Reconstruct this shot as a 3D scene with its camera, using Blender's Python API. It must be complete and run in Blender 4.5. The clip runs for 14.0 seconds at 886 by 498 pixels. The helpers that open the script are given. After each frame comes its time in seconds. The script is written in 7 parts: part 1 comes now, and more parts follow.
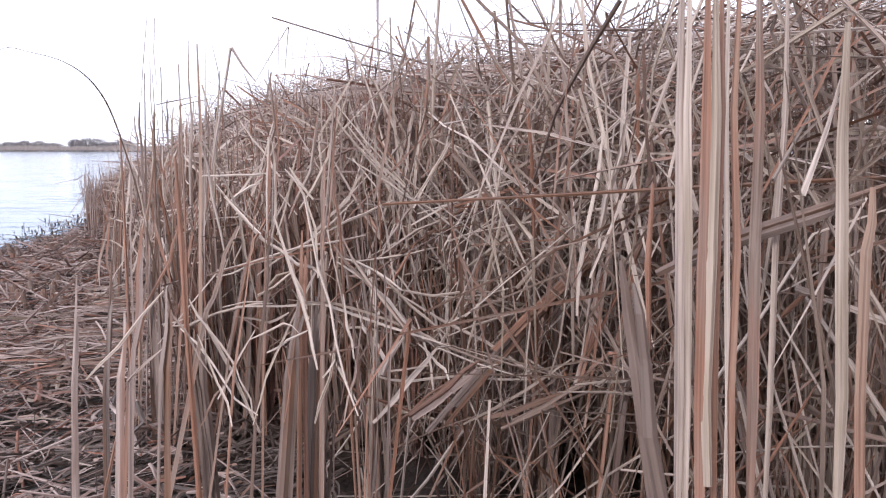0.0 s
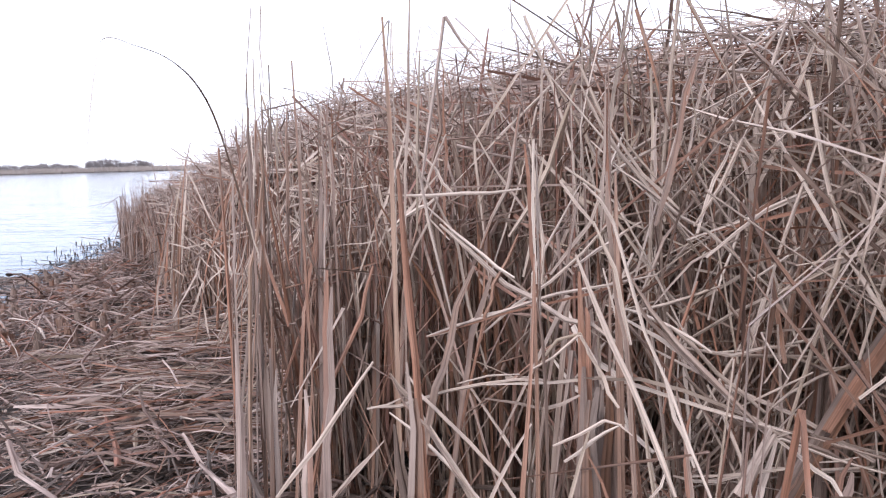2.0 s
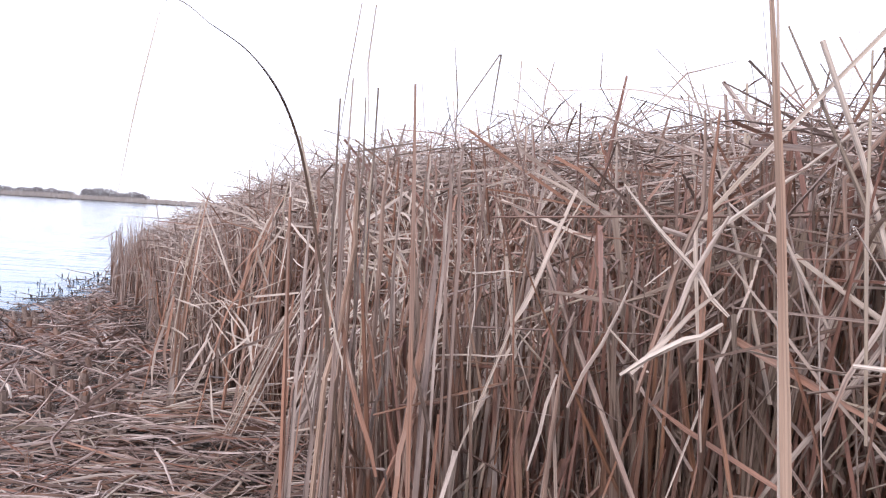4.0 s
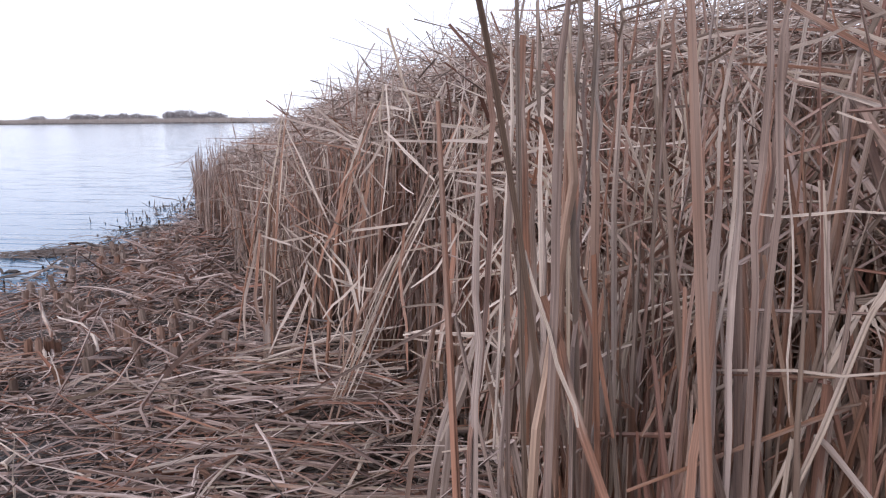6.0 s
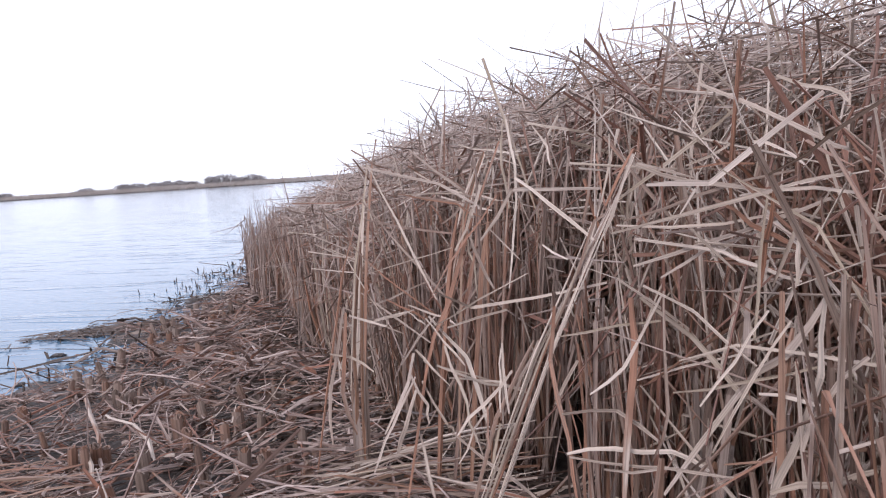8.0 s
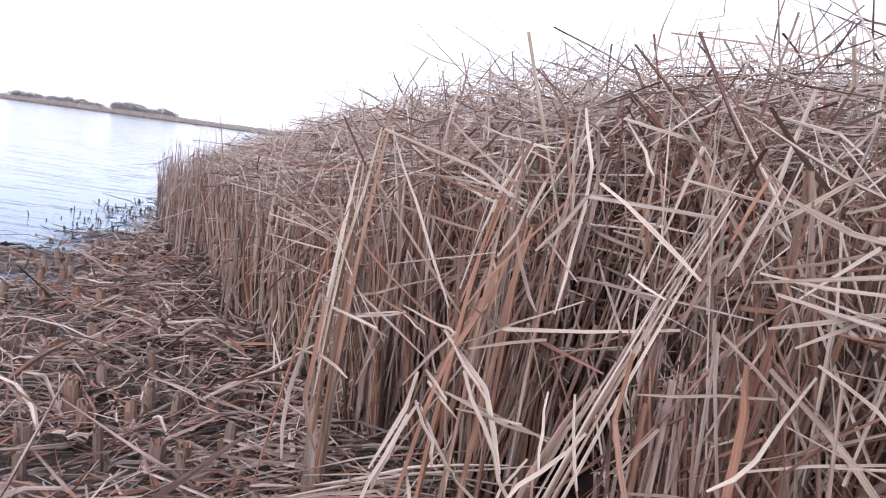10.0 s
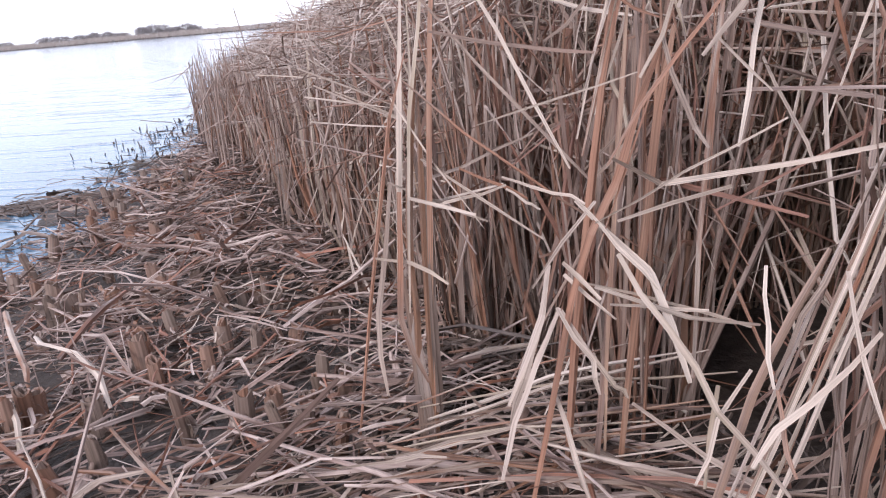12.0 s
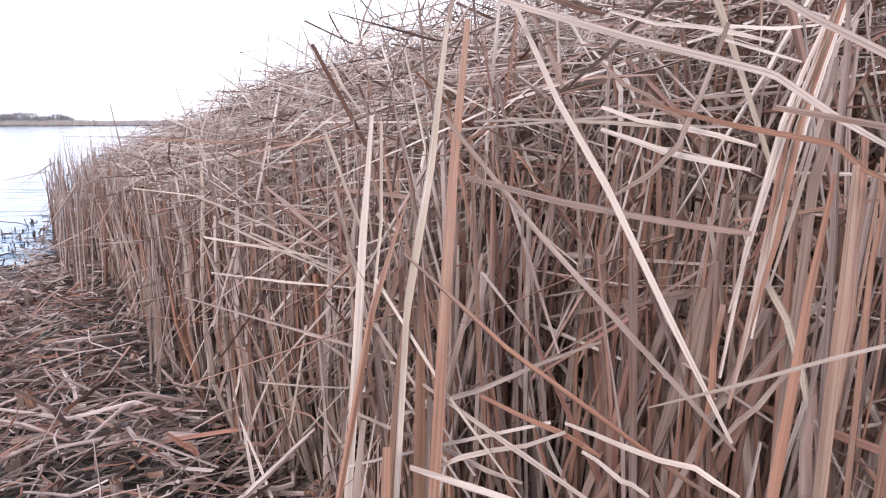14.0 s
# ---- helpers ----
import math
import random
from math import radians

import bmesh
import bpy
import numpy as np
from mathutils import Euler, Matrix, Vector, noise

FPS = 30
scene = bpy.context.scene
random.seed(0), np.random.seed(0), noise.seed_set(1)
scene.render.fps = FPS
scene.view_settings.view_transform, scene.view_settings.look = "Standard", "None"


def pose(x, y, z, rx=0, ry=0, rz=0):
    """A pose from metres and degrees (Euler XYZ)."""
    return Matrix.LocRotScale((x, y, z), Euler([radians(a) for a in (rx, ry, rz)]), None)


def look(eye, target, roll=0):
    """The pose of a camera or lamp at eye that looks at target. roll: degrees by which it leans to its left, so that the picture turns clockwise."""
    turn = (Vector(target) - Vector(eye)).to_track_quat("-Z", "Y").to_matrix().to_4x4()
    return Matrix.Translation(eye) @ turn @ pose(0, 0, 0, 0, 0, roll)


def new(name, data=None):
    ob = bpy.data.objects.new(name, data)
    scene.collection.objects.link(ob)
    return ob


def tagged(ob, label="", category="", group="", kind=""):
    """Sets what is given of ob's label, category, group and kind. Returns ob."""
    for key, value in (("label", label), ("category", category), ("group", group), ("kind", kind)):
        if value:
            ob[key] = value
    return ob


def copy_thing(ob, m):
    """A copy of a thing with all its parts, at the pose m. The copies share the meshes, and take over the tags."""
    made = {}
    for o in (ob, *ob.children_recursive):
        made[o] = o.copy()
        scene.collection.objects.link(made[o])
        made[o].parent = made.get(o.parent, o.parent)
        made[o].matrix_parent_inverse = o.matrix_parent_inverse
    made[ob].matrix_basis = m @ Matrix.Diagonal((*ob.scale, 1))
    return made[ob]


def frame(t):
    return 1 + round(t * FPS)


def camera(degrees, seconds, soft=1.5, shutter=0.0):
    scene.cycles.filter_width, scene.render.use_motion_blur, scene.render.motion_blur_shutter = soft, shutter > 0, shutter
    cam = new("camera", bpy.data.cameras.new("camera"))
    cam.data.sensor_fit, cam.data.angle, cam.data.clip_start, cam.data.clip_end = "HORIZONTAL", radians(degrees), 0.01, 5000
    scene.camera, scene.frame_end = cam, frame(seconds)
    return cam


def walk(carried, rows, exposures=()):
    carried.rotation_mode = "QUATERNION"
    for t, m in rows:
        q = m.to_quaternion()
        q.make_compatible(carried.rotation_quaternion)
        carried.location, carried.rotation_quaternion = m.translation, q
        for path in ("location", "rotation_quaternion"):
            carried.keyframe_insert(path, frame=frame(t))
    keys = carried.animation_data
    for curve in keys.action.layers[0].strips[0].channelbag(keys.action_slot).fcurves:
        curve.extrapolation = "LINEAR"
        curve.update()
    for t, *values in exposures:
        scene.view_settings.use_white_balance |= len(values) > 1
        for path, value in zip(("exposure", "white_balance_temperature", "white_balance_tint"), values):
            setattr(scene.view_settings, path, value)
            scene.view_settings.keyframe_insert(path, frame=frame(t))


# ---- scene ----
KELVIN, TINT = 6200, 17
STOPS = ((0.0, 0.53), (2.2, 0.58), (4.3, 0.67), (4.5, 0.62), (5.0, 0.06), (5.5, -0.1), (6.0, 0.2), (6.5, 0.34), (7.0, 0.42), (7.5, 0.36), (8.2, 0.26), (10.3, 0.56), (11.0, 0.51), (11.5, 0.55), (12.0, 0.62), (12.5, 0.78), (14.0, 0.8))
cam = camera(64.3, 14.0, soft=1.15)
PATH = [
    (0, (0.14, 0.323, 0.651), (0.069, 2.301, 0.368), -0.0),
    (0.5, (0.084, 0.443, 0.642), (-0.08, 2.415, 0.353), -0.2),
    (1, (0.036, 0.53, 0.642), (-0.147, 2.493, 0.302), 0.4),
    (1.5, (-0.066, 0.56, 0.634), (-0.3, 2.517, 0.295), -0.4),
    (2, (-0.131, 0.57, 0.648), (-0.242, 2.551, 0.397), -1.6),
    (2.2, (-0.138, 0.586, 0.645), (-0.202, 2.574, 0.433), -1.9),
    (4.3, (-0.389, 0.959, 0.677), (-0.535, 2.953, 0.655), 5.4),
    (4.5, (-0.402, 0.963, 0.685), (-0.672, 2.944, 0.716), 4.9),
    (5, (-0.435, 1.033, 0.66), (-0.925, 2.97, 0.582), 1.4),
    (5.5, (-0.478, 1.184, 0.64), (-0.754, 3.142, 0.342), 1.2),
    (6, (-0.508, 1.295, 0.669), (-0.8, 3.239, 0.303), -0.5),
    (6.5, (-0.589, 1.362, 0.653), (-0.871, 3.312, 0.314), 3.3),
    (7, (-0.655, 1.416, 0.666), (-1.115, 3.34, 0.377), 0.0),
    (7.5, (-0.705, 1.488, 0.665), (-1.283, 3.395, 0.498), -1.8),
    (8, (-0.729, 1.598, 0.665), (-1.127, 3.545, 0.441), -3.8),
    (8.2, (-0.732, 1.619, 0.668), (-1.076, 3.583, 0.514), -5.5),
    (10.3, (-0.976, 1.824, 0.652), (-1.088, 3.803, 0.385), 8.5),
    (10.5, (-0.982, 1.834, 0.655), (-1.126, 3.815, 0.423), 7.6),
    (11, (-1.013, 1.925, 0.635), (-1.362, 3.877, 0.374), 0.9),
    (11.5, (-1.032, 2.04, 0.61), (-1.401, 3.928, 0.064), -2.3),
    (12, (-1.029, 2.086, 0.601), (-1.314, 3.96, -0.039), -5.0),
    (12.5, (-1.078, 2.141, 0.608), (-1.092, 4.103, 0.22), -3.3),
    (13, (-1.164, 2.239, 0.619), (-1.099, 4.208, 0.277), -1.5),
    (13.5, (-1.184, 2.301, 0.619), (-1.044, 4.278, 0.352), -1.9),
    (14, (-1.179, 2.456, 0.615), (-1.11, 4.423, 0.259), -0.2),
]
walk(cam, [(t, look(eye, target, roll)) for t, eye, target, roll in PATH],
     exposures=[(t, e, KELVIN, TINT) for t, e in STOPS])

# ---- light: flat overcast winter day ----
SUN_EL, SUN_AZ = 32.0, 205.0
world = bpy.data.worlds.new("overcast_sky")
scene.world = world
world.use_nodes = True
wn, wl = world.node_tree.nodes, world.node_tree.links
wn.clear()
sky = wn.new("ShaderNodeTexSky")
sky.sky_type = "NISHITA"
sky.sun_disc = False
sky.sun_elevation, sky.sun_rotation = radians(SUN_EL), radians(SUN_AZ)
sky.air_density, sky.dust_density, sky.ozone_density = 1.0, 0.4, 1.0
grey = wn.new("ShaderNodeHueSaturation")
grey.inputs["Saturation"].default_value = 0.3
cloud = wn.new("ShaderNodeMix")
cloud.data_type = "RGBA"
cloud.inputs["Factor"].default_value = 0.8
cloud.inputs["B"].default_value = (7.9, 8.3, 9.2, 1)
back = wn.new("ShaderNodeBackground")
back.inputs["Strength"].default_value = 0.132
wout = wn.new("ShaderNodeOutputWorld")
wl.new(sky.outputs[0], grey.inputs["Color"])
wl.new(grey.outputs[0], cloud.inputs["A"])
wl.new(cloud.outputs["Result"], back.inputs["Color"])
wl.new(back.outputs[0], wout.inputs["Surface"])
sun_data = bpy.data.lights.new("sun", "SUN")
sun_data.energy, sun_data.angle, sun_data.color = 1.2, radians(12), (1.0, 0.93, 0.86)
sun = new("sun", sun_data)
ca, ce = radians(SUN_AZ), radians(SUN_EL)
sun.matrix_world = look((0, 0, 30), (-30 * math.sin(ca) * math.cos(ce), -30 * math.cos(ca) * math.cos(ce), 30 - 30 * math.sin(ce)))

# ---- materials ----
def node_mat(name):
    m = bpy.data.materials.new(name)
    m.use_nodes = True
    n, l = m.node_tree.nodes, m.node_tree.links
    return m, n, l, n["Principled BSDF"]


def ramp(n, stops, mode="LINEAR"):
    r = n.new("ShaderNodeValToRGB")
    r.color_ramp.interpolation = mode
    e = r.color_ramp.elements
    while len(e) < len(stops):
        e.new(0.5)
    for k, (p, c) in zip(e, stops):
        k.position, k.color = p, (*c, 1)
    return r


def math_node(n, l, op, a, b):
    m = n.new("ShaderNodeMath")
    m.operation = op
    for i, v in enumerate((a, b)):
        if isinstance(v, (int, float)):
            m.inputs[i].default_value = v
        else:
            l.new(v, m.inputs[i])
    return m.outputs[0]


def leaf_material(name, stops, rough=0.78, dirt=0.5):
    """Dry leaf: a colour of its own for each leaf, with fibres and blotches that run along it."""
    m, n, l, bsdf = node_mat(name)
    info, geo, uv = n.new("ShaderNodeObjectInfo"), n.new("ShaderNodeNewGeometry"), n.new("ShaderNodeUVMap")
    rnd = math_node(n, l, "FRACT", math_node(n, l, "ADD", info.outputs["Random"], geo.outputs["Random Per Island"]), 0)
    sep, comb = n.new("ShaderNodeSeparateXYZ"), n.new("ShaderNodeCombineXYZ")
    l.new(uv.outputs[0], sep.inputs[0])
    l.new(math_node(n, l, "MULTIPLY", sep.outputs[0], 4.5), comb.inputs[0])
    l.new(math_node(n, l, "MULTIPLY", sep.outputs[1], 6.0), comb.inputs[1])
    l.new(math_node(n, l, "MULTIPLY", rnd, 91.0), comb.inputs[2])
    fibre = n.new("ShaderNodeTexNoise")
    fibre.inputs["Scale"].default_value, fibre.inputs["Detail"].default_value = 1.0, 3
    l.new(comb.outputs[0], fibre.inputs["Vector"])
    comb2 = n.new("ShaderNodeCombineXYZ")
    l.new(math_node(n, l, "MULTIPLY", sep.outputs[0], 0.6), comb2.inputs[0])
    l.new(math_node(n, l, "MULTIPLY", sep.outputs[1], 9.0), comb2.inputs[1])
    l.new(math_node(n, l, "MULTIPLY", rnd, 57.0), comb2.inputs[2])
    blot = n.new("ShaderNodeTexNoise")
    blot.inputs["Scale"].default_value, blot.inputs["Detail"].default_value = 1.0, 4
    l.new(comb2.outputs[0], blot.inputs["Vector"])
    shift = math_node(n, l, "ADD", rnd, math_node(n, l, "MULTIPLY", math_node(n, l, "SUBTRACT", blot.outputs[0], 0.5), 0.45))
    col = ramp(n, stops)
    l.new(shift, col.inputs[0])
    value = ramp(n, [(0.34, (1 - 0.7 * dirt,) * 3), (0.49, (0.95,) * 3), (0.64, (1.14,) * 3)])
    l.new(fibre.outputs[0], value.inputs[0])
    mix = n.new("ShaderNodeMix")
    mix.data_type, mix.blend_type = "RGBA", "MULTIPLY"
    mix.inputs["Factor"].default_value = 1.0
    l.new(col.outputs[0], mix.inputs["A"])
    l.new(value.outputs[0], mix.inputs["B"])
    l.new(mix.outputs["Result"], bsdf.inputs["Base Color"])
    bump = n.new("ShaderNodeBump")
    bump.inputs["Strength"].default_value, bump.inputs["Distance"].default_value = 0.5, 0.0015
    l.new(fibre.outputs[0], bump.inputs["Height"])
    l.new(bump.outputs[0], bsdf.inputs["Normal"])
    bsdf.inputs["Roughness"].default_value = rough - 0.18
    bsdf.inputs["Specular IOR Level"].default_value = 0.4
    return m


GREY, STRAW, TAUPE = (0.41, 0.325, 0.275), (0.55, 0.445, 0.375), (0.26, 0.185, 0.148)
RUST, DARK, OLIVE = (0.31, 0.152, 0.097), (0.13, 0.085, 0.062), (0.36, 0.282, 0.212)
leaf_mat = leaf_material("dry_leaf", [(0.0, GREY), (0.18, OLIVE), (0.36, STRAW), (0.52, GREY), (0.7, TAUPE), (0.84, RUST), (0.93, (0.24, 0.122, 0.08)), (1.0, GREY)])
stem_mat = leaf_material("brown_stem", [(0.0, TAUPE), (0.2, (0.284, 0.215, 0.168)), (0.4, (0.155, 0.0989, 0.0757)), (0.56, (0.249, 0.182, 0.146)), (0.7, (0.215, 0.109, 0.0705)), (0.8, (0.12, 0.0757, 0.0602)), (0.92, (0.232, 0.112, 0.0645)), (1.0, TAUPE)])
russet_mat = leaf_material("russet_stem", [(0.0, (0.27, 0.135, 0.0972)), (0.35, (0.207, 0.11, 0.0855)), (0.6, TAUPE), (0.8, (0.297, 0.153, 0.104)), (1.0, (0.18, 0.106, 0.0855))])
stand_mat = leaf_material("standing_leaf", [(0.0, (0.34, 0.255, 0.217)), (0.2, (0.27, 0.19, 0.157)), (0.4, (0.43, 0.338, 0.294)), (0.56, (0.25, 0.172, 0.142)), (0.74, (0.3, 0.158, 0.107)), (0.86, (0.2, 0.13, 0.104)), (1.0, (0.34, 0.255, 0.217))])
pale_mat = leaf_material("bleached_leaf", [(0.0, STRAW), (0.35, (0.62, 0.52, 0.445)), (0.6, GREY), (0.8, (0.46, 0.368, 0.3)), (1.0, STRAW)], dirt=0.4)
rust_mat = leaf_material("rusty_leaf", [(0.0, RUST), (0.3, (0.32, 0.195, 0.14)), (0.6, TAUPE), (0.8, (0.29, 0.15, 0.098)), (1.0, (0.36, 0.245, 0.18))])
thatch_mat = leaf_material("weathered_leaf", [(0.0, (0.39, 0.307, 0.265)), (0.3, (0.57, 0.475, 0.415)), (0.5, (0.39, 0.305, 0.262)), (0.7, (0.28, 0.2, 0.165)), (0.86, (0.27, 0.15, 0.108)), (1.0, (0.39, 0.307, 0.265))])
litter_mat = leaf_material("matted_leaf", [(0.0, (0.22, 0.143, 0.12)), (0.18, (0.45, 0.345, 0.305)), (0.32, (0.12, 0.075, 0.06)), (0.46, (0.27, 0.183, 0.155)), (0.6, (0.54, 0.43, 0.385)), (0.72, (0.17, 0.108, 0.09)), (0.84, (0.3, 0.135, 0.088)), (0.93, (0.2, 0.1, 0.07)), (1.0, (0.11, 0.07, 0.058))])
crumb_mat = leaf_material("reed_crumb", [(0.0, (0.3, 0.17, 0.115)), (0.3, (0.2, 0.135, 0.11)), (0.55, (0.42, 0.335, 0.285)), (0.8, (0.24, 0.135, 0.095)), (1.0, (0.14, 0.095, 0.075))])
stub_mat = leaf_material("cut_stub", [(0.0, (0.17, 0.122, 0.098)), (0.4, (0.27, 0.2, 0.165)), (0.7, (0.25, 0.132, 0.088)), (1.0, (0.22, 0.158, 0.13))], rough=0.65)
sheath_mat = leaf_material("wet_sheath", [(0.0, (0.135, 0.096, 0.078)), (0.35, (0.25, 0.188, 0.157)), (0.62, (0.17, 0.118, 0.096)), (0.82, (0.22, 0.115, 0.07)), (1.0, (0.145, 0.104, 0.085))], rough=0.62)
stalk_mat = leaf_material("dark_stalk", [(0.0, DARK), (0.5, (0.19, 0.14, 0.11)), (1.0, DARK)], rough=0.6)
# far shore twigs and reeds: distance haze is mixed into these pale colours
hazed_twig_mat = leaf_material("grey_twig", [(0.0, (0.38, 0.35, 0.35)), (1.0, (0.3, 0.275, 0.275))], dirt=0.2)
hazed_fringe_mat = leaf_material("far_reed", [(0.0, (0.42, 0.37, 0.34)), (0.5, (0.36, 0.31, 0.285)), (1.0, (0.47, 0.42, 0.39))], dirt=0.25)
# soaked leaves; also painted shade for litter low down and inside the bed
soaked_and_shade_mat = leaf_material("soaked_leaf", [(0.0, (0.0723, 0.0527, 0.0442)), (0.4, (0.145, 0.106, 0.0884)), (0.7, (0.085, 0.0612, 0.051)), (1.0, (0.196, 0.146, 0.123))], rough=0.7)
black_mat = leaf_material("sodden_stub", [(0.0, (0.05, 0.04, 0.035)), (0.5, (0.11, 0.08, 0.065)), (1.0, (0.06, 0.05, 0.042))], rough=0.4)


def ground_material():
    m, n, l, bsdf = node_mat("wet_mud")
    tc = n.new("ShaderNodeTexCoord")
    a, b = n.new("ShaderNodeTexNoise"), n.new("ShaderNodeTexNoise")
    for k, sc in ((a, 3.0), (b, 45.0)):
        k.inputs["Scale"].default_value, k.inputs["Detail"].default_value = sc, 6
        l.new(tc.outputs["Object"], k.inputs["Vector"])
    c = ramp(n, [(0.3, (0.022, 0.017, 0.015)), (0.55, (0.05, 0.037, 0.031)), (0.75, (0.085, 0.063, 0.051))])
    l.new(math_node(n, l, "MULTIPLY", math_node(n, l, "ADD", a.outputs[0], b.outputs[0]), 0.5), c.inputs[0])
    l.new(c.outputs[0], bsdf.inputs["Base Color"])
    r = ramp(n, [(0.35, (0.25,) * 3), (0.65, (0.8,) * 3)])
    l.new(a.outputs[0], r.inputs[0])
    l.new(r.outputs[0], bsdf.inputs["Roughness"])
    bump = n.new("ShaderNodeBump")
    bump.inputs["Strength"].default_value, bump.inputs["Distance"].default_value = 0.8, 0.012
    l.new(b.outputs[0], bump.inputs["Height"])
    l.new(bump.outputs[0], bsdf.inputs["Normal"])
    return m


def water_material():
    """Lake water: long low ripples that come in to the shore, finer ones across them."""
    m, n, l, bsdf = node_mat("lake_water")
    tc, mp = n.new("ShaderNodeTexCoord"), n.new("ShaderNodeMapping")
    mp.inputs["Rotation"].default_value = (0, 0, radians(-24))
    mp.inputs["Scale"].default_value = (0.9, 7.0, 1.0)
    l.new(tc.outputs["Object"], mp.inputs["Vector"])
    a, b = n.new("ShaderNodeTexNoise"), n.new("ShaderNodeTexNoise")
    a.inputs["Scale"].default_value, a.inputs["Detail"].default_value, a.inputs["Distortion"].default_value = 1.3, 2, 0.4
    b.inputs["Scale"].default_value, b.inputs["Detail"].default_value = 6.0, 2
    l.new(mp.outputs[0], a.inputs["Vector"])
    l.new(mp.outputs[0], b.inputs["Vector"])
    crest = n.new("ShaderNodeMapRange")
    crest.interpolation_type = "SMOOTHSTEP"
    crest.inputs["From Min"].default_value, crest.inputs["From Max"].default_value = 0.56, 0.72
    l.new(a.outputs[0], crest.inputs["Value"])
    calm = n.new("ShaderNodeTexNoise")
    calm.inputs["Scale"].default_value, calm.inputs["Detail"].default_value = 0.35, 2
    l.new(tc.outputs["Object"], calm.inputs["Vector"])
    gust = n.new("ShaderNodeMapRange")
    gust.inputs["From Min"].default_value, gust.inputs["From Max"].default_value = 0.35, 0.7
    gust.inputs["To Min"].default_value = 0.25
    l.new(calm.outputs[0], gust.inputs["Value"])
    h = math_node(n, l, "ADD", math_node(n, l, "MULTIPLY", crest.outputs[0], gust.outputs[0]), math_node(n, l, "MULTIPLY", b.outputs[0], 0.12))
    bump = n.new("ShaderNodeBump")
    bump.inputs["Strength"].default_value, bump.inputs["Distance"].default_value = 0.45, 0.03
    l.new(h, bump.inputs["Height"])
    l.new(bump.outputs[0], bsdf.inputs["Normal"])
    bsdf.inputs["Base Color"].default_value = (0.125, 0.215, 0.315, 1)
    bsdf.inputs["Roughness"].default_value = 0.07
    bsdf.inputs["IOR"].default_value = 1.33
    return m


mud_mat, water_mat = ground_material(), water_material()

# ---- the plan: the reed bed's foot, its height, and the water's edge ----
EDGE_Y = (-3.0, 0.5, 0.8, 1.0, 1.3, 1.56, 1.8, 2.0, 2.2, 2.4, 2.5, 3.0, 3.5, 4.0, 5.2, 6.0, 7.0, 10.0, 14.0, 40.0)
EDGE_X = (1.2, 0.45, 0.17, 0.02, -0.14, -0.34, -0.5, -0.48, -0.52, -0.61, -0.67, -1.1, -1.4, -1.75, -2.42, -2.88, -3.2, -3.75, -5.0, -14.0)
SHORE_Y = (-60.0, 0.0, 2.0, 3.2, 3.8, 4.3, 4.9, 5.9, 6.5, 7.0, 10.0, 14.0, 40.0, 80.0)
SHORE_X = (-9.0, -2.7, -2.6, -2.68, -2.75, -2.88, -3.05, -3.05, -3.3, -3.5, -4.5, -5.8, -14.8, -30.0)
WATER_Z = -0.018


def inside(x, y):
    """Metres by which a place lies within the reed bed."""
    return (x - np.interp(y, EDGE_Y, EDGE_X)) * 0.86


LANE_Y = (-0.5, 0.32, 0.57, 0.96, 1.3, 1.5, 1.83, 2.46, 2.8)
LANE_X = (0.75, 0.14, -0.13, -0.39, -0.51, -0.70, -0.98, -1.18, -1.25)


def open_way(P, r=0.3, margin=-0.08):
    """Which leaves keep within the bed and clear of the trodden lane along it."""
    ly = np.linspace(LANE_Y[0], LANE_Y[-1], 60)
    lane = np.stack([np.interp(ly, LANE_Y, LANE_X), ly], axis=-1)
    mid = (P[:, 1:] + P[:, :-1]) / 2
    Q = np.concatenate([P, mid], axis=1)
    ok = inside(Q[..., 0], Q[..., 1]).min(axis=1) > margin
    for x, y in lane:
        d = np.hypot(Q[..., 0] - x, Q[..., 1] - y)
        ok &= ~((d < r) & (Q[..., 2] > 0.12)).any(axis=1)
    return ok


HOLLOWS = ((-0.6, 3.1, 0.3), (-0.78, 2.86, 0.14), (-0.46, 2.52, 0.2), (0.34, 1.2, 0.15), (0.2, 1.12, 0.13), (0.32, 1.0, 0.14), (-0.2, 1.52, 0.13), (-0.06, 1.47, 0.14), (-0.28, 1.62, 0.14), (0.1, 1.22, 0.12), (0.0, 1.2, 0.1), (0.24, 1.3, 0.12), (-0.14, 1.64, 0.16), (0.02, 1.62, 0.16), (-0.12, 2.2, 0.3), (-0.27, 1.95, 0.14))


def hollow(x, y):
    """Whether a place lies in one of the dark hollows where nothing stands under the thatch."""
    inn = np.zeros(np.shape(x), bool)
    for cx, cy, r in HOLLOWS:
        inn |= np.hypot(x - cx, y - cy) < r * (1 + 0.25 * np.sin(7 * np.arctan2(y - cy, x - cx)))
    return inn


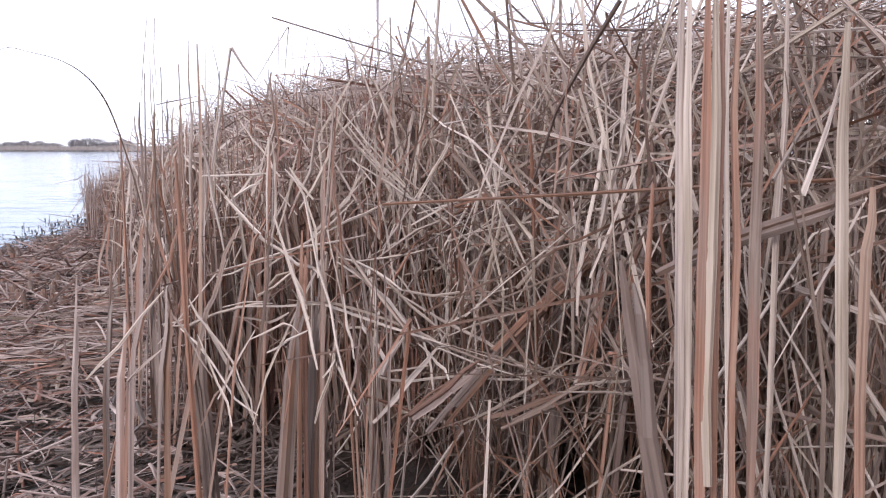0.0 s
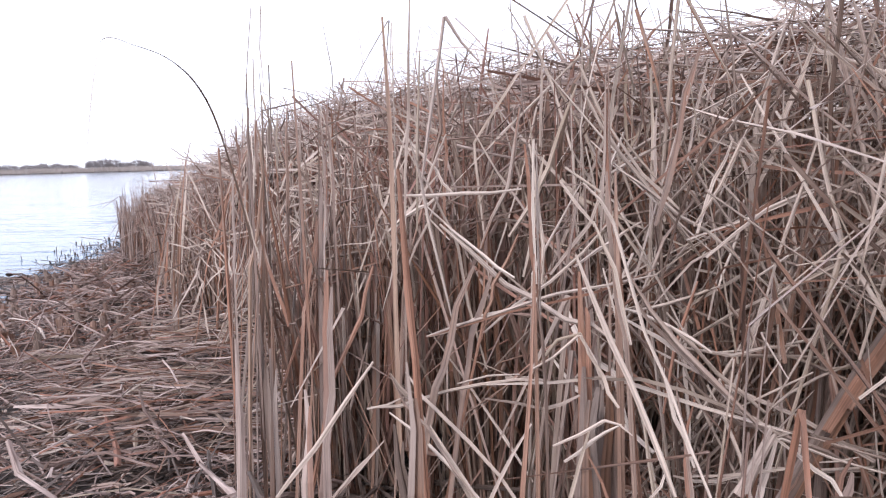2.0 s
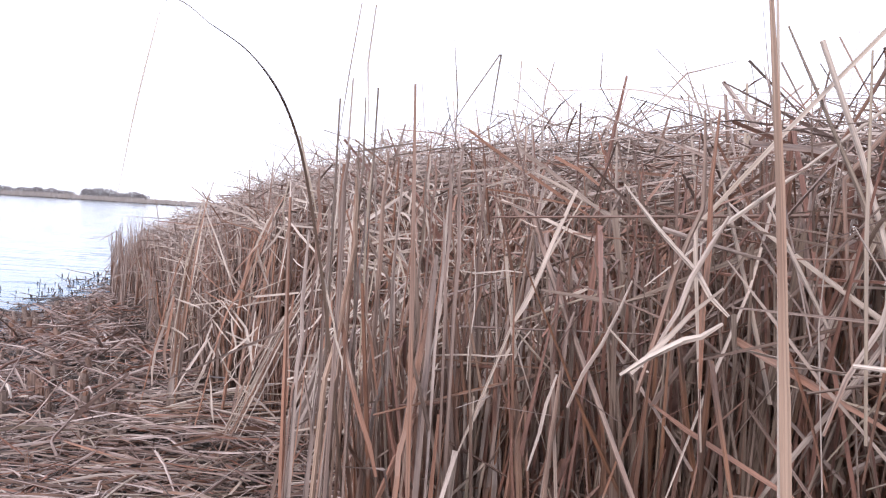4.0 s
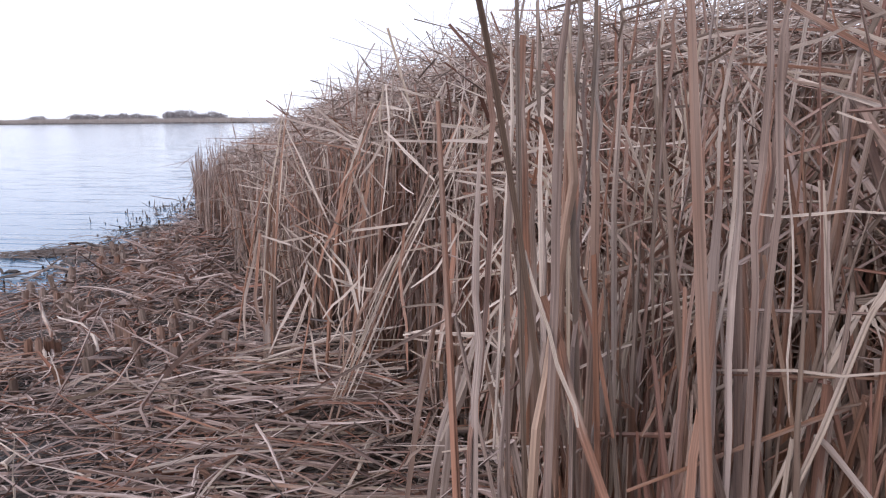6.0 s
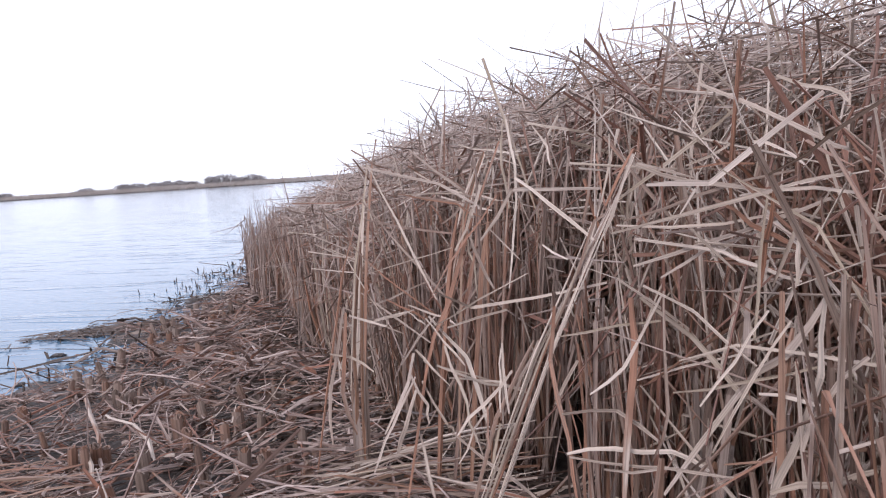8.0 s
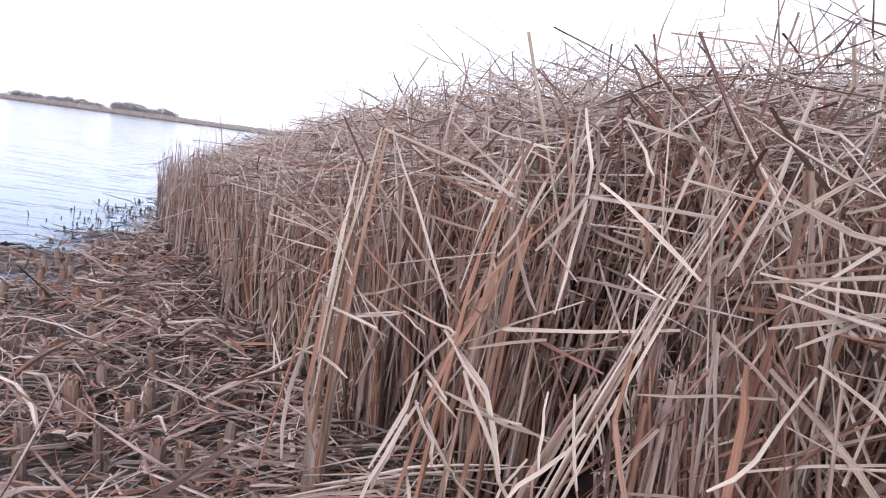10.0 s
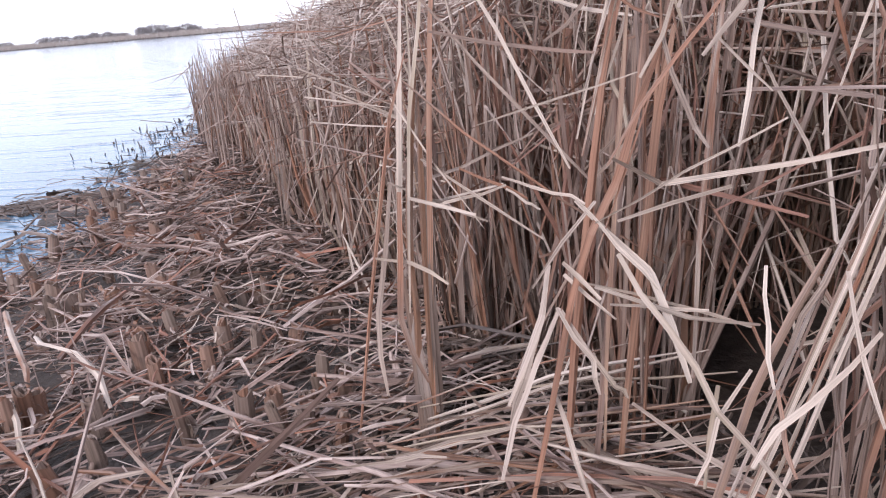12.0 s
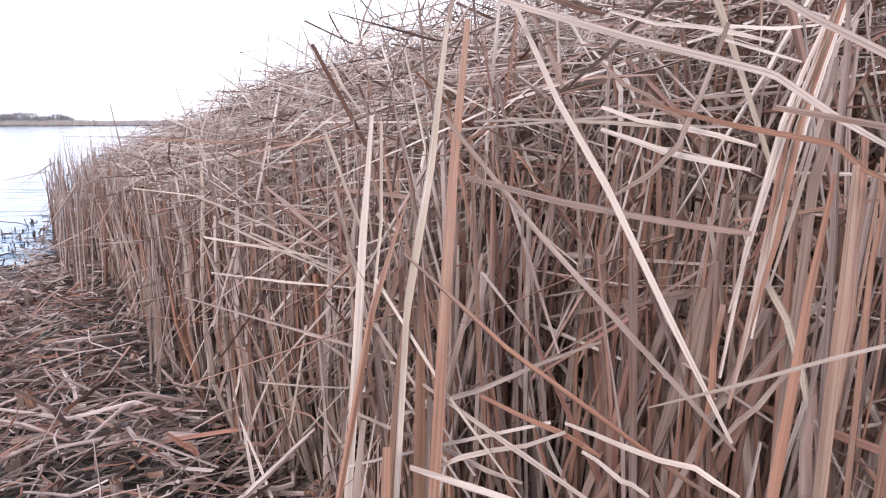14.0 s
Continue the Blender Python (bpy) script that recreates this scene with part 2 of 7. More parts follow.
def bed_height(s, y=2.0):
    """Height of the bed's top: steep at the near end, a gentler slope up from the foot further along."""
    s = s - np.interp(y, (3.2, 5.0, 8.0), (0.0, 0.42, 0.62))
    gentle = np.interp(s, (-0.6, -0.35, -0.1, 0.0, 0.15, 0.4, 0.8, 1.5, 4.0), (0.45, 0.46, 0.5, 0.55, 0.65, 0.78, 0.9, 0.97, 1.0))
    steep = np.interp(s, (-0.6, -0.1, 0.0, 0.15, 0.3, 0.6, 1.5, 4.0), (0.45, 0.51, 0.6, 0.73, 0.81, 0.88, 0.95, 1.0))
    k = np.interp(y, (1.9, 2.5), (0.0, 1.0))
    return (steep * (1 - k) + gentle * k) * np.interp(y, (1.6, 2.2, 2.8, 3.4, 3.8, 4.8), (0.985, 0.955, 0.97, 1.01, 1.0, 1.0))


def puddle(x, y):
    """Where the lake shows between the last shreds of the mat, 0 to 1."""
    off = x - np.interp(y, SHORE_Y, SHORE_X)
    p = np.sin(x * 7 + 1.7 * np.sin(y * 3.1)) * np.sin(y * 11 + 2.2 * np.sin(x * 3.3)) + 0.35 * np.sin(x * 19 + y * 5)
    return np.clip((p - 0.2) * 4, 0, 1) * np.interp(off, (-0.3, -0.1, 0.35, 0.6), (0, 1, 0.8, 0)) * np.interp(y, (3.5, 3.9), (0, 1))


def ground_z(x, y):
    """Mud: almost level under the mat, sloping into the lake, rising again at the far shore."""
    off = x - np.interp(y, SHORE_Y, SHORE_X)
    z = np.interp(off, (-60, -6, -1.2, -0.25, 0.0, 0.5, 2.0), (-3.0, -1.0, -0.22, -0.035, -0.02, -0.004, 0.0))
    z = z + 0.008 * np.sin(x * 7.1 + 1.3 * y) * np.cos(y * 6.3) + 0.006 * np.sin(x * 17 + y * 11)
    z = z - 0.035 * puddle(x, y)
    far = np.interp(y - 0.02 * x, (142, 150, 155, 500), (-3.0, 0.0, 0.55, 1.3))
    return np.maximum(z, np.where(y > 120, far, -9))


# ---- building helpers ----
rng = np.random.default_rng(7)


def mesh_from(name, verts, quads, uvs, material):
    verts, quads = np.asarray(verts, np.float32), np.asarray(quads, np.int32)
    me = bpy.data.meshes.new(name)
    me.vertices.add(len(verts))
    me.vertices.foreach_set("co", verts.ravel())
    k = quads.shape[1]
    me.loops.add(quads.size)
    me.loops.foreach_set("vertex_index", quads.ravel())
    me.polygons.add(len(quads))
    me.polygons.foreach_set("loop_start", np.arange(0, quads.size, k, dtype=np.int32))
    if uvs is not None:
        layer = me.uv_layers.new(name="UVMap")
        layer.data.foreach_set("uv", np.asarray(uvs, np.float32)[quads.ravel()].ravel())
    me.polygons.foreach_set("use_smooth", np.zeros(len(quads), bool))
    me.materials.append(material)
    me.update(calc_edges=True)
    return me


def unit(v):
    return v / np.maximum(np.linalg.norm(v, axis=-1, keepdims=True), 1e-9)


def ribbons(name, P, W, hint, material, thick=0.36, twist=0.7):
    """One mesh of many leaves: P (n, k, 3) middle lines, W (n, k) widths, hint (n, 3) the way each leaf's back faces.
    A leaf is three-sided, flat in front with a low keel behind."""
    n, k = W.shape
    T = unit(np.gradient(P, axis=1))
    side = unit(np.cross(T, hint[:, None, :]))
    nor = np.cross(side, T)
    turn = rng.normal(0, twist, (n, 1)) * np.linspace(-0.5, 1.0, k)[None, :]
    side, nor = np.cos(turn)[..., None] * side + np.sin(turn)[..., None] * nor, np.cos(turn)[..., None] * nor - np.sin(turn)[..., None] * side
    V = np.stack([P - side * W[..., None] / 2, P + side * W[..., None] / 2, P + nor * W[..., None] * thick], axis=2)
    length = np.concatenate([np.zeros((n, 1)), np.cumsum(np.linalg.norm(np.diff(P, axis=1), axis=2), axis=1)], axis=1)
    uv = np.zeros((n, k, 3, 2))
    uv[..., 1] = length[..., None]
    uv[..., 0] = np.array([0.0, 1.0, 0.5])
    base = (np.arange(n) * k * 3)[:, None, None] + (np.arange(k - 1) * 3)[None, :, None]
    faces = []
    for a, b in ((0, 1), (1, 2), (2, 0)):
        faces.append(np.concatenate([base + a, base + b, base + b + 3, base + a + 3], axis=2))
    quads = np.concatenate(faces, axis=2).reshape(-1, 4)
    return mesh_from(name, V.reshape(-1, 3), quads, uv.reshape(-1, 2), material)


def directions(az, el):
    return np.stack([np.cos(el) * np.cos(az), np.cos(el) * np.sin(az), np.sin(el)], axis=-1)


def kinked(base, d0, d1, length, f, sag=0.0, wob=0.0):
    """Middle lines of leaves that leave base along d0, snap at the fraction f and go on along d1."""
    n = len(base)
    t = np.stack([np.zeros(n), f * 0.55, f, f + (1 - f) * 0.12, np.ones(n)], axis=1)
    below = np.minimum(t, f[:, None])[..., None]
    above = np.maximum(t - f[:, None], 0)[..., None]
    P = base[:, None, :] + length[:, None, None] * (below * d0[:, None, :] + above * d1[:, None, :])
    P[..., 2] -= sag * length[:, None] * t ** 2
    if wob:
        w = rng.normal(0, wob, (n, 1, 3)) * np.sin(t * 3.1)[..., None] + rng.normal(0, wob * 0.5, (n, 1, 3)) * np.sin(t * 6.3)[..., None]
        P = P + w * length[:, None, None]
    return P


def taper(n, w, tip=0.3, torn=0.08):
    s = np.array([0.95, 1.0, 1.0, 0.92, tip])
    return w[:, None] * s[None, :] * (1 + torn * rng.normal(0, 1, (n, 5)))


def part(name, mesh, parent, m=None, label=""):
    ob = new(name, mesh)
    ob.parent = parent
    if m is not None:
        ob.matrix_basis = m
    if label:
        ob["label"] = label
    return ob


def stuff(name, mesh, label, category):
    return tagged(new(name, mesh), label, category, kind="stuff")


# ---- ground and water ----
def sheet_lines(lo, hi, near_lo, near_hi, step, grow):
    a = list(np.arange(near_lo, near_hi, step))
    d = step
    while a[-1] < hi:
        d *= grow
        a.append(a[-1] + d)
    d, low = step, [near_lo]
    while low[-1] > lo:
        d *= grow
        low.append(low[-1] - d)
    return np.array(low[:0:-1] + a)


gx, gy = sheet_lines(-3000, 3000, -5.0, 2.5, 0.07, 1.25), sheet_lines(-3000, 3000, -1.0, 9.0, 0.08, 1.14)
X, Y = np.meshgrid(gx, gy)
idx = np.arange(X.size).reshape(X.shape)
gq = np.stack([idx[:-1, :-1], idx[:-1, 1:], idx[1:, 1:], idx[1:, :-1]], axis=-1).reshape(-1, 4)
ground = new("ground", mesh_from("ground", np.stack([X, Y, ground_z(X, Y)], axis=-1).reshape(-1, 3), gq, None, mud_mat))
tagged(ground, "dark wet mud under the reed litter and lake", "ground", kind="structure")
for p in ground.data.polygons:
    p.use_smooth = True
wv = np.array([(-3000, -3000, WATER_Z), (3000, -3000, WATER_Z), (3000, 3000, WATER_Z), (-3000, 3000, WATER_Z)])
water = new("water", mesh_from("water", wv, np.array([[0, 1, 2, 3]]), None, water_mat))
tagged(water, "pale grey lake water with low ripples under white sky", "water", kind="structure")


# ---- far shore ----
def far_shore():
    n = 16000
    x = rng.uniform(-252, 19, n)
    y = 152 + 0.02 * x + rng.choice([0.0, 1.3, 2.8, 5.0], n) + rng.normal(0, 0.3, n)
    h = np.where(rng.random(n) < 0.5, 0.7, 0.85) * rng.uniform(0.85, 1.05, n) * (0.9 + 0.12 * np.sin(x * 0.05) + 0.08 * np.sin(x * 0.31))
    base = np.stack([x, y, ground_z(x, y) - 0.1], axis=-1)
    lean = directions(rng.uniform(0, 6.28, n), rng.uniform(1.25, 1.55, n))
    P = kinked(base, lean, unit(lean + rng.normal(0, 0.12, (n, 3))), h, rng.uniform(0.5, 0.8, n))
    me = ribbons("far_reeds", P, taper(n, rng.uniform(0.07, 0.16, n), 0.4), unit(rng.normal(0, 0.2, (n, 3)) + (0, 1, 0)), hazed_fringe_mat)
    stuff("far_reeds", me, "pale tan reed fringe along the far shore", "reeds")
    n = 2600
    x = rng.uniform(-252, 19, n)
    y = 150.1 + 0.02 * x + rng.normal(0, 0.2, n)
    base = np.stack([x, y, np.full(n, WATER_Z - 0.05)], axis=-1)
    lean = directions(rng.uniform(0, 6.28, n), rng.uniform(1.0, 1.5, n))
    P = kinked(base, lean, lean, rng.uniform(0.15, 0.3, n), np.full(n, 0.6))
    me = ribbons("far_sedge", P, taper(n, rng.uniform(0.1, 0.22, n), 0.5), np.tile((0.0, 1.0, 0.0), (n, 1)), soaked_and_shade_mat)
    stuff("far_sedge", me, "dark wet sedge at the far waterline", "reeds")


def far_tree(height, spread, seed):
    """A bare winter bush: a forked trunk and a crown of very many fine twigs, coloured pale for haze."""
    r = np.random.default_rng(seed)
    top = new("far_bush")
    n = 7
    az = r.uniform(0, 6.28, n)
    d = directions(az, r.uniform(0.7, 1.4, n))
    P = kinked(np.zeros((n, 3)), d, unit(d + (0, 0, 0.5)), height * r.uniform(0.6, 0.85, n), np.full(n, 0.5))
    part("trunk", ribbons("trunk", P, taper(n, np.full(n, 0.1), 0.2), np.tile((0.3, 1.0, 0.0), (n, 1)), stalk_mat, 0.8), top)
    n = 800
    c = r.normal(0, 1, (n, 3))
    c = c / np.linalg.norm(c, axis=1, keepdims=True) * r.uniform(0.2, 1.0, (n, 1)) ** 0.5
    bump = 1 + 0.25 * np.sin(c[:, :1] * 5 + seed) * np.cos(c[:, 1:2] * 4)
    c = c * bump * np.array([spread / 2, spread / 2, height * 0.42]) + np.array([0, 0, height * 0.5])
    d = unit(c - np.array([0, 0, height * 0.1]) + r.normal(0, 0.5, (n, 3)))
    P = kinked(c, d, unit(d + r.normal(0, 0.4, (n, 3))), r.uniform(0.3, 0.65, n), np.full(n, 0.5))
    part("crown", ribbons("crown", P, taper(n, r.uniform(0.04, 0.085, n), 0.3), r.normal(0, 1, (n, 3)), hazed_twig_mat), top, None, "mass of fine bare twigs")
    tagged(top, "bare grey-brown winter bush on the far shore", "bush", "bushes on the far shore")
    return top


far_shore()
kinds = [far_tree(2.3, 3.8, 1), far_tree(1.9, 3.2, 2), far_tree(1.5, 3.8, 3)]
spots = [(-119, 1), (-122, 0), (-126, 0), (-130, 0), (-134, 0), (-138, 1), (-146, 2), (-151, 1), (-156, 1), (-161, 2), (-168, 2), (-174, 2), (-190, 2), (-226, 2), (-243, 2), (-266, 1), (-274, 1), (-284, 2)]
for i, (x, k) in enumerate(spots):
    m = pose(x * 0.63, 158 + 0.02 * x, 0.5, 0, 0, i * 77) @ Matrix.Diagonal((1, 1, 0.85 + 0.05 * (i * 7 % 6), 1))
    if i < 3:
        kinds[[1, 0, 2][i]].matrix_basis = m
    else:
        c = copy_thing(kinds[k], m)
        c.matrix_basis = m


# ---- the reed bed as a mass ----
def scatter_bed(n, s_lo, s_hi, y_lo, y_hi):
    y = rng.uniform(y_lo, y_hi, n)
    s = s_lo + (s_hi - s_lo) * rng.random(n)
    x = np.interp(y, EDGE_Y, EDGE_X) + s / 0.86
    return x, y, s


def slim(y):
    """Leaves are slimmer at the near end of the bed."""
    return np.interp(y, (1.2, 1.55, 1.7, 2.6), (0.66, 0.75, 0.95, 1.0))


def outward(n, spread):
    """Headings that mostly fall out of the bed, towards the lake."""
    return radians(205) + rng.normal(0, spread, n)


def bed_uprights(name, n, s_lo, s_hi, y_lo, y_hi, w=0.009, material=None, margin=-0.08, tall=1.0, broken=0.5, tuft=7):
    """Standing leaves in tight tufts, broad at the foot, many snapped with the tip hanging or lying over."""
    m = n // tuft
    x, y, s = scatter_bed(m, s_lo, s_hi, y_lo, y_hi)
    tilt_az, tilt = rng.uniform(0, 6.28, m), np.abs(rng.normal(0, 1, m)) * np.interp(y, (1.5, 2.0, 3.3, 4.0), (0.16, 0.14, 0.14, 0.1))
    grown = rng.uniform(0.78, 1.04, m)
    nn = m * tuft
    X7, Y7, S7 = np.repeat(x, tuft), np.repeat(y, tuft), np.repeat(s, tuft)
    base = np.stack([X7 + rng.normal(0, 0.009, nn), Y7 + rng.normal(0, 0.009, nn), ground_z(X7, Y7) - 0.01], axis=-1)
    d0 = unit(np.stack([np.repeat(np.cos(tilt_az) * tilt, tuft), np.repeat(np.sin(tilt_az) * tilt, tuft), np.ones(nn)], axis=-1) + rng.normal(0, 1, (nn, 3)) * np.interp(Y7, (1.5, 2.0, 3.3, 4.0), (0.1, 0.075, 0.075, 0.05))[:, None])
    h = bed_height(S7, Y7) * tall * np.repeat(grown, tuft)
    snapped = rng.random(nn) < broken
    f = np.where(snapped, rng.uniform(0.45, 0.92, nn), 0.7)
    length = np.where(snapped, h / f * rng.uniform(0.5, 1.0, nn), h * rng.uniform(0.6, 1.04, nn))
    az = np.where(rng.random(nn) < 0.5, outward(nn, 1.0), rng.uniform(0, 6.28, nn))
    d1 = np.where(snapped[:, None], directions(az, rng.uniform(-1.4, 0.1, nn)), unit(d0 + rng.normal(0, 0.06, (nn, 3))))
    P = kinked(base, d0, d1, length, f, 0.0, 0.012)
    W = taper(nn, w * slim(Y7) * rng.uniform(0.6, 1.5, nn), 0.35)
    W[:, 0] *= 1.25
    keep = open_way(P, 0.3, margin) & ~hollow(X7, Y7)
    hint = unit(directions(rng.uniform(0, 6.28, nn), np.zeros(nn)))
    me = ribbons(name, P[keep], W[keep], hint[keep], material or stem_mat)
    return stuff(name, me, "standing dead cattail leaves snapped at many heights", "reeds")


def bed_thatch(name, n, s_lo, s_hi, y_lo, y_hi, w=0.006, depth=0.25, lmin=0.18, lmax=0.5, margin=0.0, lift=0.0):
    """The roof of leaves that fell over one another on top of the bed."""
    x, y, s = scatter_bed(n, s_lo, s_hi, y_lo, y_hi)
    z = bed_height(s, y) + 0.03 * np.sin(x * 3.1 + y * 2.3) - depth * rng.random(n) ** 1.6 + lift * rng.random(n) ** 1.5
    over = rng.random(n) < 0.45
    az = np.where(over, outward(n, 0.75), rng.uniform(0, 6.28, n))
    el = rng.normal(0.0, 0.19 + 1.6 * lift, n) - np.where(over, 0.18, 0.0)
    d0 = directions(az, el)
    bent = rng.random(n) < 0.4
    d1 = directions(az + rng.normal(0, 0.6, n) * bent, el + rng.normal(-0.15, 0.4, n) * bent)
    length = rng.uniform(lmin, lmax, n)
    base = np.stack([x, y, z], axis=-1) - d0 * length[:, None] * 0.45
    P = kinked(base, d0, d1, length, rng.uniform(0.35, 0.8, n), 0.05, 0.02)
    P = P[open_way(P, 0.45, margin)]
    n = len(P)
    me = ribbons(name, P, taper(n, w * slim(P[:, 0, 1]) * rng.uniform(0.5, 1.5, n), 0.3), unit(rng.normal(0, 0.35, (n, 3)) + (0, 0, 1)), thatch_mat)
    return stuff(name, me, "weathered broken leaves thatching the reed bed", "reeds")


def bed_crossing(name, n, s_lo, s_hi, y_lo, y_hi, w=0.0065, material=None):
    """Snapped leaves that hang and lean through the bed at all angles."""
    x, y, s = scatter_bed(n, s_lo, s_hi, y_lo, y_hi)
    z = bed_height(s, y) * rng.uniform(0.05, 0.95, n)
    az = rng.uniform(0, 6.28, n)
    el = np.where(rng.random(n) < 0.65, rng.uniform(0.5, 1.45, n) * rng.choice([-1, 1], n), rng.normal(0, 0.4, n))
    d0 = directions(az, el)
    bent = rng.random(n) < 0.3
    d1 = np.where(bent[:, None], directions(az + rng.normal(0, 0.9, n), el - rng.uniform(0.1, 0.9, n)), d0)
    length = rng.uniform(0.15, 0.5, n)
    base = np.stack([x, y, z], axis=-1) - d0 * length[:, None] * 0.5
    P = kinked(base, d0, d1, length, rng.uniform(0.3, 0.75, n), 0.03, 0.014)
    low = hollow(x, y) & (z < 0.5) & (rng.random(n) < 0.75)
    P = P[(P[..., 2].min(axis=1) > 0.0) & open_way(P, 0.5) & ~low]
    n = len(P)
    me = ribbons(name, P, taper(n, w * slim(P[:, 0, 1]) * rng.uniform(0.5, 1.5, n), 0.4), unit(rng.normal(0, 1, (n, 3))), material or leaf_mat)
    return stuff(name, me, "snapped leaves leaning through the reed bed", "reeds")


def bed_wisps(name, n, y_lo, y_hi, w=0.0035):
    """Thin tips that stand up out of the thatch against the sky."""
    x, y, s = scatter_bed(n, 0.05, 1.6, y_lo, y_hi)
    h = bed_height(s, y)
    base = np.stack([x, y, h - 0.2], axis=-1)
    d0 = unit(np.stack([rng.normal(0, 0.3, n), rng.normal(0, 0.3, n), np.ones(n)], axis=-1))
    bent = rng.random(n) < 0.4
    d1 = np.where(bent[:, None], directions(rng.uniform(0, 6.28, n), rng.uniform(-0.9, 0.6, n)), unit(d0 + rng.normal(0, 0.08, (n, 3))))
    P = kinked(base, d0, d1, rng.uniform(0.22, 0.4, n) * rng.choice([0.8, 1.0, 1.25], n), rng.uniform(0.68, 0.9, n), 0.0, 0.02)
    P = P[open_way(P, 0.4)]
    n = len(P)
    me = ribbons(name, P, taper(n, w * rng.uniform(0.6, 1.5, n), 0.3), unit(rng.normal(0, 1, (n, 3)) * (1, 1, 0.1)), thatch_mat)
    return stuff(name, me, "thin leaf tips standing above the reed bed", "reeds")


bed_uprights("standing_reeds", 13500, 0.26, 1.1, 0.4, 7.2, 0.006)
bed_uprights("standing_reeds", 3600, 0.02, 0.4, 3.9, 7.2, 0.0078, stand_mat, broken=0.2)
bed_uprights("standing_reeds", 2500, 1.1, 2.6, 0.0, 8.0)
bed_uprights("russet_reeds", 1900, 0.15, 0.6, 1.7, 3.3, 0.0066, russet_mat)
bed_uprights("russet_reeds", 1100, 0.1, 0.7, 2.2, 3.4, 0.0066, russet_mat, broken=0.3)
bed_uprights("standing_reeds", 1500, 0.05, 0.42, 2.3, 4.3, 0.006, stand_mat, tall=1.1)
bed_uprights("russet_reeds", 1300, 0.1, 0.45, 1.55, 2.7, 0.0057, russet_mat, tall=1.0)
bed_crossing("fallen_reeds", 1500, 0.03, 0.6, 0.7, 1.7, 0.0054)
bed_crossing("fallen_reeds", 700, 0.05, 0.6, 0.7, 1.7, 0.0054, stem_mat)
bed_crossing("bleached_reeds", 600, 0.0, 0.3, 0.8, 1.7, 0.0052, pale_mat)
bed_crossing("fallen_reeds", 600, 0.1, 0.9, 1.6, 2.3, 0.0056, stand_mat)
bed_uprights("near_standing_reeds", 2300, 0.04, 0.5, 1.78, 2.3, 0.0055, stem_mat, tall=0.97, broken=0.3)
bed_uprights("near_standing_reeds", 1000, 0.04, 0.45, 1.78, 2.3, 0.006, russet_mat, tall=0.92, broken=0.25)
bed_crossing("fallen_reeds", 1500, 0.03, 0.9, 2.2, 3.6, 0.0054)
bed_crossing("fallen_reeds", 1200, 0.03, 0.7, 2.2, 3.6, 0.0054, russet_mat)
bed_crossing("fallen_reeds", 800, 0.1, 0.9, 3.6, 7.2, 0.0042)
bed_crossing("bleached_reeds", 750, 0.0, 0.35, 2.3, 3.4, 0.005, pale_mat)
bed_thatch("reed_thatch", 3200, 0.52, 2.4, 0.3, 2.3, 0.005, 0.1, 0.2, 0.6)
bed_thatch("reed_thatch", 1500, 0.55, 2.4, 2.3, 3.3, 0.005, 0.12, 0.2, 0.6)
bed_thatch("reed_thatch", 9000, 0.3, 2.4, 3.3, 8.0, 0.005, 0.17, 0.2, 0.6)
bed_thatch("reed_thatch", 1000, 0.1, 0.4, 3.2, 8.0, 0.005, 0.17, 0.2, 0.55)
bed_wisps("reed_tips", 160, 0.5, 8.0)
bed_wisps("reed_tips", 520, 2.9, 6.2, 0.0036)
bed_wisps("reed_tips", 400, 8.0, 24.0, 0.006)
bed_thatch("loose_reed_tops", 450, 0.4, 2.0, 0.5, 2.8, 0.0042, 0.0, 0.25, 0.6, lift=0.02)
bed_thatch("loose_reed_tops", 1350, 0.1, 2.0, 2.8, 8.0, 0.0042, 0.0, 0.15, 0.5, lift=0.1)
bed_thatch("loose_reed_tops", 450, 0.2, 1.6, 3.0, 5.6, 0.0042, 0.0, 0.15, 0.5, lift=0.17)
bed_uprights("edge_reeds", 420, -0.14, 0.1, 4.7, 8.0, 0.0055, stand_mat, margin=-0.4, tall=1.22, broken=0.12, tuft=4)
bed_uprights("far_standing_reeds", 5000, 0.0, 2.2, 7.0, 30.0, 0.012, margin=-0.3)
bed_thatch("far_reed_thatch", 4000, 0.15, 3.0, 7.5, 30.0, 0.011, 0.3, 0.3, 0.8, margin=-0.1)
bed_thatch("outer_reed_thatch", 4200, 2.2, 6.5, -2.5, 12.0, 0.012, 0.3, 0.4, 0.9)
bed_thatch("outer_reed_thatch", 900, 0.4, 2.6, -2.8, 0.4, 0.01, 0.5, 0.3, 0.8)
bed_uprights("outer_reeds", 1400, 0.6, 5.5, -3.0, 0.3, 0.012)
bed_uprights("outer_reeds", 1300, 2.4, 6.5, 0.3, 10.0, 0.014)


# ---- leaf shapes shared by single leaves (each stands along z from its foot) ----
def leaf_shape(name, material, length, width, f, bend_az, bend_el, wob=0.012, tip=0.35):
    one = np.ones(1)
    up = np.array([[0.0, 0.0, 1.0]])
    d1 = directions(one * bend_az, one * bend_el) if bend_el is not None else up
    P = kinked(np.zeros((1, 3)), up, d1, one * length, one * f, 0.0, wob)
    return ribbons(name, P, taper(1, one * width, tip), np.array([[0.0, 1.0, 0.0]]), material)


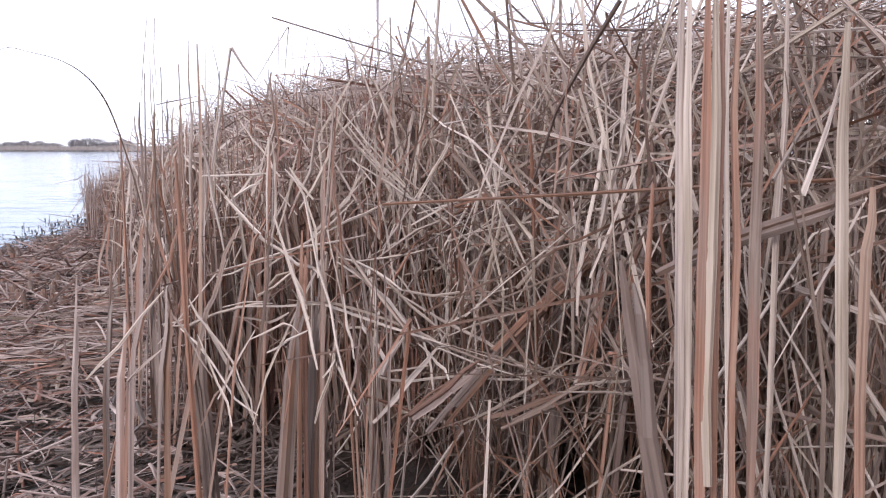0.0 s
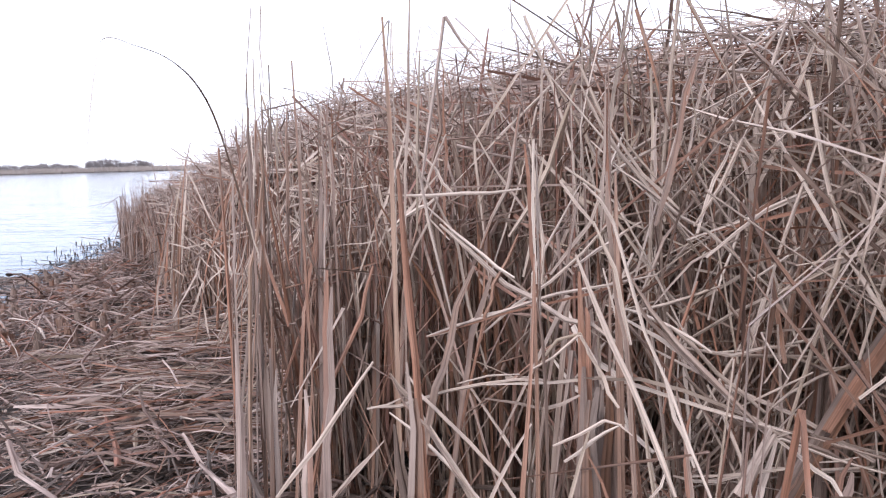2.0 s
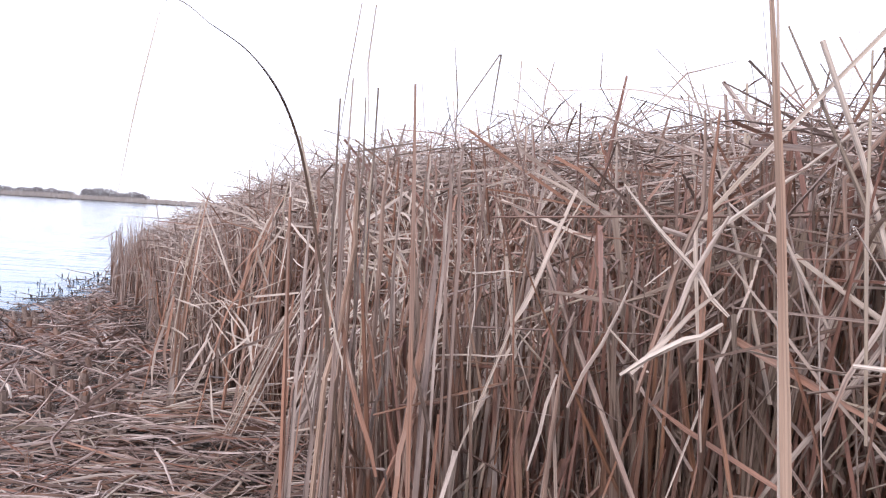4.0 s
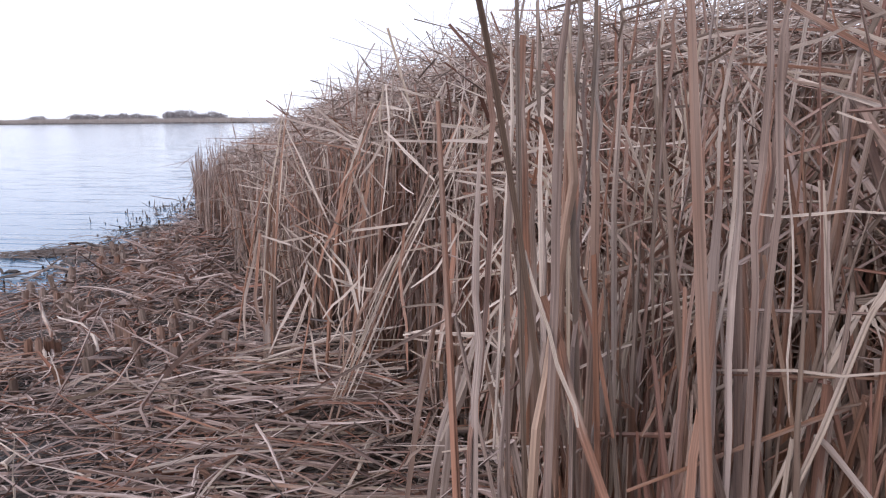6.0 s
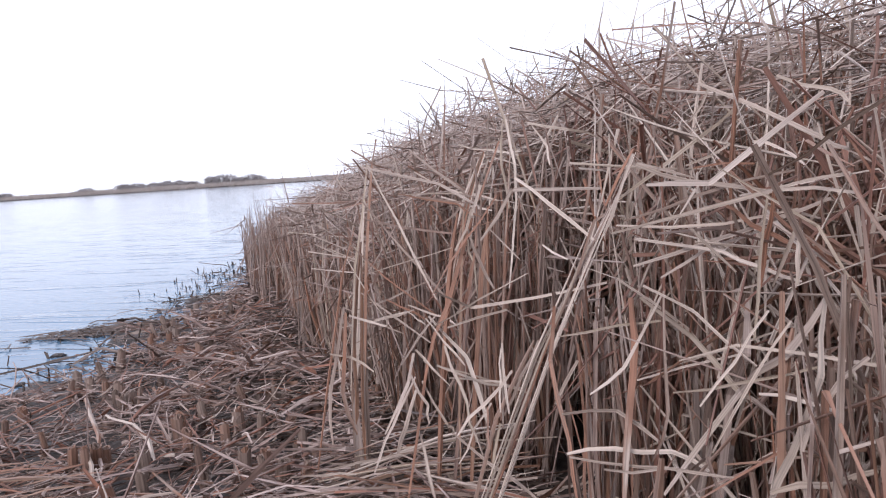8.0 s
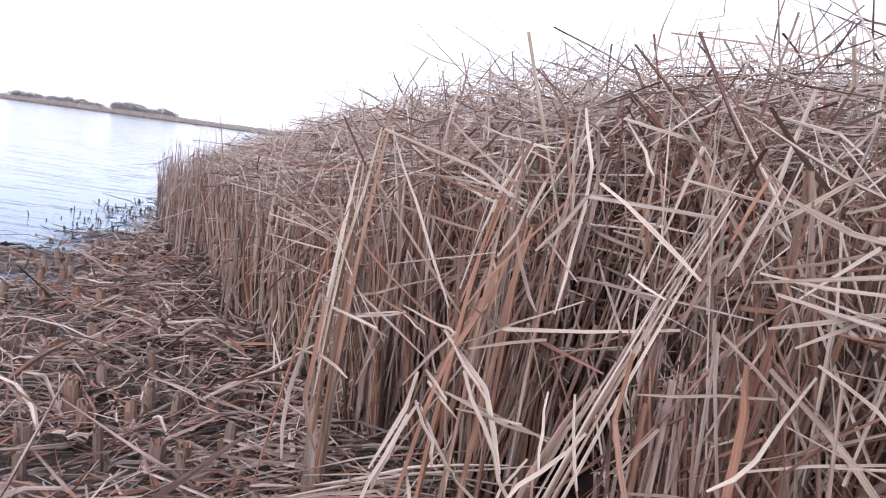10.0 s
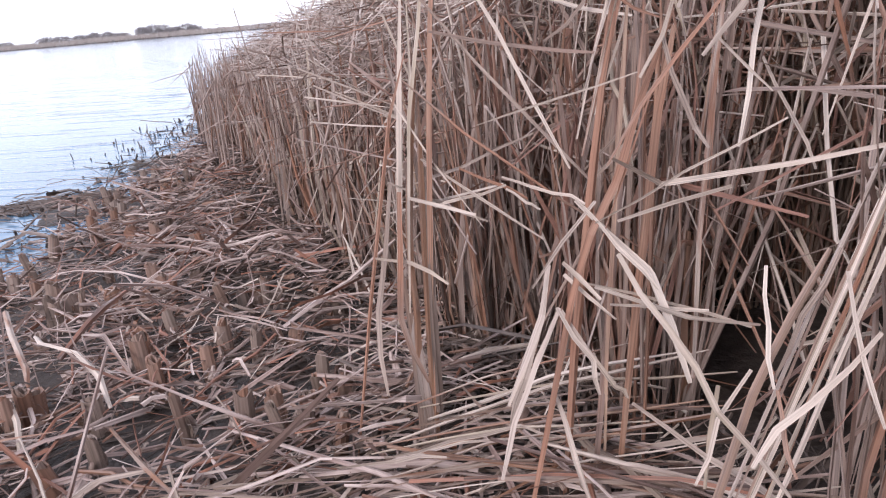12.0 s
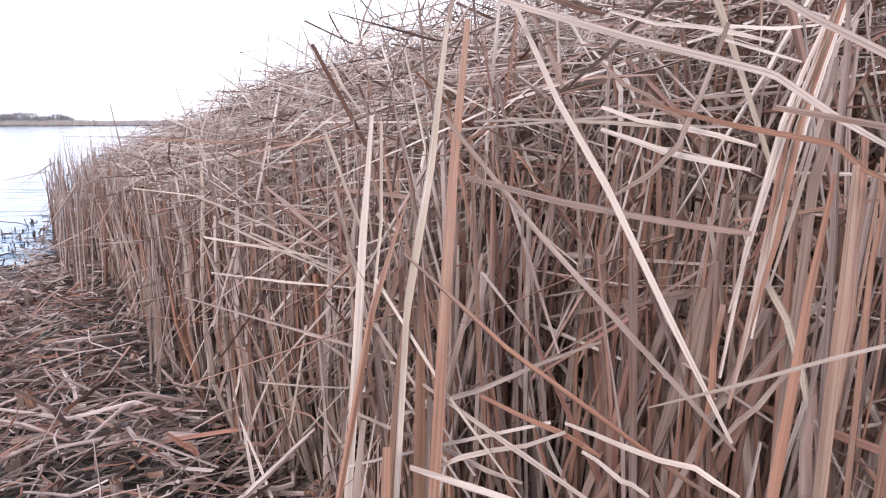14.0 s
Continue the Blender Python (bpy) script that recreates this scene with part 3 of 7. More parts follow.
STRAIGHT = [leaf_shape("leaf", mat, 1.0, w, 0.6, 0, None, 0.014, 0.5) for w in (0.0045, 0.006, 0.0082) for mat in (stand_mat, stand_mat, leaf_mat, rust_mat)]
SNAPPED = [leaf_shape("leaf", mat, 1.25, w, 0.78, rng.uniform(0, 6.28), e, 0.012, 0.4)
           for w, e in ((0.005, -0.9), (0.0068, -0.5), (0.0058, 0.0), (0.0075, -1.2), (0.0055, 0.5), (0.0064, -0.8)) for mat in (stand_mat, leaf_mat, stand_mat)]
SHEATH = [leaf_shape("sheath", mat, 0.42, w, 0.6, 0, None, 0.006, 0.45) for w, mat in ((0.0105, sheath_mat), (0.012, stand_mat), (0.0155, sheath_mat))]


def foot_matrix(x, y, z, az, tilt, spin, scale):
    """A leaf's pose in its plant: foot at x, y, z, leaning by tilt towards az, spun about itself."""
    turn = Euler((0, 0, az)).to_matrix() @ Euler((0, tilt, 0)).to_matrix() @ Euler((0, 0, spin)).to_matrix()
    return Matrix.Translation((x, y, z)) @ turn.to_4x4() @ Matrix.Diagonal((1, 1, scale, 1))


def cattail_plant(r, leaves, height, spread, rusty=0.15, label="clump of dry grey-tan cattail leaves standing in mud"):
    top = new("cattail_plant")
    for i in range(leaves):
        a, rad = r.uniform(0, 6.28), 0.014 * math.sqrt(r.random())
        snapped = r.random() < 0.45
        pool = SNAPPED if snapped else STRAIGHT
        me = pool[r.integers(len(pool))]
        if not snapped and r.random() < rusty:
            me = STRAIGHT[[3, 7, 11][r.integers(3)]]
        sc = height * r.uniform(0.62, 1.05) * (0.95 if snapped else 1.0)
        part("leaf", me, top, foot_matrix(rad * math.cos(a), rad * math.sin(a), -0.01, a, abs(r.normal(0, spread)), r.uniform(0, 6.28), sc))
    for i in range(4):
        a = i * 1.57 + r.uniform(-0.3, 0.3)
        part("sheath", SHEATH[i % 3], top, foot_matrix(0.008 * math.cos(a), 0.008 * math.sin(a), -0.012, a, r.uniform(-0.01, 0.03), a + 1.57, r.uniform(0.55, 1.3)), "damp brown leaf sheath")
    return tagged(top, label, "cattail", "cattail clumps along the bed's foot")


# ---- clumps along the foot of the bed ----
r0 = np.random.default_rng(21)
PLANTS = [cattail_plant(r0, int(r0.integers(8, 13)), 1.0, 0.045, 0.65 if k % 5 == 0 else 0.05) for k in range(14)]
ly = np.linspace(-0.5, 2.8, 80)
lane_pts = np.stack([np.interp(ly, LANE_Y, LANE_X), ly], axis=-1)
taken, used = [], 0
while len(taken) < 420:
    y = r0.uniform(0.75, 6.2)
    s = 0.02 + 0.42 * r0.random() ** 1.3
    x = float(np.interp(y, EDGE_Y, EDGE_X)) + s / 0.86
    if hollow(x, y) or any((x - a) ** 2 + (y - b) ** 2 < 0.045 ** 2 for a, b in taken) or np.hypot(lane_pts[:, 0] - x, lane_pts[:, 1] - y).min() < (0.53 if y < 1.05 else 0.4):
        taken.append((99, 99))
        continue
    taken.append((x, y))
    h = float(bed_height(s, y)) * r0.uniform(0.74, 1.02)
    m = pose(x, y, float(ground_z(x, y)), r0.normal(0, 5), r0.normal(0, 5), r0.uniform(0, 360)) @ Matrix.Diagonal((float(slim(y)), float(slim(y)), h, 1))
    if used < len(PLANTS):
        PLANTS[used].matrix_basis = m
    else:
        copy_thing(PLANTS[used % len(PLANTS)], m).matrix_basis = m
    used += 1


# ---- single snapped leaves hung across the face ----
def snapped_leaf(m, mesh):
    ob = new("broken_leaf", mesh)
    ob.matrix_basis = m
    return tagged(ob, "snapped dry cattail leaf caught across the stems", "leaf", "snapped leaves across the face")


LOOSE = [leaf_shape("broken_leaf", mat, 1.0, w, f, rng.uniform(0, 6.28), e, 0.012, 0.5)
         for w in (0.0045, 0.006, 0.0075) for f, e in ((0.5, None), (0.6, None), (0.35, 0.9), (0.6, 0.3), (0.45, -0.4)) for mat in (pale_mat, leaf_mat)]
placed = 0
while placed < 1150:
    front = placed >= 300
    y = r0.uniform(1.0, 1.6) if front else r0.uniform(0.85, 3.7)
    s = r0.uniform(-0.05, 0.22)
    x = float(np.interp(y, EDGE_Y, EDGE_X)) + s / 0.86
    L = r0.uniform(0.12, 0.3) if front else r0.uniform(0.18, 0.55)
    z = r0.uniform(0.06, 0.6)
    az, el = r0.uniform(0, 6.28), r0.normal(0, 0.85)
    d = Vector((math.cos(el) * math.cos(az), math.cos(el) * math.sin(az), math.sin(el)))
    foot = Vector((x, y, z)) - d * L * 0.5
    P = np.array([[list(foot + d * L * k / 6) for k in range(7)]])
    placed += 1
    if hollow(x, y) or P[0, :, 2].min() < 0.02 or P[0, :, 2].max() > float(bed_height(s, y)) - 0.02 or not open_way(P, 0.47 if front else 0.52, -0.03)[0]:
        continue
    m = Matrix.Translation(foot) @ d.to_track_quat("Z", "Y").to_matrix().to_4x4() @ pose(0, 0, 0, 0, 0, r0.uniform(0, 360)) @ Matrix.Diagonal((1, 1, L, 1))
    snapped_leaf(m, LOOSE[10 * r0.integers(3) + 2 * r0.integers(2) if front else r0.integers(len(LOOSE))])


# ---- the mat of fallen leaves ----
def mat_height(x, y):
    """The litter's top: shallow heaps, higher against the foot of the bed, thin at the water."""
    s = inside(x, y)
    off = x - np.interp(y, SHORE_Y, SHORE_X)
    h = 0.022 + 0.014 * np.sin(x * 5.3 + y * 2.1) * np.cos(y * 4.1 - x) + 0.012 * np.sin(x * 11 + 2) * np.sin(y * 9)
    h = h + 0.012 * np.sin(x * 23 + 3 * np.sin(y * 7)) * np.sin(y * 19 + 1.0) + np.interp(s, (-0.5, -0.1, 0.2), (0.0, 0.035, 0.05))
    return np.maximum(ground_z(x, y), WATER_Z) + h * np.interp(off, (-0.1, 0.5), (0.15, 1.0))


def gaps(x, y):
    """Small holes in the mat, a hand wide, where dark mud shows."""
    p = np.sin(x * 31 + 2.1 * np.sin(y * 17)) * np.sin(y * 37 + 1.9 * np.sin(x * 21)) + 0.5 * np.sin(x * 9 - 2) * np.sin(y * 13 + 1)
    return np.clip((p - 0.15) * 5, 0, 1)


def litter(n, y_lo, y_hi, off_lo, s_hi, w, lmin, lmax, thin_out):
    y = rng.uniform(y_lo, y_hi, n)
    a = np.interp(y, SHORE_Y, SHORE_X) + off_lo
    b = np.interp(y, EDGE_Y, EDGE_X) + s_hi / 0.86
    fair = rng.random(n) < (b - a) / 3.4
    y, a, b = y[fair], a[fair], b[fair]
    n = len(y)
    x = a + (b - a) * rng.random(n)
    off = x - np.interp(y, SHORE_Y, SHORE_X)
    keep = rng.random(n) < np.interp(off, (off_lo, thin_out, thin_out + 0.25), (0.12, 0.55, 1.0)) * (1 - 0.93 * puddle(x, y)) * (1 - np.interp(y, (2.2, 3.0), (0.15, 0.8)) * gaps(x, y))
    x, y = x[keep], y[keep]
    n = len(x)
    swirl = 0.6 * np.sin(x * 2.3 + y * 1.6) + 0.25 * np.sin(x * 6.1 - y * 4.3) + 0.1
    az = np.where(rng.random(n) < 0.35, swirl + rng.normal(0, 0.4, n), rng.uniform(0, 6.28, n)) + np.pi * (rng.random(n) < 0.5)
    el = rng.normal(0.0, 0.12, n) + np.where(rng.random(n) < 0.12, rng.uniform(0.1, 0.7, n), 0)
    d0 = directions(az, el)
    bent = rng.random(n) < 0.3
    d1 = directions(az + rng.normal(0, 0.7, n) * bent, el - rng.uniform(0.0, 0.35, n) * bent)
    length = rng.uniform(lmin, lmax, n) * rng.choice([0.35, 0.7, 1.15], n)
    z = mat_height(x, y) - 0.055 * rng.random(n) ** 0.8 + 0.02
    base = np.stack([x, y, z], axis=-1) - d0 * length[:, None] * np.where(el > 0.12, 0.1, 0.5)[:, None]
    return kinked(base, d0, d1, length, rng.uniform(0.3, 0.75, n), 0.02, 0.055), taper(n, w * np.exp(rng.normal(0, 0.5, n)) * np.interp(y, (1.8, 2.6, 4.6), (1.1, 0.9, 1.3)), 0.6)


P, W = litter(62000, 0.3, 7.4, -0.25, 0.2, 0.004, 0.04, 0.25, 0.12)
more, wide = litter(8000, 1.1, 4.2, 0.0, 0.1, 0.005, 0.12, 0.34, 0.12)
P, W = np.concatenate([P, more]), np.concatenate([W, wide])
hint = unit(rng.normal(0, 0.8, (len(P), 3)) + (0, 0, 1))
near = np.where((P[:, 2, 1] > 1.7) & (P[:, 2, 1] < 3.6) & (P[:, 2, 0] < -0.7) & (P[:, 2, 2] > 0.035))[0][:290]
rest = np.setdiff1d(np.arange(len(P)), near)
# wet only along the shore; low pieces and those inside get shade as colour
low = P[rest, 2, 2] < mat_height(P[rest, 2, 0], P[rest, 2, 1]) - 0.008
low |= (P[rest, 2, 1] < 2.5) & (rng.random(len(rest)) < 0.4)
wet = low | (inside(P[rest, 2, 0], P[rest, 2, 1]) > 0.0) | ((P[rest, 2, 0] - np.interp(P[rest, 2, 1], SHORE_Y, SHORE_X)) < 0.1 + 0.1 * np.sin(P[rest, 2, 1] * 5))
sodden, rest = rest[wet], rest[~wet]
stuff("sodden_litter", ribbons("sodden_litter", P[sodden] - (0, 0, 0.012), W[sodden], hint[sodden], soaked_and_shade_mat), "soaked dark reed leaves at the water's edge", "litter")
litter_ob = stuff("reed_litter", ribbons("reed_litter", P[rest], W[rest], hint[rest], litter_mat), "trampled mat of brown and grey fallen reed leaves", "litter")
for k in near:
    part("fallen_leaf", ribbons("fallen_leaf", P[k:k + 1], W[k:k + 1] * 1.15, hint[k:k + 1], (litter_mat, leaf_mat, pale_mat)[k % 3]), litter_ob)


def combed_leaves(n, material):
    """Long leaves trodden flat side by side along the bed's foot."""
    y = rng.uniform(1.95, 2.85, n)
    x = np.interp(y, EDGE_Y, EDGE_X) - 0.75 * rng.random(n) ** 1.2 + 0.08
    az = np.where(rng.random(n) < 0.62, rng.normal(0.0, 0.34, n), rng.uniform(0, 6.28, n)) + np.pi * (rng.random(n) < 0.5)
    el = rng.normal(0.0, 0.06, n)
    d0 = directions(az, el)
    bent = rng.random(n) < 0.25
    d1 = directions(az + rng.normal(0, 0.4, n) * bent, el - rng.uniform(0.0, 0.2, n) * bent)
    length = rng.uniform(0.14, 0.42, n)
    base = np.stack([x, y, mat_height(x, y) + 0.012 + 0.03 * rng.random(n)], axis=-1) - d0 * length[:, None] * 0.5
    P = kinked(base, d0, d1, length, rng.uniform(0.3, 0.75, n), 0.02, 0.03)
    P[..., 2] = np.maximum(P[..., 2], 0.02)
    me = ribbons("combed_leaves", P, taper(n, 0.0056 * np.exp(rng.normal(0, 0.35, n)), 0.5), unit(rng.normal(0, 0.5, (n, 3)) + (0, 0, 1)), material)
    stuff("combed_leaves", me, "long fallen cattail leaves trodden flat side by side", "litter")


combed_leaves(190, stem_mat)
combed_leaves(230, litter_mat)
combed_leaves(60, leaf_mat)
P, W = litter(9500, 0.9, 5.2, 0.0, 0.05, 0.0055, 0.012, 0.07, 0.12)
stuff("reed_crumbs", ribbons("reed_crumbs", P + (0, 0, 0.012), W, unit(rng.normal(0, 0.8, (len(P), 3)) + (0, 0, 1)), crumb_mat), "broken crumbs of rusty reed on the mat", "litter")
P, W = litter(4200, -3.0, 0.4, -0.15, 0.5, 0.009, 0.12, 0.4, 0.12)
stuff("reed_litter", ribbons("reed_litter", P, W, unit(rng.normal(0, 0.35, (len(P), 3)) + (0, 0, 1)), litter_mat), "trampled mat of brown and grey fallen reed leaves", "litter")


# ---- cut stubs standing in the mat ----
def tube(name, radius, height, wall, material, r, slant=0.2, sides=9):
    """A short hollow stem, cut off aslant with a ragged rim."""
    bm = bmesh.new()
    rings = []
    for rad, z, rag in ((radius * 1.08, -0.02, 0), (radius, height * 0.5, 0), (radius * 0.97, height, 1), (radius * 0.97 - wall, height - 0.001, 1), (radius * 0.9 - wall, height * 0.6, 0)):
        ring = []
        for k in range(sides):
            a = 6.283 * k / sides
            zz = z + rag * (slant * radius * math.cos(a) + 0.004 * math.sin(k * 5.1 + slant * 9))
            ring.append(bm.verts.new((rad * math.cos(a) * 1.12, rad * math.sin(a) * 0.82, zz)))
        rings.append(ring)
    for a, b in zip(rings, rings[1:]):
        for k in range(sides):
            bm.faces.new((a[k], a[(k + 1) % sides], b[(k + 1) % sides], b[k]))
    bm.faces.new(rings[-1])
    uv = bm.loops.layers.uv.new("UVMap")
    for f in bm.faces:
        for lp in f.loops:
            lp[uv].uv = (math.atan2(lp.vert.co.y, lp.vert.co.x) / 1.6, lp.vert.co.z)
    me = bpy.data.meshes.new(name)
    bm.to_mesh(me)
    bm.free()
    me.materials.append(material)
    return me


def cut_stub(r, height, radius):
    top = new("cattail_stub")
    part("sheath", tube("sheath", radius, height, radius * 0.22, stub_mat, r, r.uniform(-0.5, 0.5)), top)
    part("core", tube("core", radius * 0.62, height * 1.05, radius * 0.3, stub_mat, r, r.uniform(-0.3, 0.3), 7), top, None, "inner stem, cut across")
    for k in range(2):
        a = r.uniform(0, 6.28)
        m = foot_matrix(radius * 0.95 * math.cos(a), radius * 0.95 * math.sin(a), -0.01, a, r.uniform(0.05, 0.25), a + 1.57, height * r.uniform(1.2, 2.2))
        part("leaf_scale", SHEATH[k], top, m, "frayed leaf base")
    return tagged(top, "cut-off brown cattail stub standing in the litter", "stub", "cut stubs in the mat")


STUBS = [cut_stub(r0, h, w) for h, w in ((0.045, 0.0125), (0.05, 0.011), (0.04, 0.016), (0.05, 0.0135), (0.055, 0.009), (0.036, 0.018))]
for i in range(85):
    y = r0.uniform(2.5, 5.2)
    lo, hi = float(np.interp(y, SHORE_Y, SHORE_X)) + 0.25, float(np.interp(y, EDGE_Y, EDGE_X)) - 0.12
    x = r0.uniform(lo, hi)
    m = pose(x, y, float(ground_z(x, y)) + r0.uniform(0.0, 0.02), r0.normal(0, 9), r0.normal(0, 9), r0.uniform(0, 360)) @ Matrix.Diagonal((1, 1, r0.uniform(0.75, 1.3), 1))
    if i < len(STUBS):
        STUBS[i].matrix_basis = m
    else:
        copy_thing(STUBS[i % len(STUBS)], m).matrix_basis = m

# ---- sodden stubs, lumps and stalks at the water's edge ----
WET = [tube("water_stub", w, h, w * 0.35, black_mat, r0, 0.3, 6) for w, h in ((0.004, 0.03), (0.0055, 0.024), (0.007, 0.02), (0.003, 0.045))]
for i in range(130):
    y = r0.uniform(2.9, 7.2)
    x = float(np.interp(y, SHORE_Y, SHORE_X)) + 0.02 + r0.normal(0, 0.2)
    if i % 3 == 0:
        x, y = -3.35 + r0.normal(0, 0.16), 6.3 + r0.normal(0, 0.3)
    ob = new("water_stub", WET[i % 4])
    ob.matrix_basis = pose(x, y, max(float(ground_z(x, y)), WATER_Z - 0.02), r0.normal(0, 12), r0.normal(0, 12), r0.uniform(0, 360)) @ Matrix.Diagonal((1, 1, r0.uniform(0.7, 1.7), 1))
    tagged(ob, "black sodden reed stub standing in shallow water", "stub", "stubs in the shallows")


def mud_lump(x, y, size, seed):
    bm = bmesh.new()
    bmesh.ops.create_icosphere(bm, subdivisions=3, radius=1.0)
    for v in bm.verts:
        k = 1 + 0.35 * noise.noise(v.co * 1.7 + Vector((seed, 0, 0))) + 0.12 * noise.noise(v.co * 5 + Vector((0, seed, 0)))
        v.co = Vector((v.co.x * k * 1.5, v.co.y * k, v.co.z * k * 0.55)) * size
    me = bpy.data.meshes.new("mud_lump")
    bm.to_mesh(me)
    bm.free()
    me.materials.append(mud_mat)
    ob = new("mud_lump", me)
    ob.matrix_basis = pose(x, y, WATER_Z + size * 0.2, 0, 0, seed * 40)
    tagged(ob, "dark lump of mud and roots in shallow water", "mud lump", "lumps in the shallows")


for i, (x, y, size) in enumerate(((-2.98, 3.35, 0.035), (-2.86, 3.42, 0.022), (-2.8, 3.55, 0.018), (-3.05, 3.9, 0.026), (-2.95, 4.15, 0.02), (-3.02, 4.5, 0.018), (-2.78, 3.75, 0.015))):
    mud_lump(x, y, size, i + 1)


def blade_line(pts, shift, cut):
    """A leaf's middle line through its foot, bends and tip, moved aside by shift; cut shortens it."""
    line = []
    for a, b in zip(pts, pts[1:]):
        line += [a.lerp(b, 0.03), a.lerp(b, 0.5), a.lerp(b, 0.97)]
    line[0], line[-1] = pts[0].lerp(pts[1], cut * rng.random()), pts[-1].lerp(pts[-2], cut * rng.random())
    P = np.array([[list(p + shift) for p in line]])
    P[:, 1:-1:3] += rng.normal(0, 0.0018, (1, len(P[0, 1:-1:3]), 3))
    return P


far_leaves = {}


def far_along(pts):
    """Leaves deep in the bed or far along it, too small to be picked out singly."""
    return pts[0].y > 1.72 and (pts[0] - pts[-1]).length < 0.3


def lone_leaf(width, material, *points):
    """One leaf of its own through its foot, bends and tip; a broad one is a sheaf of several blades."""
    pts = [Vector(p) for p in points]
    if pts[0].z < pts[-1].z:
        pts.reverse()
    run = pts[-1] - pts[0]
    if material in (rust_mat, stand_mat, sheath_mat) and pts[-1].z > 0.05 and -run.z > 0.8 * run.length:
        foot = pts[-1] + run.normalized() * (pts[-1].z - 0.005) * 0.6
        pts.append(Vector((foot.x, foot.y, 0.005)))
    what = {"standing_leaf": "dry brown", "bleached_leaf": "bleached pale", "rusty_leaf": "rust-brown", "dry_leaf": "dry grey-tan", "wet_sheath": "damp brown sheathed", "dark_stalk": "thin dark", "weathered_leaf": "weathered grey"}[material.name]
    across = (pts[-1] - pts[0]).cross(Vector((0.2, 1.0, 0.0))).normalized()
    blades = max(1, round(width / (0.0055 if pts[0].y < 1.5 else 0.0085)))
    if blades == 1 and far_along(pts):
        P = blade_line(pts, Vector((0, 0, 0)), 0.0)
        k = P.shape[1]
        W = width * (1 + rng.normal(0, 0.045, (1, k))) * np.r_[0.7, 0.85, np.ones(k - 3), 0.55]
        far_leaves.setdefault((material.name, k), []).append((P[0], W[0], unit(np.array([0.3 + rng.normal(0, 0.45), 1.0, 0.15 * rng.normal()]))))
        return None
    top = new("cattail_plant") if blades > 1 else None
    ob = top
    for i in range(blades):
        w = width / blades * (1.6 if blades > 1 else 1.0)
        shift = across * (i - (blades - 1) / 2) * width / blades + Vector((0.2, 1.0, 0)) * rng.normal(0, 0.002) * (blades > 1)
        P = blade_line(pts, shift, 0.4 if blades > 1 and i else 0.0)
        k = P.shape[1]
        W = w * (1 + rng.normal(0, 0.045, (1, k)))
        W[0, 0] *= 0.35 if top else 0.45
        W[0, 1] *= 0.85
        W[0, -1] *= 0.8 if top else 0.6
        hint = unit(np.array([[0.3 + rng.normal(0, 0.45), 1.0, 0.15 * rng.normal()]])) * rng.choice([-1, -1, 1])
        mesh = ribbons("blade" if top else "cattail_leaf", P, W, hint, material, 0.36, 0.35)
        if top:
            part("blade", mesh, top)
        else:
            ob = new("cattail_leaf", mesh)
    label = what + (" cattail stem of several blades among broken reeds" if top else " cattail leaf among the broken reeds")
    return tagged(ob, label, "cattail" if top else "leaf", "cattail leaves at the bed's face")


# ---- the arching stalk with its hanging blade ----
def arch_stalk():
    top = new("arching_reed")
    a = [Vector(p) for p in ((-0.45, 1.76, 0.0), (-0.488, 1.74, 0.3), (-0.517, 1.71, 0.55), (-0.533, 1.687, 0.66), (-0.544, 1.665, 0.726), (-0.553, 1.638, 0.764), (-0.561, 1.6, 0.788), (-0.569, 1.545, 0.803), (-0.575, 1.48, 0.806))]
    def smooth(q):
        out = []
        for i in range(len(q) - 1):
            p0, p1, p2, p3 = q[max(i - 1, 0)], q[i], q[i + 1], q[min(i + 2, len(q) - 1)]
            for t in (0, 0.25, 0.5, 0.75):
                out.append(0.5 * ((2 * p1) + (p2 - p0) * t + (2 * p0 - 5 * p1 + 4 * p2 - p3) * t * t + (3 * p1 - p0 - 3 * p2 + p3) * t ** 3))
        return out + [q[-1]]
    line = smooth(a)
    P = np.array([[list(p) for p in line]])
    W = np.interp(np.linspace(0, 1, len(line)), (0, 0.5, 0.72, 0.85, 1), (0.0036, 0.0036, 0.0028, 0.0015, 0.0007))[None, :]
    stalk = part("stalk", ribbons("stalk", P, W, np.array([[0.2, 1.0, 0.0]]), stalk_mat, 0.7), top)
    b = smooth([Vector(p) for p in ((-0.575, 1.48, 0.806), (-0.573, 1.43, 0.806), (-0.571, 1.395, 0.796), (-0.57, 1.377, 0.765), (-0.573, 1.365, 0.72), (-0.576, 1.354, 0.668))])
    P = np.array([[list(p) for p in b]])
    W = np.interp(np.linspace(0, 1, len(b)), (0, 0.4, 0.6, 0.8, 1), (0.0008, 0.0009, 0.002, 0.0032, 0.0012))[None, :]
    part("hanging_blade", ribbons("hanging_blade", P, W, np.array([[0.5, 1.0, 0.1]]), pale_mat, 0.15), stalk, None, "pale limp leaf blade")
    tagged(top, "dark arching reed stalk with a limp hanging blade", "reed")


arch_stalk()

# ---- drifted things on the mat ----
def strip(name, pts, width, material, label, parent=None, flat=0.3):
    """One long fallen leaf or stalk through the given places."""
    P = np.array([pts], float)
    W = width * (1 + rng.normal(0, 0.07, (1, len(pts))))
    W[0, 0], W[0, -1] = width * 0.7, width * 0.5
    me = ribbons(name, P, W, np.array([[0.05, 0.1, 1.0]]), material, flat, 0.3)
    if parent:
        return part(name, me, parent)
    return tagged(new(name, me), label, "leaf" if flat < 0.5 else "stalk")


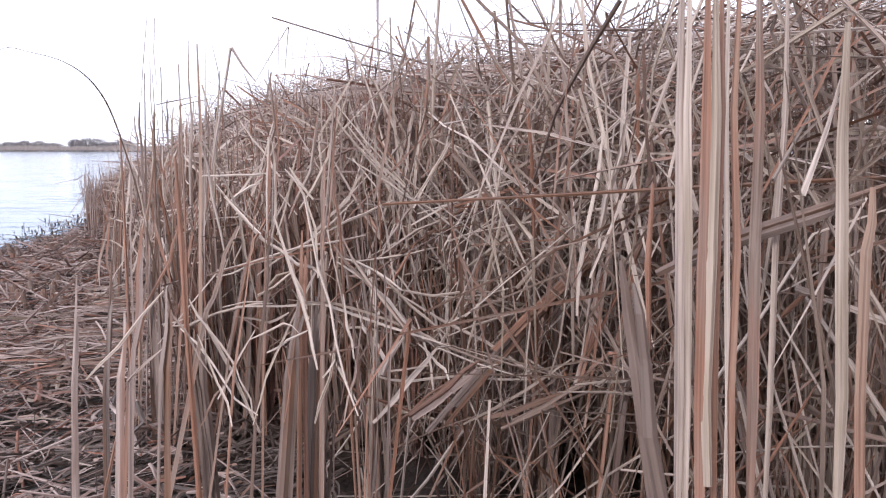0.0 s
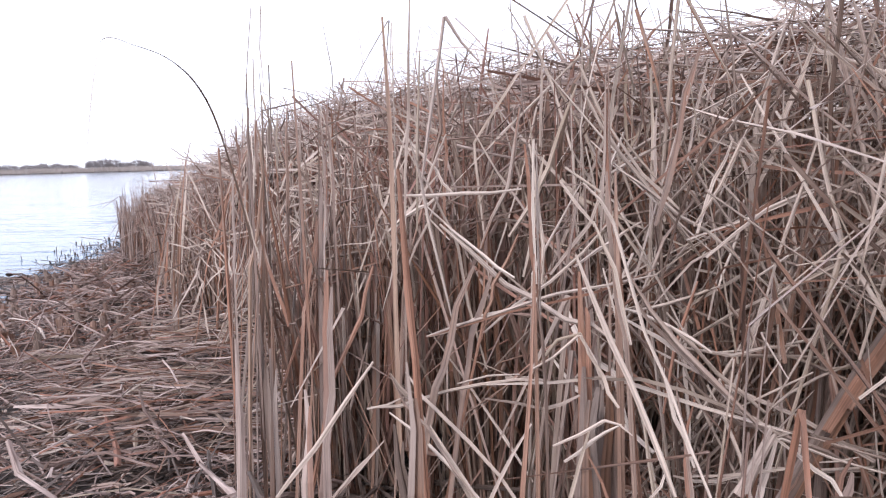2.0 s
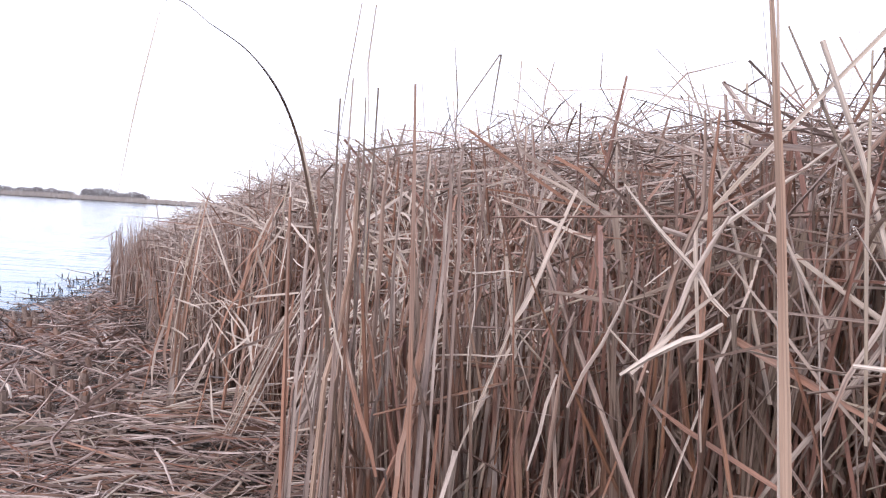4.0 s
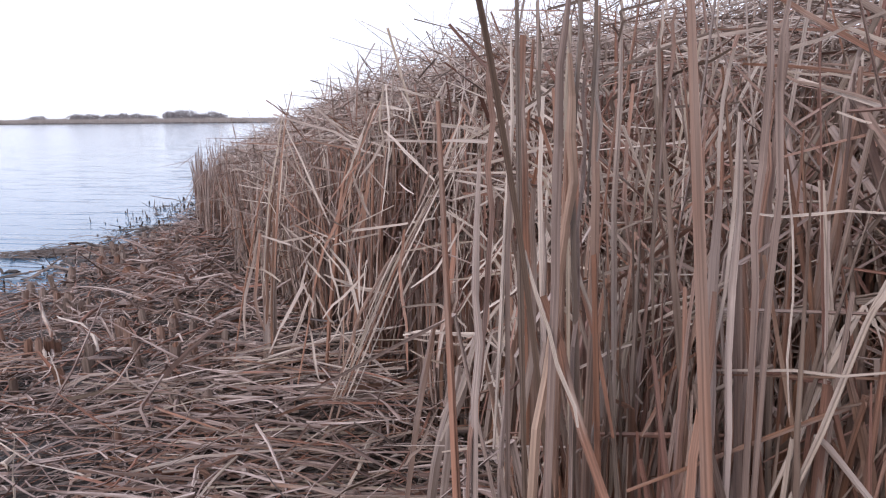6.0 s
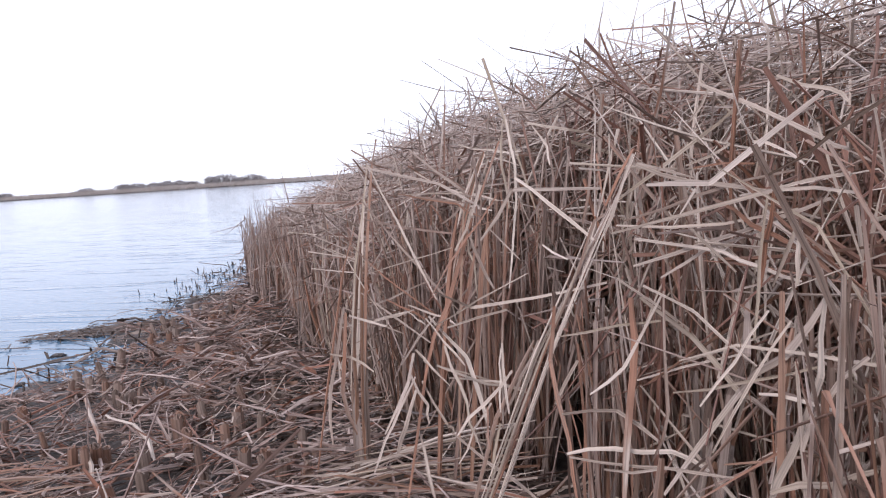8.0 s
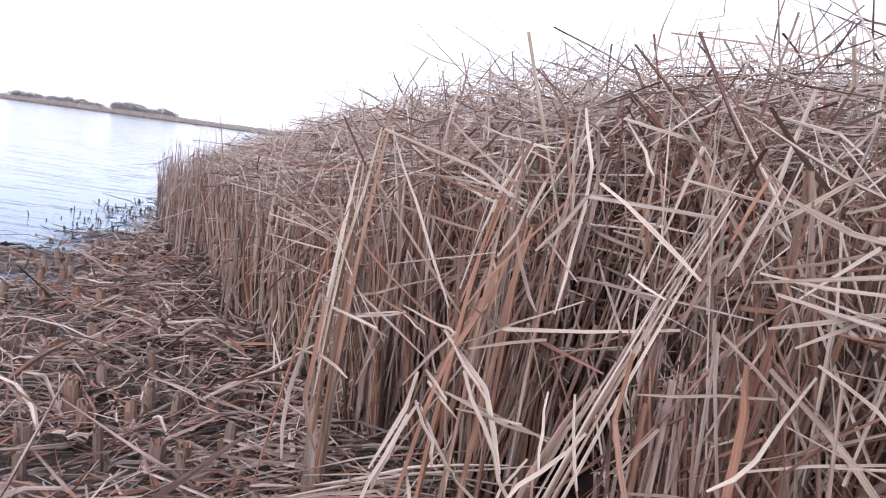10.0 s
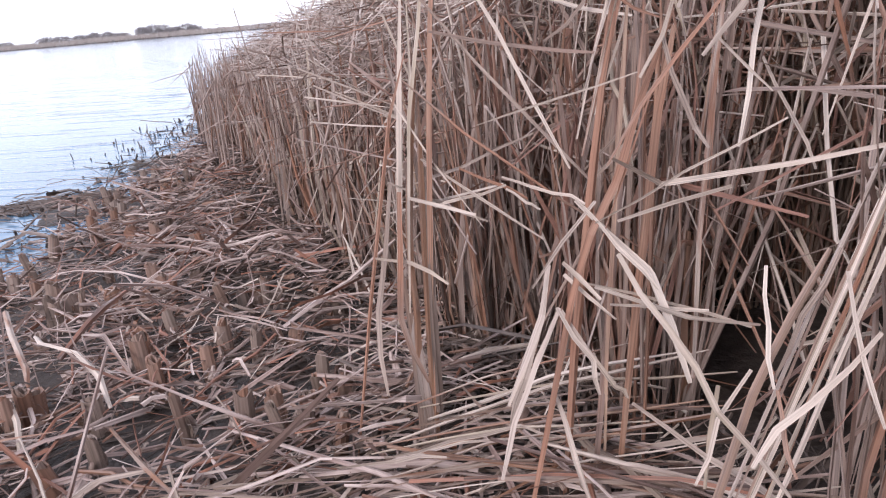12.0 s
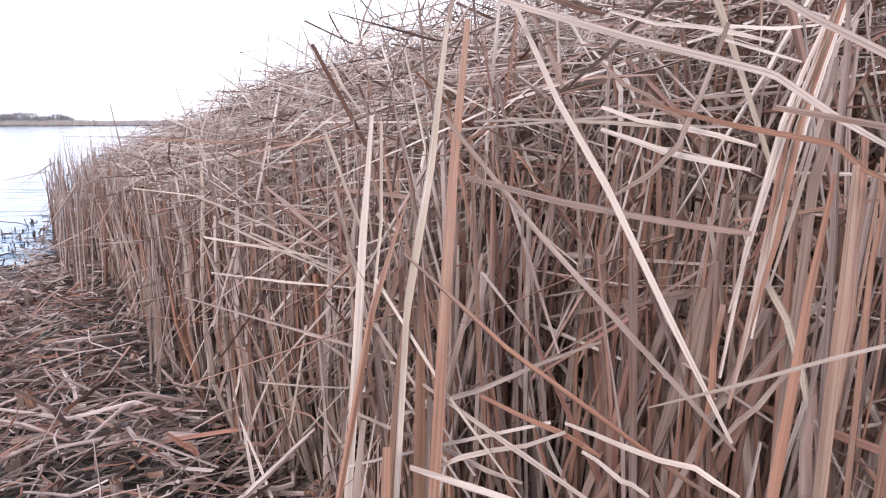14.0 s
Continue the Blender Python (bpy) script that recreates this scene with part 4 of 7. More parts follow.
def rust_heap():
    """A sheaf of wet rust-orange leaves lying together on the mat."""
    top = new("leaf_heap")
    r = np.random.default_rng(8)
    for k in range(60):
        x, y = -2.05 + r.normal(0, 0.12), 2.78 + r.normal(0, 0.06)
        a, L = 0.75 + r.normal(0, 0.35), r.uniform(0.07, 0.24)
        z = 0.05 + 0.035 * r.random()
        d = np.array([math.cos(a), math.sin(a), r.normal(0, 0.04)]) * L / 2
        c = np.array([x, y, z])
        strip("leaf", [c - d, c - d * 0.3 + (0, 0.004, 0.004), c + d * 0.4, c + d - (0, 0, 0.008)], r.uniform(0.004, 0.009), rust_mat, "", top)
    tagged(top, "heap of wet rust-orange cattail leaves lying on the mat", "leaf heap")


rust_heap()
strip("floating_stalk", [(-2.98, 3.84, -0.008), (-2.9, 3.94, -0.006), (-2.83, 4.05, -0.004), (-2.72, 4.19, 0.01)], 0.013, black_mat, "dark sodden stalk floating at the water's edge", None, 0.6)
strip("floating_stalk", [(-3.2, 5.3, -0.008), (-3.0, 5.36, -0.004), (-2.8, 5.4, 0.0)], 0.012, black_mat, "dark sodden stalk floating at the water's edge", None, 0.6)
strip("folded_leaf", [(-2.17, 3.36, 0.055), (-2.13, 3.29, 0.09), (-2.05, 3.2, 0.08), (-1.95, 3.1, 0.06), (-1.92, 3.06, 0.045)], 0.012, leaf_mat, "broad bleached leaf folded over on the mat")
strip("folded_leaf", [(-2.0, 3.2, 0.075), (-1.95, 3.15, 0.085), (-1.86, 3.12, 0.08), (-1.79, 3.07, 0.06), (-1.73, 3.0, 0.04)], 0.011, pale_mat, "limp bleached leaf curling over the mat")
# shreds of reed afloat outside the shoreline
n = 420
ex, ey = rng.normal(0, 0.12, n), rng.normal(0, 0.09, n)
cx = np.stack([-3.1 + ex + 0.55 * ey, 4.6 + ey + 0.3 * ex, np.full(n, WATER_Z + 0.004) + 0.012 * rng.random(n)], axis=-1)
d = directions(rng.normal(0.2, 0.6, n), np.zeros(n))
P = kinked(cx, d, unit(d + rng.normal(0, 0.15, (n, 3)) * (1, 1, 0)), rng.uniform(0.03, 0.16, n), np.full(n, 0.5))
stuff("floating_shreds", ribbons("floating_shreds", P, taper(n, rng.uniform(0.004, 0.009, n), 0.6), np.tile((0.0, 0.0, 1.0), (n, 1)), soaked_and_shade_mat), "raft of soaked reed shreds floating on the lake", "litter")
STUB_SPOTS = ((-1.78, 3.18, 3), (-1.64, 3.24, 3), (-1.57, 3.22, 0), (-1.8, 3.23, 2), (-2.19, 3.51, 2), (-2.01, 3.47, 5), (-1.94, 2.99, 0), (-1.5, 2.99, 3), (-1.45, 3.0, 0), (-1.6, 2.98, 4), (-1.76, 3.0, 5), (-1.99, 3.62, 2), (-1.87, 3.6, 5))
for i, (x, y, k) in enumerate(STUB_SPOTS):
    copy_thing(STUBS[k], pose(x, y, 0.012, 4 * (i % 3 - 1), 3 * (i % 4 - 1.5), i * 50)).matrix_basis = pose(x, y, 0.012, 4 * (i % 3 - 1), 3 * (i % 4 - 1.5), i * 50) @ Matrix.Diagonal((1.1, 1.1, 1.25, 1))
for i in range(13):
    cx, cy = -1.85 + 0.5 * math.sin(i * 2.4 + 1), 3.05 + 0.42 * math.sin(i * 4.1)
    for k in range(2 + i % 3):
        x, y = cx + r0.normal(0, 0.028), cy + r0.normal(0, 0.024)
        m = pose(x, y, 0.008 + 0.008 * r0.random(), r0.normal(0, 7), r0.normal(0, 7), r0.uniform(0, 360)) @ Matrix.Diagonal((1, 1, r0.uniform(0.8, 1.35), 1))
        copy_thing(STUBS[(i + k) % 6], m).matrix_basis = m


# ---- leaves of the face that can be told apart ----
lone_leaf(0.0045, pale_mat, (-0.089, 1.133, 0.662), (-0.089, 1.114, 0.550))
lone_leaf(0.0039, rust_mat, (-0.091, 1.115, 0.559), (-0.092, 1.086, 0.388))
lone_leaf(0.0027, leaf_mat, (-0.086, 1.143, 0.659), (-0.086, 1.120, 0.524))
lone_leaf(0.0033, pale_mat, (0.071, 1.274, 0.563), (0.218, 1.296, 0.612))
lone_leaf(0.0031, pale_mat, (0.066, 1.235, 0.580), (0.116, 1.254, 0.661), (0.134, 1.251, 0.634))
lone_leaf(0.0039, pale_mat, (-0.068, 1.140, 0.629), (-0.040, 1.136, 0.592))
lone_leaf(0.0026, pale_mat, (-0.096, 1.092, 0.488), (-0.058, 1.100, 0.513), (-0.041, 1.095, 0.471))
lone_leaf(0.0053, leaf_mat, (-0.220, 1.207, 0.451), (-0.201, 1.204, 0.427), (-0.118, 1.150, 0.301))
lone_leaf(0.0200, sheath_mat, (-0.032, 1.137, 0.476), (-0.037, 1.123, 0.396), (-0.039, 1.107, 0.306))
lone_leaf(0.0060, rust_mat, (-0.025, 1.135, 0.635), (-0.026, 1.107, 0.474))
lone_leaf(0.0041, leaf_mat, (-0.023, 1.190, 0.716), (-0.031, 1.166, 0.584))
lone_leaf(0.0033, rust_mat, (-0.017, 1.213, 0.729), (-0.021, 1.180, 0.541))
lone_leaf(0.0182, sheath_mat, (-0.208, 1.181, 0.412), (-0.199, 1.170, 0.345), (-0.188, 1.158, 0.268))
lone_leaf(0.0048, rust_mat, (-0.225, 1.286, 0.790), (-0.217, 1.253, 0.597), (-0.215, 1.223, 0.422))
lone_leaf(0.0030, pale_mat, (-0.217, 1.296, 0.786), (-0.215, 1.253, 0.538))
lone_leaf(0.0036, leaf_mat, (-0.187, 1.262, 0.752), (-0.192, 1.232, 0.582))
lone_leaf(0.0076, leaf_mat, (-0.584, 1.783, 0.680), (-0.544, 1.678, 0.048))
lone_leaf(0.0227, sheath_mat, (-0.503, 1.721, 0.396), (-0.479, 1.664, 0.053))
lone_leaf(0.0050, stalk_mat, (-0.533, 1.800, 0.805), (-0.515, 1.714, 0.304))
lone_leaf(0.0084, rust_mat, (-0.436, 1.739, 0.816), (-0.412, 1.666, 0.380))
lone_leaf(0.0166, sheath_mat, (0.095, 1.149, 0.301), (0.229, 1.245, 0.431), (0.372, 1.342, 0.562))
lone_leaf(0.0056, rust_mat, (0.251, 1.251, 0.451), (0.375, 1.344, 0.571))
lone_leaf(0.0079, rust_mat, (0.180, 1.120, 0.322), (0.306, 1.216, 0.338))
lone_leaf(0.0042, pale_mat, (0.312, 1.174, 0.681), (0.295, 1.153, 0.571), (0.273, 1.123, 0.410))
lone_leaf(0.0031, pale_mat, (-0.130, 1.116, 0.469), (-0.031, 1.126, 0.471), (0.119, 1.131, 0.420))
lone_leaf(0.0028, leaf_mat, (0.109, 1.131, 0.424), (0.273, 1.138, 0.375))
lone_leaf(0.0032, pale_mat, (0.194, 1.353, 0.603), (0.286, 1.337, 0.460))
lone_leaf(0.0032, pale_mat, (0.279, 1.349, 0.531), (0.321, 1.348, 0.505))
lone_leaf(0.0026, pale_mat, (-0.020, 1.293, 0.663), (0.099, 1.284, 0.549))
lone_leaf(0.0030, pale_mat, (-0.059, 1.311, 0.731), (0.056, 1.299, 0.598))
lone_leaf(0.0027, leaf_mat, (-0.021, 1.332, 0.714), (0.066, 1.319, 0.591))
lone_leaf(0.0024, leaf_mat, (0.072, 1.349, 0.643), (0.178, 1.329, 0.470))
lone_leaf(0.0025, pale_mat, (0.041, 1.111, 0.346), (0.104, 1.129, 0.418), (0.206, 1.133, 0.381))
lone_leaf(0.0023, leaf_mat, (-0.179, 1.158, 0.498), (-0.037, 1.176, 0.530), (0.020, 1.185, 0.549))
lone_leaf(0.0028, leaf_mat, (-0.207, 1.226, 0.672), (-0.154, 1.214, 0.572), (-0.129, 1.196, 0.457))
lone_leaf(0.0030, pale_mat, (-0.174, 1.196, 0.601), (-0.071, 1.190, 0.511), (-0.016, 1.190, 0.479))
lone_leaf(0.0029, pale_mat, (-0.030, 1.161, 0.554), (-0.002, 1.142, 0.433), (0.027, 1.124, 0.312))
lone_leaf(0.0018, rust_mat, (0.200, 1.283, 0.664), (0.309, 1.294, 0.670))
lone_leaf(0.0024, pale_mat, (0.284, 1.363, 0.608), (0.418, 1.375, 0.607))
lone_leaf(0.0086, leaf_mat, (0.282, 0.810, 0.769), (0.281, 0.783, 0.583), (0.280, 0.757, 0.396))
lone_leaf(0.0097, leaf_mat, (0.295, 0.800, 0.766), (0.293, 0.774, 0.584), (0.291, 0.748, 0.402))
lone_leaf(0.0061, rust_mat, (0.308, 0.821, 0.771), (0.306, 0.794, 0.581), (0.304, 0.767, 0.391))
lone_leaf(0.0060, rust_mat, (0.317, 0.811, 0.769), (0.315, 0.784, 0.583), (0.313, 0.758, 0.396))
lone_leaf(0.0073, leaf_mat, (0.329, 0.812, 0.769), (0.327, 0.785, 0.583), (0.324, 0.758, 0.396))
lone_leaf(0.0048, pale_mat, (0.366, 0.855, 0.779), (0.358, 0.826, 0.577), (0.350, 0.796, 0.374))
lone_leaf(0.0074, leaf_mat, (0.371, 0.777, 0.727), (0.368, 0.757, 0.587), (0.365, 0.732, 0.413))
lone_leaf(0.0063, rust_mat, (0.392, 0.773, 0.627), (0.388, 0.767, 0.586), (0.385, 0.742, 0.407))
lone_leaf(0.0042, pale_mat, (0.317, 0.832, 0.774), (0.316, 0.804, 0.580), (0.315, 0.776, 0.385))
lone_leaf(0.0108, sheath_mat, (0.238, 0.761, 0.582), (0.248, 0.753, 0.519), (0.260, 0.740, 0.428))
lone_leaf(0.0054, leaf_mat, (0.271, 0.830, 0.626), (0.269, 0.813, 0.509))
lone_leaf(0.0093, sheath_mat, (0.280, 0.840, 0.557), (0.325, 0.826, 0.585), (0.417, 0.794, 0.626))
lone_leaf(0.0059, pale_mat, (0.300, 1.052, 0.764), (0.292, 1.035, 0.647), (0.270, 1.021, 0.552))
lone_leaf(0.0041, pale_mat, (0.270, 1.018, 0.671), (0.255, 1.004, 0.577), (0.245, 0.991, 0.491))
lone_leaf(0.0027, pale_mat, (0.256, 0.836, 0.673), (0.294, 0.836, 0.664))
lone_leaf(0.0042, pale_mat, (-0.368, 2.028, 0.583), (0.025, 2.127, 0.583))
lone_leaf(0.0028, rust_mat, (-0.399, 1.758, 0.501), (-0.147, 1.822, 0.488))
lone_leaf(0.0040, pale_mat, (-0.362, 1.733, 0.399), (-0.309, 1.752, 0.545), (-0.234, 1.777, 0.697))
lone_leaf(0.0030, pale_mat, (-0.311, 1.741, 0.547), (-0.260, 1.748, 0.405))
lone_leaf(0.0030, leaf_mat, (-0.306, 1.743, 0.552), (-0.177, 1.777, 0.600))
lone_leaf(0.0030, leaf_mat, (-0.309, 1.742, 0.548), (-0.234, 1.758, 0.475))
lone_leaf(0.0042, stalk_mat, (-0.493, 1.747, 0.799), (-0.494, 1.740, 0.647), (-0.489, 1.731, 0.378))
lone_leaf(0.0032, stalk_mat, (-0.481, 1.760, 0.813), (-0.483, 1.752, 0.613))
lone_leaf(0.0021, thatch_mat, (-0.489, 1.762, 0.909), (-0.490, 1.757, 0.772))
lone_leaf(0.0018, thatch_mat, (-0.507, 1.768, 0.912), (-0.525, 1.757, 0.739))
lone_leaf(0.0026, thatch_mat, (-0.517, 1.793, 0.829), (-0.517, 1.788, 0.700))
lone_leaf(0.0038, stalk_mat, (-0.424, 2.177, 0.806), (-0.330, 2.208, 0.968), (-0.343, 2.199, 0.839))
lone_leaf(0.0032, thatch_mat, (-0.185, 1.210, 0.625), (-0.169, 1.224, 0.726), (-0.161, 1.231, 0.778), (-0.130, 1.227, 0.735))
lone_leaf(0.0031, thatch_mat, (-0.304, 2.005, 0.909), (-0.311, 1.999, 0.793))
lone_leaf(0.0028, thatch_mat, (-0.249, 2.071, 0.924), (-0.264, 2.064, 0.824))
lone_leaf(0.0062, leaf_mat, (-0.528, 1.825, 0.727), (-0.525, 1.807, 0.625), (-0.520, 1.775, 0.435))
lone_leaf(0.0053, leaf_mat, (-0.494, 1.842, 0.738), (-0.495, 1.824, 0.637), (-0.489, 1.789, 0.431))
lone_leaf(0.0062, rust_mat, (-0.474, 1.836, 0.747), (-0.474, 1.812, 0.611), (-0.477, 1.782, 0.437))
lone_leaf(0.0035, pale_mat, (-0.538, 1.845, 0.733), (-0.539, 1.821, 0.598), (-0.545, 1.790, 0.423))
lone_leaf(0.0043, leaf_mat, (-0.456, 1.860, 0.752), (-0.459, 1.833, 0.602), (-0.456, 1.804, 0.428))
lone_leaf(0.0040, stalk_mat, (-0.519, 1.872, 0.757), (-0.517, 1.866, 0.723), (-0.515, 1.856, 0.664))
lone_leaf(0.0048, pale_mat, (-0.513, 1.830, 0.684), (-0.512, 1.809, 0.566), (-0.504, 1.787, 0.430))
lone_leaf(0.0033, stalk_mat, (-0.427, 1.870, 0.727), (-0.426, 1.853, 0.629), (-0.426, 1.830, 0.494))
lone_leaf(0.0036, leaf_mat, (-0.515, 1.786, 0.669), (-0.490, 1.773, 0.575), (-0.461, 1.756, 0.453))
lone_leaf(0.0033, leaf_mat, (-0.916, 2.543, 0.135), (-0.810, 2.597, 0.389), (-0.719, 2.672, 0.571))
lone_leaf(0.0035, thatch_mat, (-0.916, 2.585, 0.114), (-0.808, 2.641, 0.378), (-0.656, 2.742, 0.645))
lone_leaf(0.0033, leaf_mat, (-0.902, 2.543, 0.136), (-0.799, 2.597, 0.389), (-0.732, 2.661, 0.530))
lone_leaf(0.0045, pale_mat, (-0.890, 2.553, 0.133), (-0.788, 2.606, 0.387), (-0.662, 2.699, 0.646))
lone_leaf(0.0035, thatch_mat, (-0.907, 2.596, 0.110), (-0.800, 2.652, 0.375), (-0.658, 2.751, 0.656))
lone_leaf(0.0045, leaf_mat, (-0.912, 2.550, 0.132), (-0.807, 2.604, 0.387), (-0.722, 2.675, 0.543))
lone_leaf(0.0035, pale_mat, (-0.893, 2.598, 0.111), (-0.787, 2.653, 0.376), (-0.646, 2.753, 0.672))
lone_leaf(0.0046, rust_mat, (-0.905, 2.571, 0.122), (-0.800, 2.625, 0.382), (-0.654, 2.725, 0.654))
lone_leaf(0.0034, leaf_mat, (-0.902, 2.557, 0.129), (-0.797, 2.611, 0.386), (-0.729, 2.676, 0.526))
lone_leaf(0.0052, pale_mat, (-0.509, 2.537, 0.586), (-0.575, 2.499, 0.384))
lone_leaf(0.0048, pale_mat, (-0.499, 2.550, 0.589), (-0.511, 2.534, 0.448))
lone_leaf(0.0050, leaf_mat, (-0.490, 2.598, 0.622), (-0.538, 2.561, 0.360))
lone_leaf(0.0045, pale_mat, (-0.668, 2.523, 0.380), (-0.461, 2.590, 0.429))
lone_leaf(0.0047, pale_mat, (-0.697, 2.587, 0.735), (-0.561, 2.624, 0.681), (-0.379, 2.674, 0.633))
lone_leaf(0.0044, leaf_mat, (-0.747, 2.628, 0.662), (-0.502, 2.700, 0.636))
lone_leaf(0.0047, pale_mat, (-0.690, 2.579, 0.501), (-0.594, 2.602, 0.422), (-0.514, 2.616, 0.310))
lone_leaf(0.0058, leaf_mat, (-0.844, 2.816, 0.742), (-0.866, 2.789, 0.509), (-0.882, 2.758, 0.219))
lone_leaf(0.0055, pale_mat, (-0.971, 2.690, 0.471), (-0.920, 2.739, 0.433), (-0.700, 2.700, 0.475))
lone_leaf(0.0040, pale_mat, (-0.993, 2.707, 0.424), (-0.964, 2.700, 0.387), (-0.929, 2.692, 0.348))
lone_leaf(0.0027, pale_mat, (-0.983, 2.704, 0.409), (-0.904, 2.709, 0.452), (-0.822, 2.713, 0.492))
lone_leaf(0.0074, rust_mat, (-1.003, 2.732, 0.331), (-0.960, 2.739, 0.440), (-0.912, 2.752, 0.582))
lone_leaf(0.0051, pale_mat, (-0.941, 2.734, 0.531), (-0.911, 2.745, 0.598))
lone_leaf(0.0032, leaf_mat, (-0.979, 2.729, 0.374), (-0.923, 2.754, 0.531))
lone_leaf(0.0044, leaf_mat, (-1.042, 2.715, 0.343), (-0.981, 2.727, 0.423))
lone_leaf(0.0042, pale_mat, (-1.230, 2.974, 0.393), (-1.158, 2.966, 0.364), (-1.100, 2.960, 0.338))
lone_leaf(0.0038, pale_mat, (-1.239, 2.967, 0.351), (-1.078, 2.967, 0.385))
lone_leaf(0.0032, pale_mat, (-1.210, 2.952, 0.504), (-1.102, 2.920, 0.341))
lone_leaf(0.0045, leaf_mat, (-1.190, 2.935, 0.526), (-1.117, 2.921, 0.459), (-0.889, 2.885, 0.300))
lone_leaf(0.0041, leaf_mat, (-1.162, 2.930, 0.619), (-1.033, 2.899, 0.468), (-0.970, 2.885, 0.399))
lone_leaf(0.0043, pale_mat, (-1.123, 2.878, 0.682), (-1.069, 2.858, 0.575), (-0.999, 2.831, 0.431))
lone_leaf(0.0043, pale_mat, (-1.177, 2.938, 0.429), (-1.030, 2.915, 0.326))
lone_leaf(0.0052, pale_mat, (-1.239, 2.899, 0.314), (-1.195, 2.897, 0.308), (-1.148, 2.890, 0.280))
lone_leaf(0.0099, rust_mat, (-1.143, 2.971, 0.686), (-1.162, 2.935, 0.476))
lone_leaf(0.0079, leaf_mat, (-1.157, 2.981, 0.685), (-1.188, 2.947, 0.481), (-1.203, 2.905, 0.236))
lone_leaf(0.0089, pale_mat, (-1.223, 3.155, 0.621), (-1.241, 3.115, 0.383), (-1.258, 3.073, 0.142))
lone_leaf(0.0045, leaf_mat, (-1.214, 3.154, 0.614), (-1.227, 3.119, 0.411))
lone_leaf(0.0045, leaf_mat, (-1.145, 3.020, 0.736), (-1.165, 3.001, 0.622))
lone_leaf(0.0137, sheath_mat, (-1.174, 2.961, 0.507), (-1.177, 2.913, 0.230))
lone_leaf(0.0050, rust_mat, (-1.213, 2.948, 0.481), (-1.187, 2.961, 0.560))
lone_leaf(0.0096, sheath_mat, (-1.181, 2.975, 0.529), (-1.201, 2.944, 0.343), (-1.198, 2.923, 0.226))
lone_leaf(0.0039, thatch_mat, (-1.150, 2.864, 0.712), (-1.107, 2.857, 0.682), (-1.076, 2.855, 0.672))
lone_leaf(0.0054, leaf_mat, (-1.132, 2.858, 0.680), (-0.984, 2.846, 0.640), (-0.911, 2.836, 0.595))
lone_leaf(0.0036, leaf_mat, (-1.061, 2.846, 0.626), (-0.951, 2.838, 0.602), (-0.909, 2.833, 0.577))
lone_leaf(0.0046, thatch_mat, (-1.148, 2.902, 0.580), (-1.027, 2.893, 0.553), (-0.964, 2.890, 0.544))
lone_leaf(0.0020, pale_mat, (-1.086, 2.724, 0.500), (-1.014, 2.724, 0.519), (-0.944, 2.725, 0.537))
lone_leaf(0.0038, pale_mat, (-1.455, 3.349, 0.523), (-1.255, 3.327, 0.435))
lone_leaf(0.0038, pale_mat, (-1.448, 3.340, 0.473), (-1.290, 3.330, 0.445))
lone_leaf(0.0038, pale_mat, (-1.440, 3.332, 0.429), (-1.256, 3.323, 0.409))
lone_leaf(0.0038, pale_mat, (-1.430, 3.343, 0.492), (-1.273, 3.326, 0.422))
lone_leaf(0.0312, sheath_mat, (-1.777, 4.039, 0.344), (-1.776, 3.980, -0.000))
lone_leaf(0.0286, sheath_mat, (-1.699, 4.034, 0.328), (-1.704, 3.977, -0.002))
lone_leaf(0.0115, leaf_mat, (-1.659, 4.047, 0.527), (-1.653, 3.953, -0.015))
lone_leaf(0.0104, pale_mat, (-1.456, 3.729, 0.372), (-1.519, 3.686, 0.113))
lone_leaf(0.0089, leaf_mat, (-1.471, 3.728, 0.361), (-1.546, 3.689, 0.126))
lone_leaf(0.0060, leaf_mat, (-1.338, 3.414, 0.335), (-1.362, 3.390, 0.193))
lone_leaf(0.0096, pale_mat, (-1.478, 3.558, 0.141), (-1.370, 3.365, 0.049))
lone_leaf(0.0064, pale_mat, (-1.470, 3.554, 0.124), (-1.402, 3.366, 0.044))
lone_leaf(0.0028, pale_mat, (-1.461, 3.439, 0.161), (-1.520, 3.287, 0.155), (-1.537, 3.177, 0.104))
lone_leaf(0.0036, leaf_mat, (-0.918, 2.912, 0.680), (-0.949, 2.901, 0.611), (-0.989, 2.875, 0.454))
lone_leaf(0.0036, leaf_mat, (-0.908, 2.914, 0.692), (-0.937, 2.900, 0.611), (-0.973, 2.878, 0.475))
lone_leaf(0.0036, leaf_mat, (-0.900, 2.911, 0.678), (-0.925, 2.900, 0.611), (-0.957, 2.884, 0.512))
lone_leaf(0.0030, pale_mat, (-0.906, 2.913, 0.689), (-0.934, 2.900, 0.611), (-0.969, 2.878, 0.479))
lone_leaf(0.0043, leaf_mat, (-0.910, 2.913, 0.692), (-0.939, 2.900, 0.611), (-0.976, 2.875, 0.459))
lone_leaf(0.0030, leaf_mat, (-0.915, 2.912, 0.684), (-0.945, 2.901, 0.611), (-0.983, 2.882, 0.495))
lone_leaf(0.0043, leaf_mat, (-0.914, 2.912, 0.685), (-0.944, 2.901, 0.611), (-0.984, 2.871, 0.435))
lone_leaf(0.0035, leaf_mat, (-0.863, 2.706, 0.620), (-0.916, 2.696, 0.552), (-0.974, 2.683, 0.466))
lone_leaf(0.0055, pale_mat, (-0.893, 2.741, 0.636), (-0.910, 2.733, 0.587))
lone_leaf(0.0030, pale_mat, (-0.880, 2.728, 0.563), (-0.834, 2.718, 0.514))
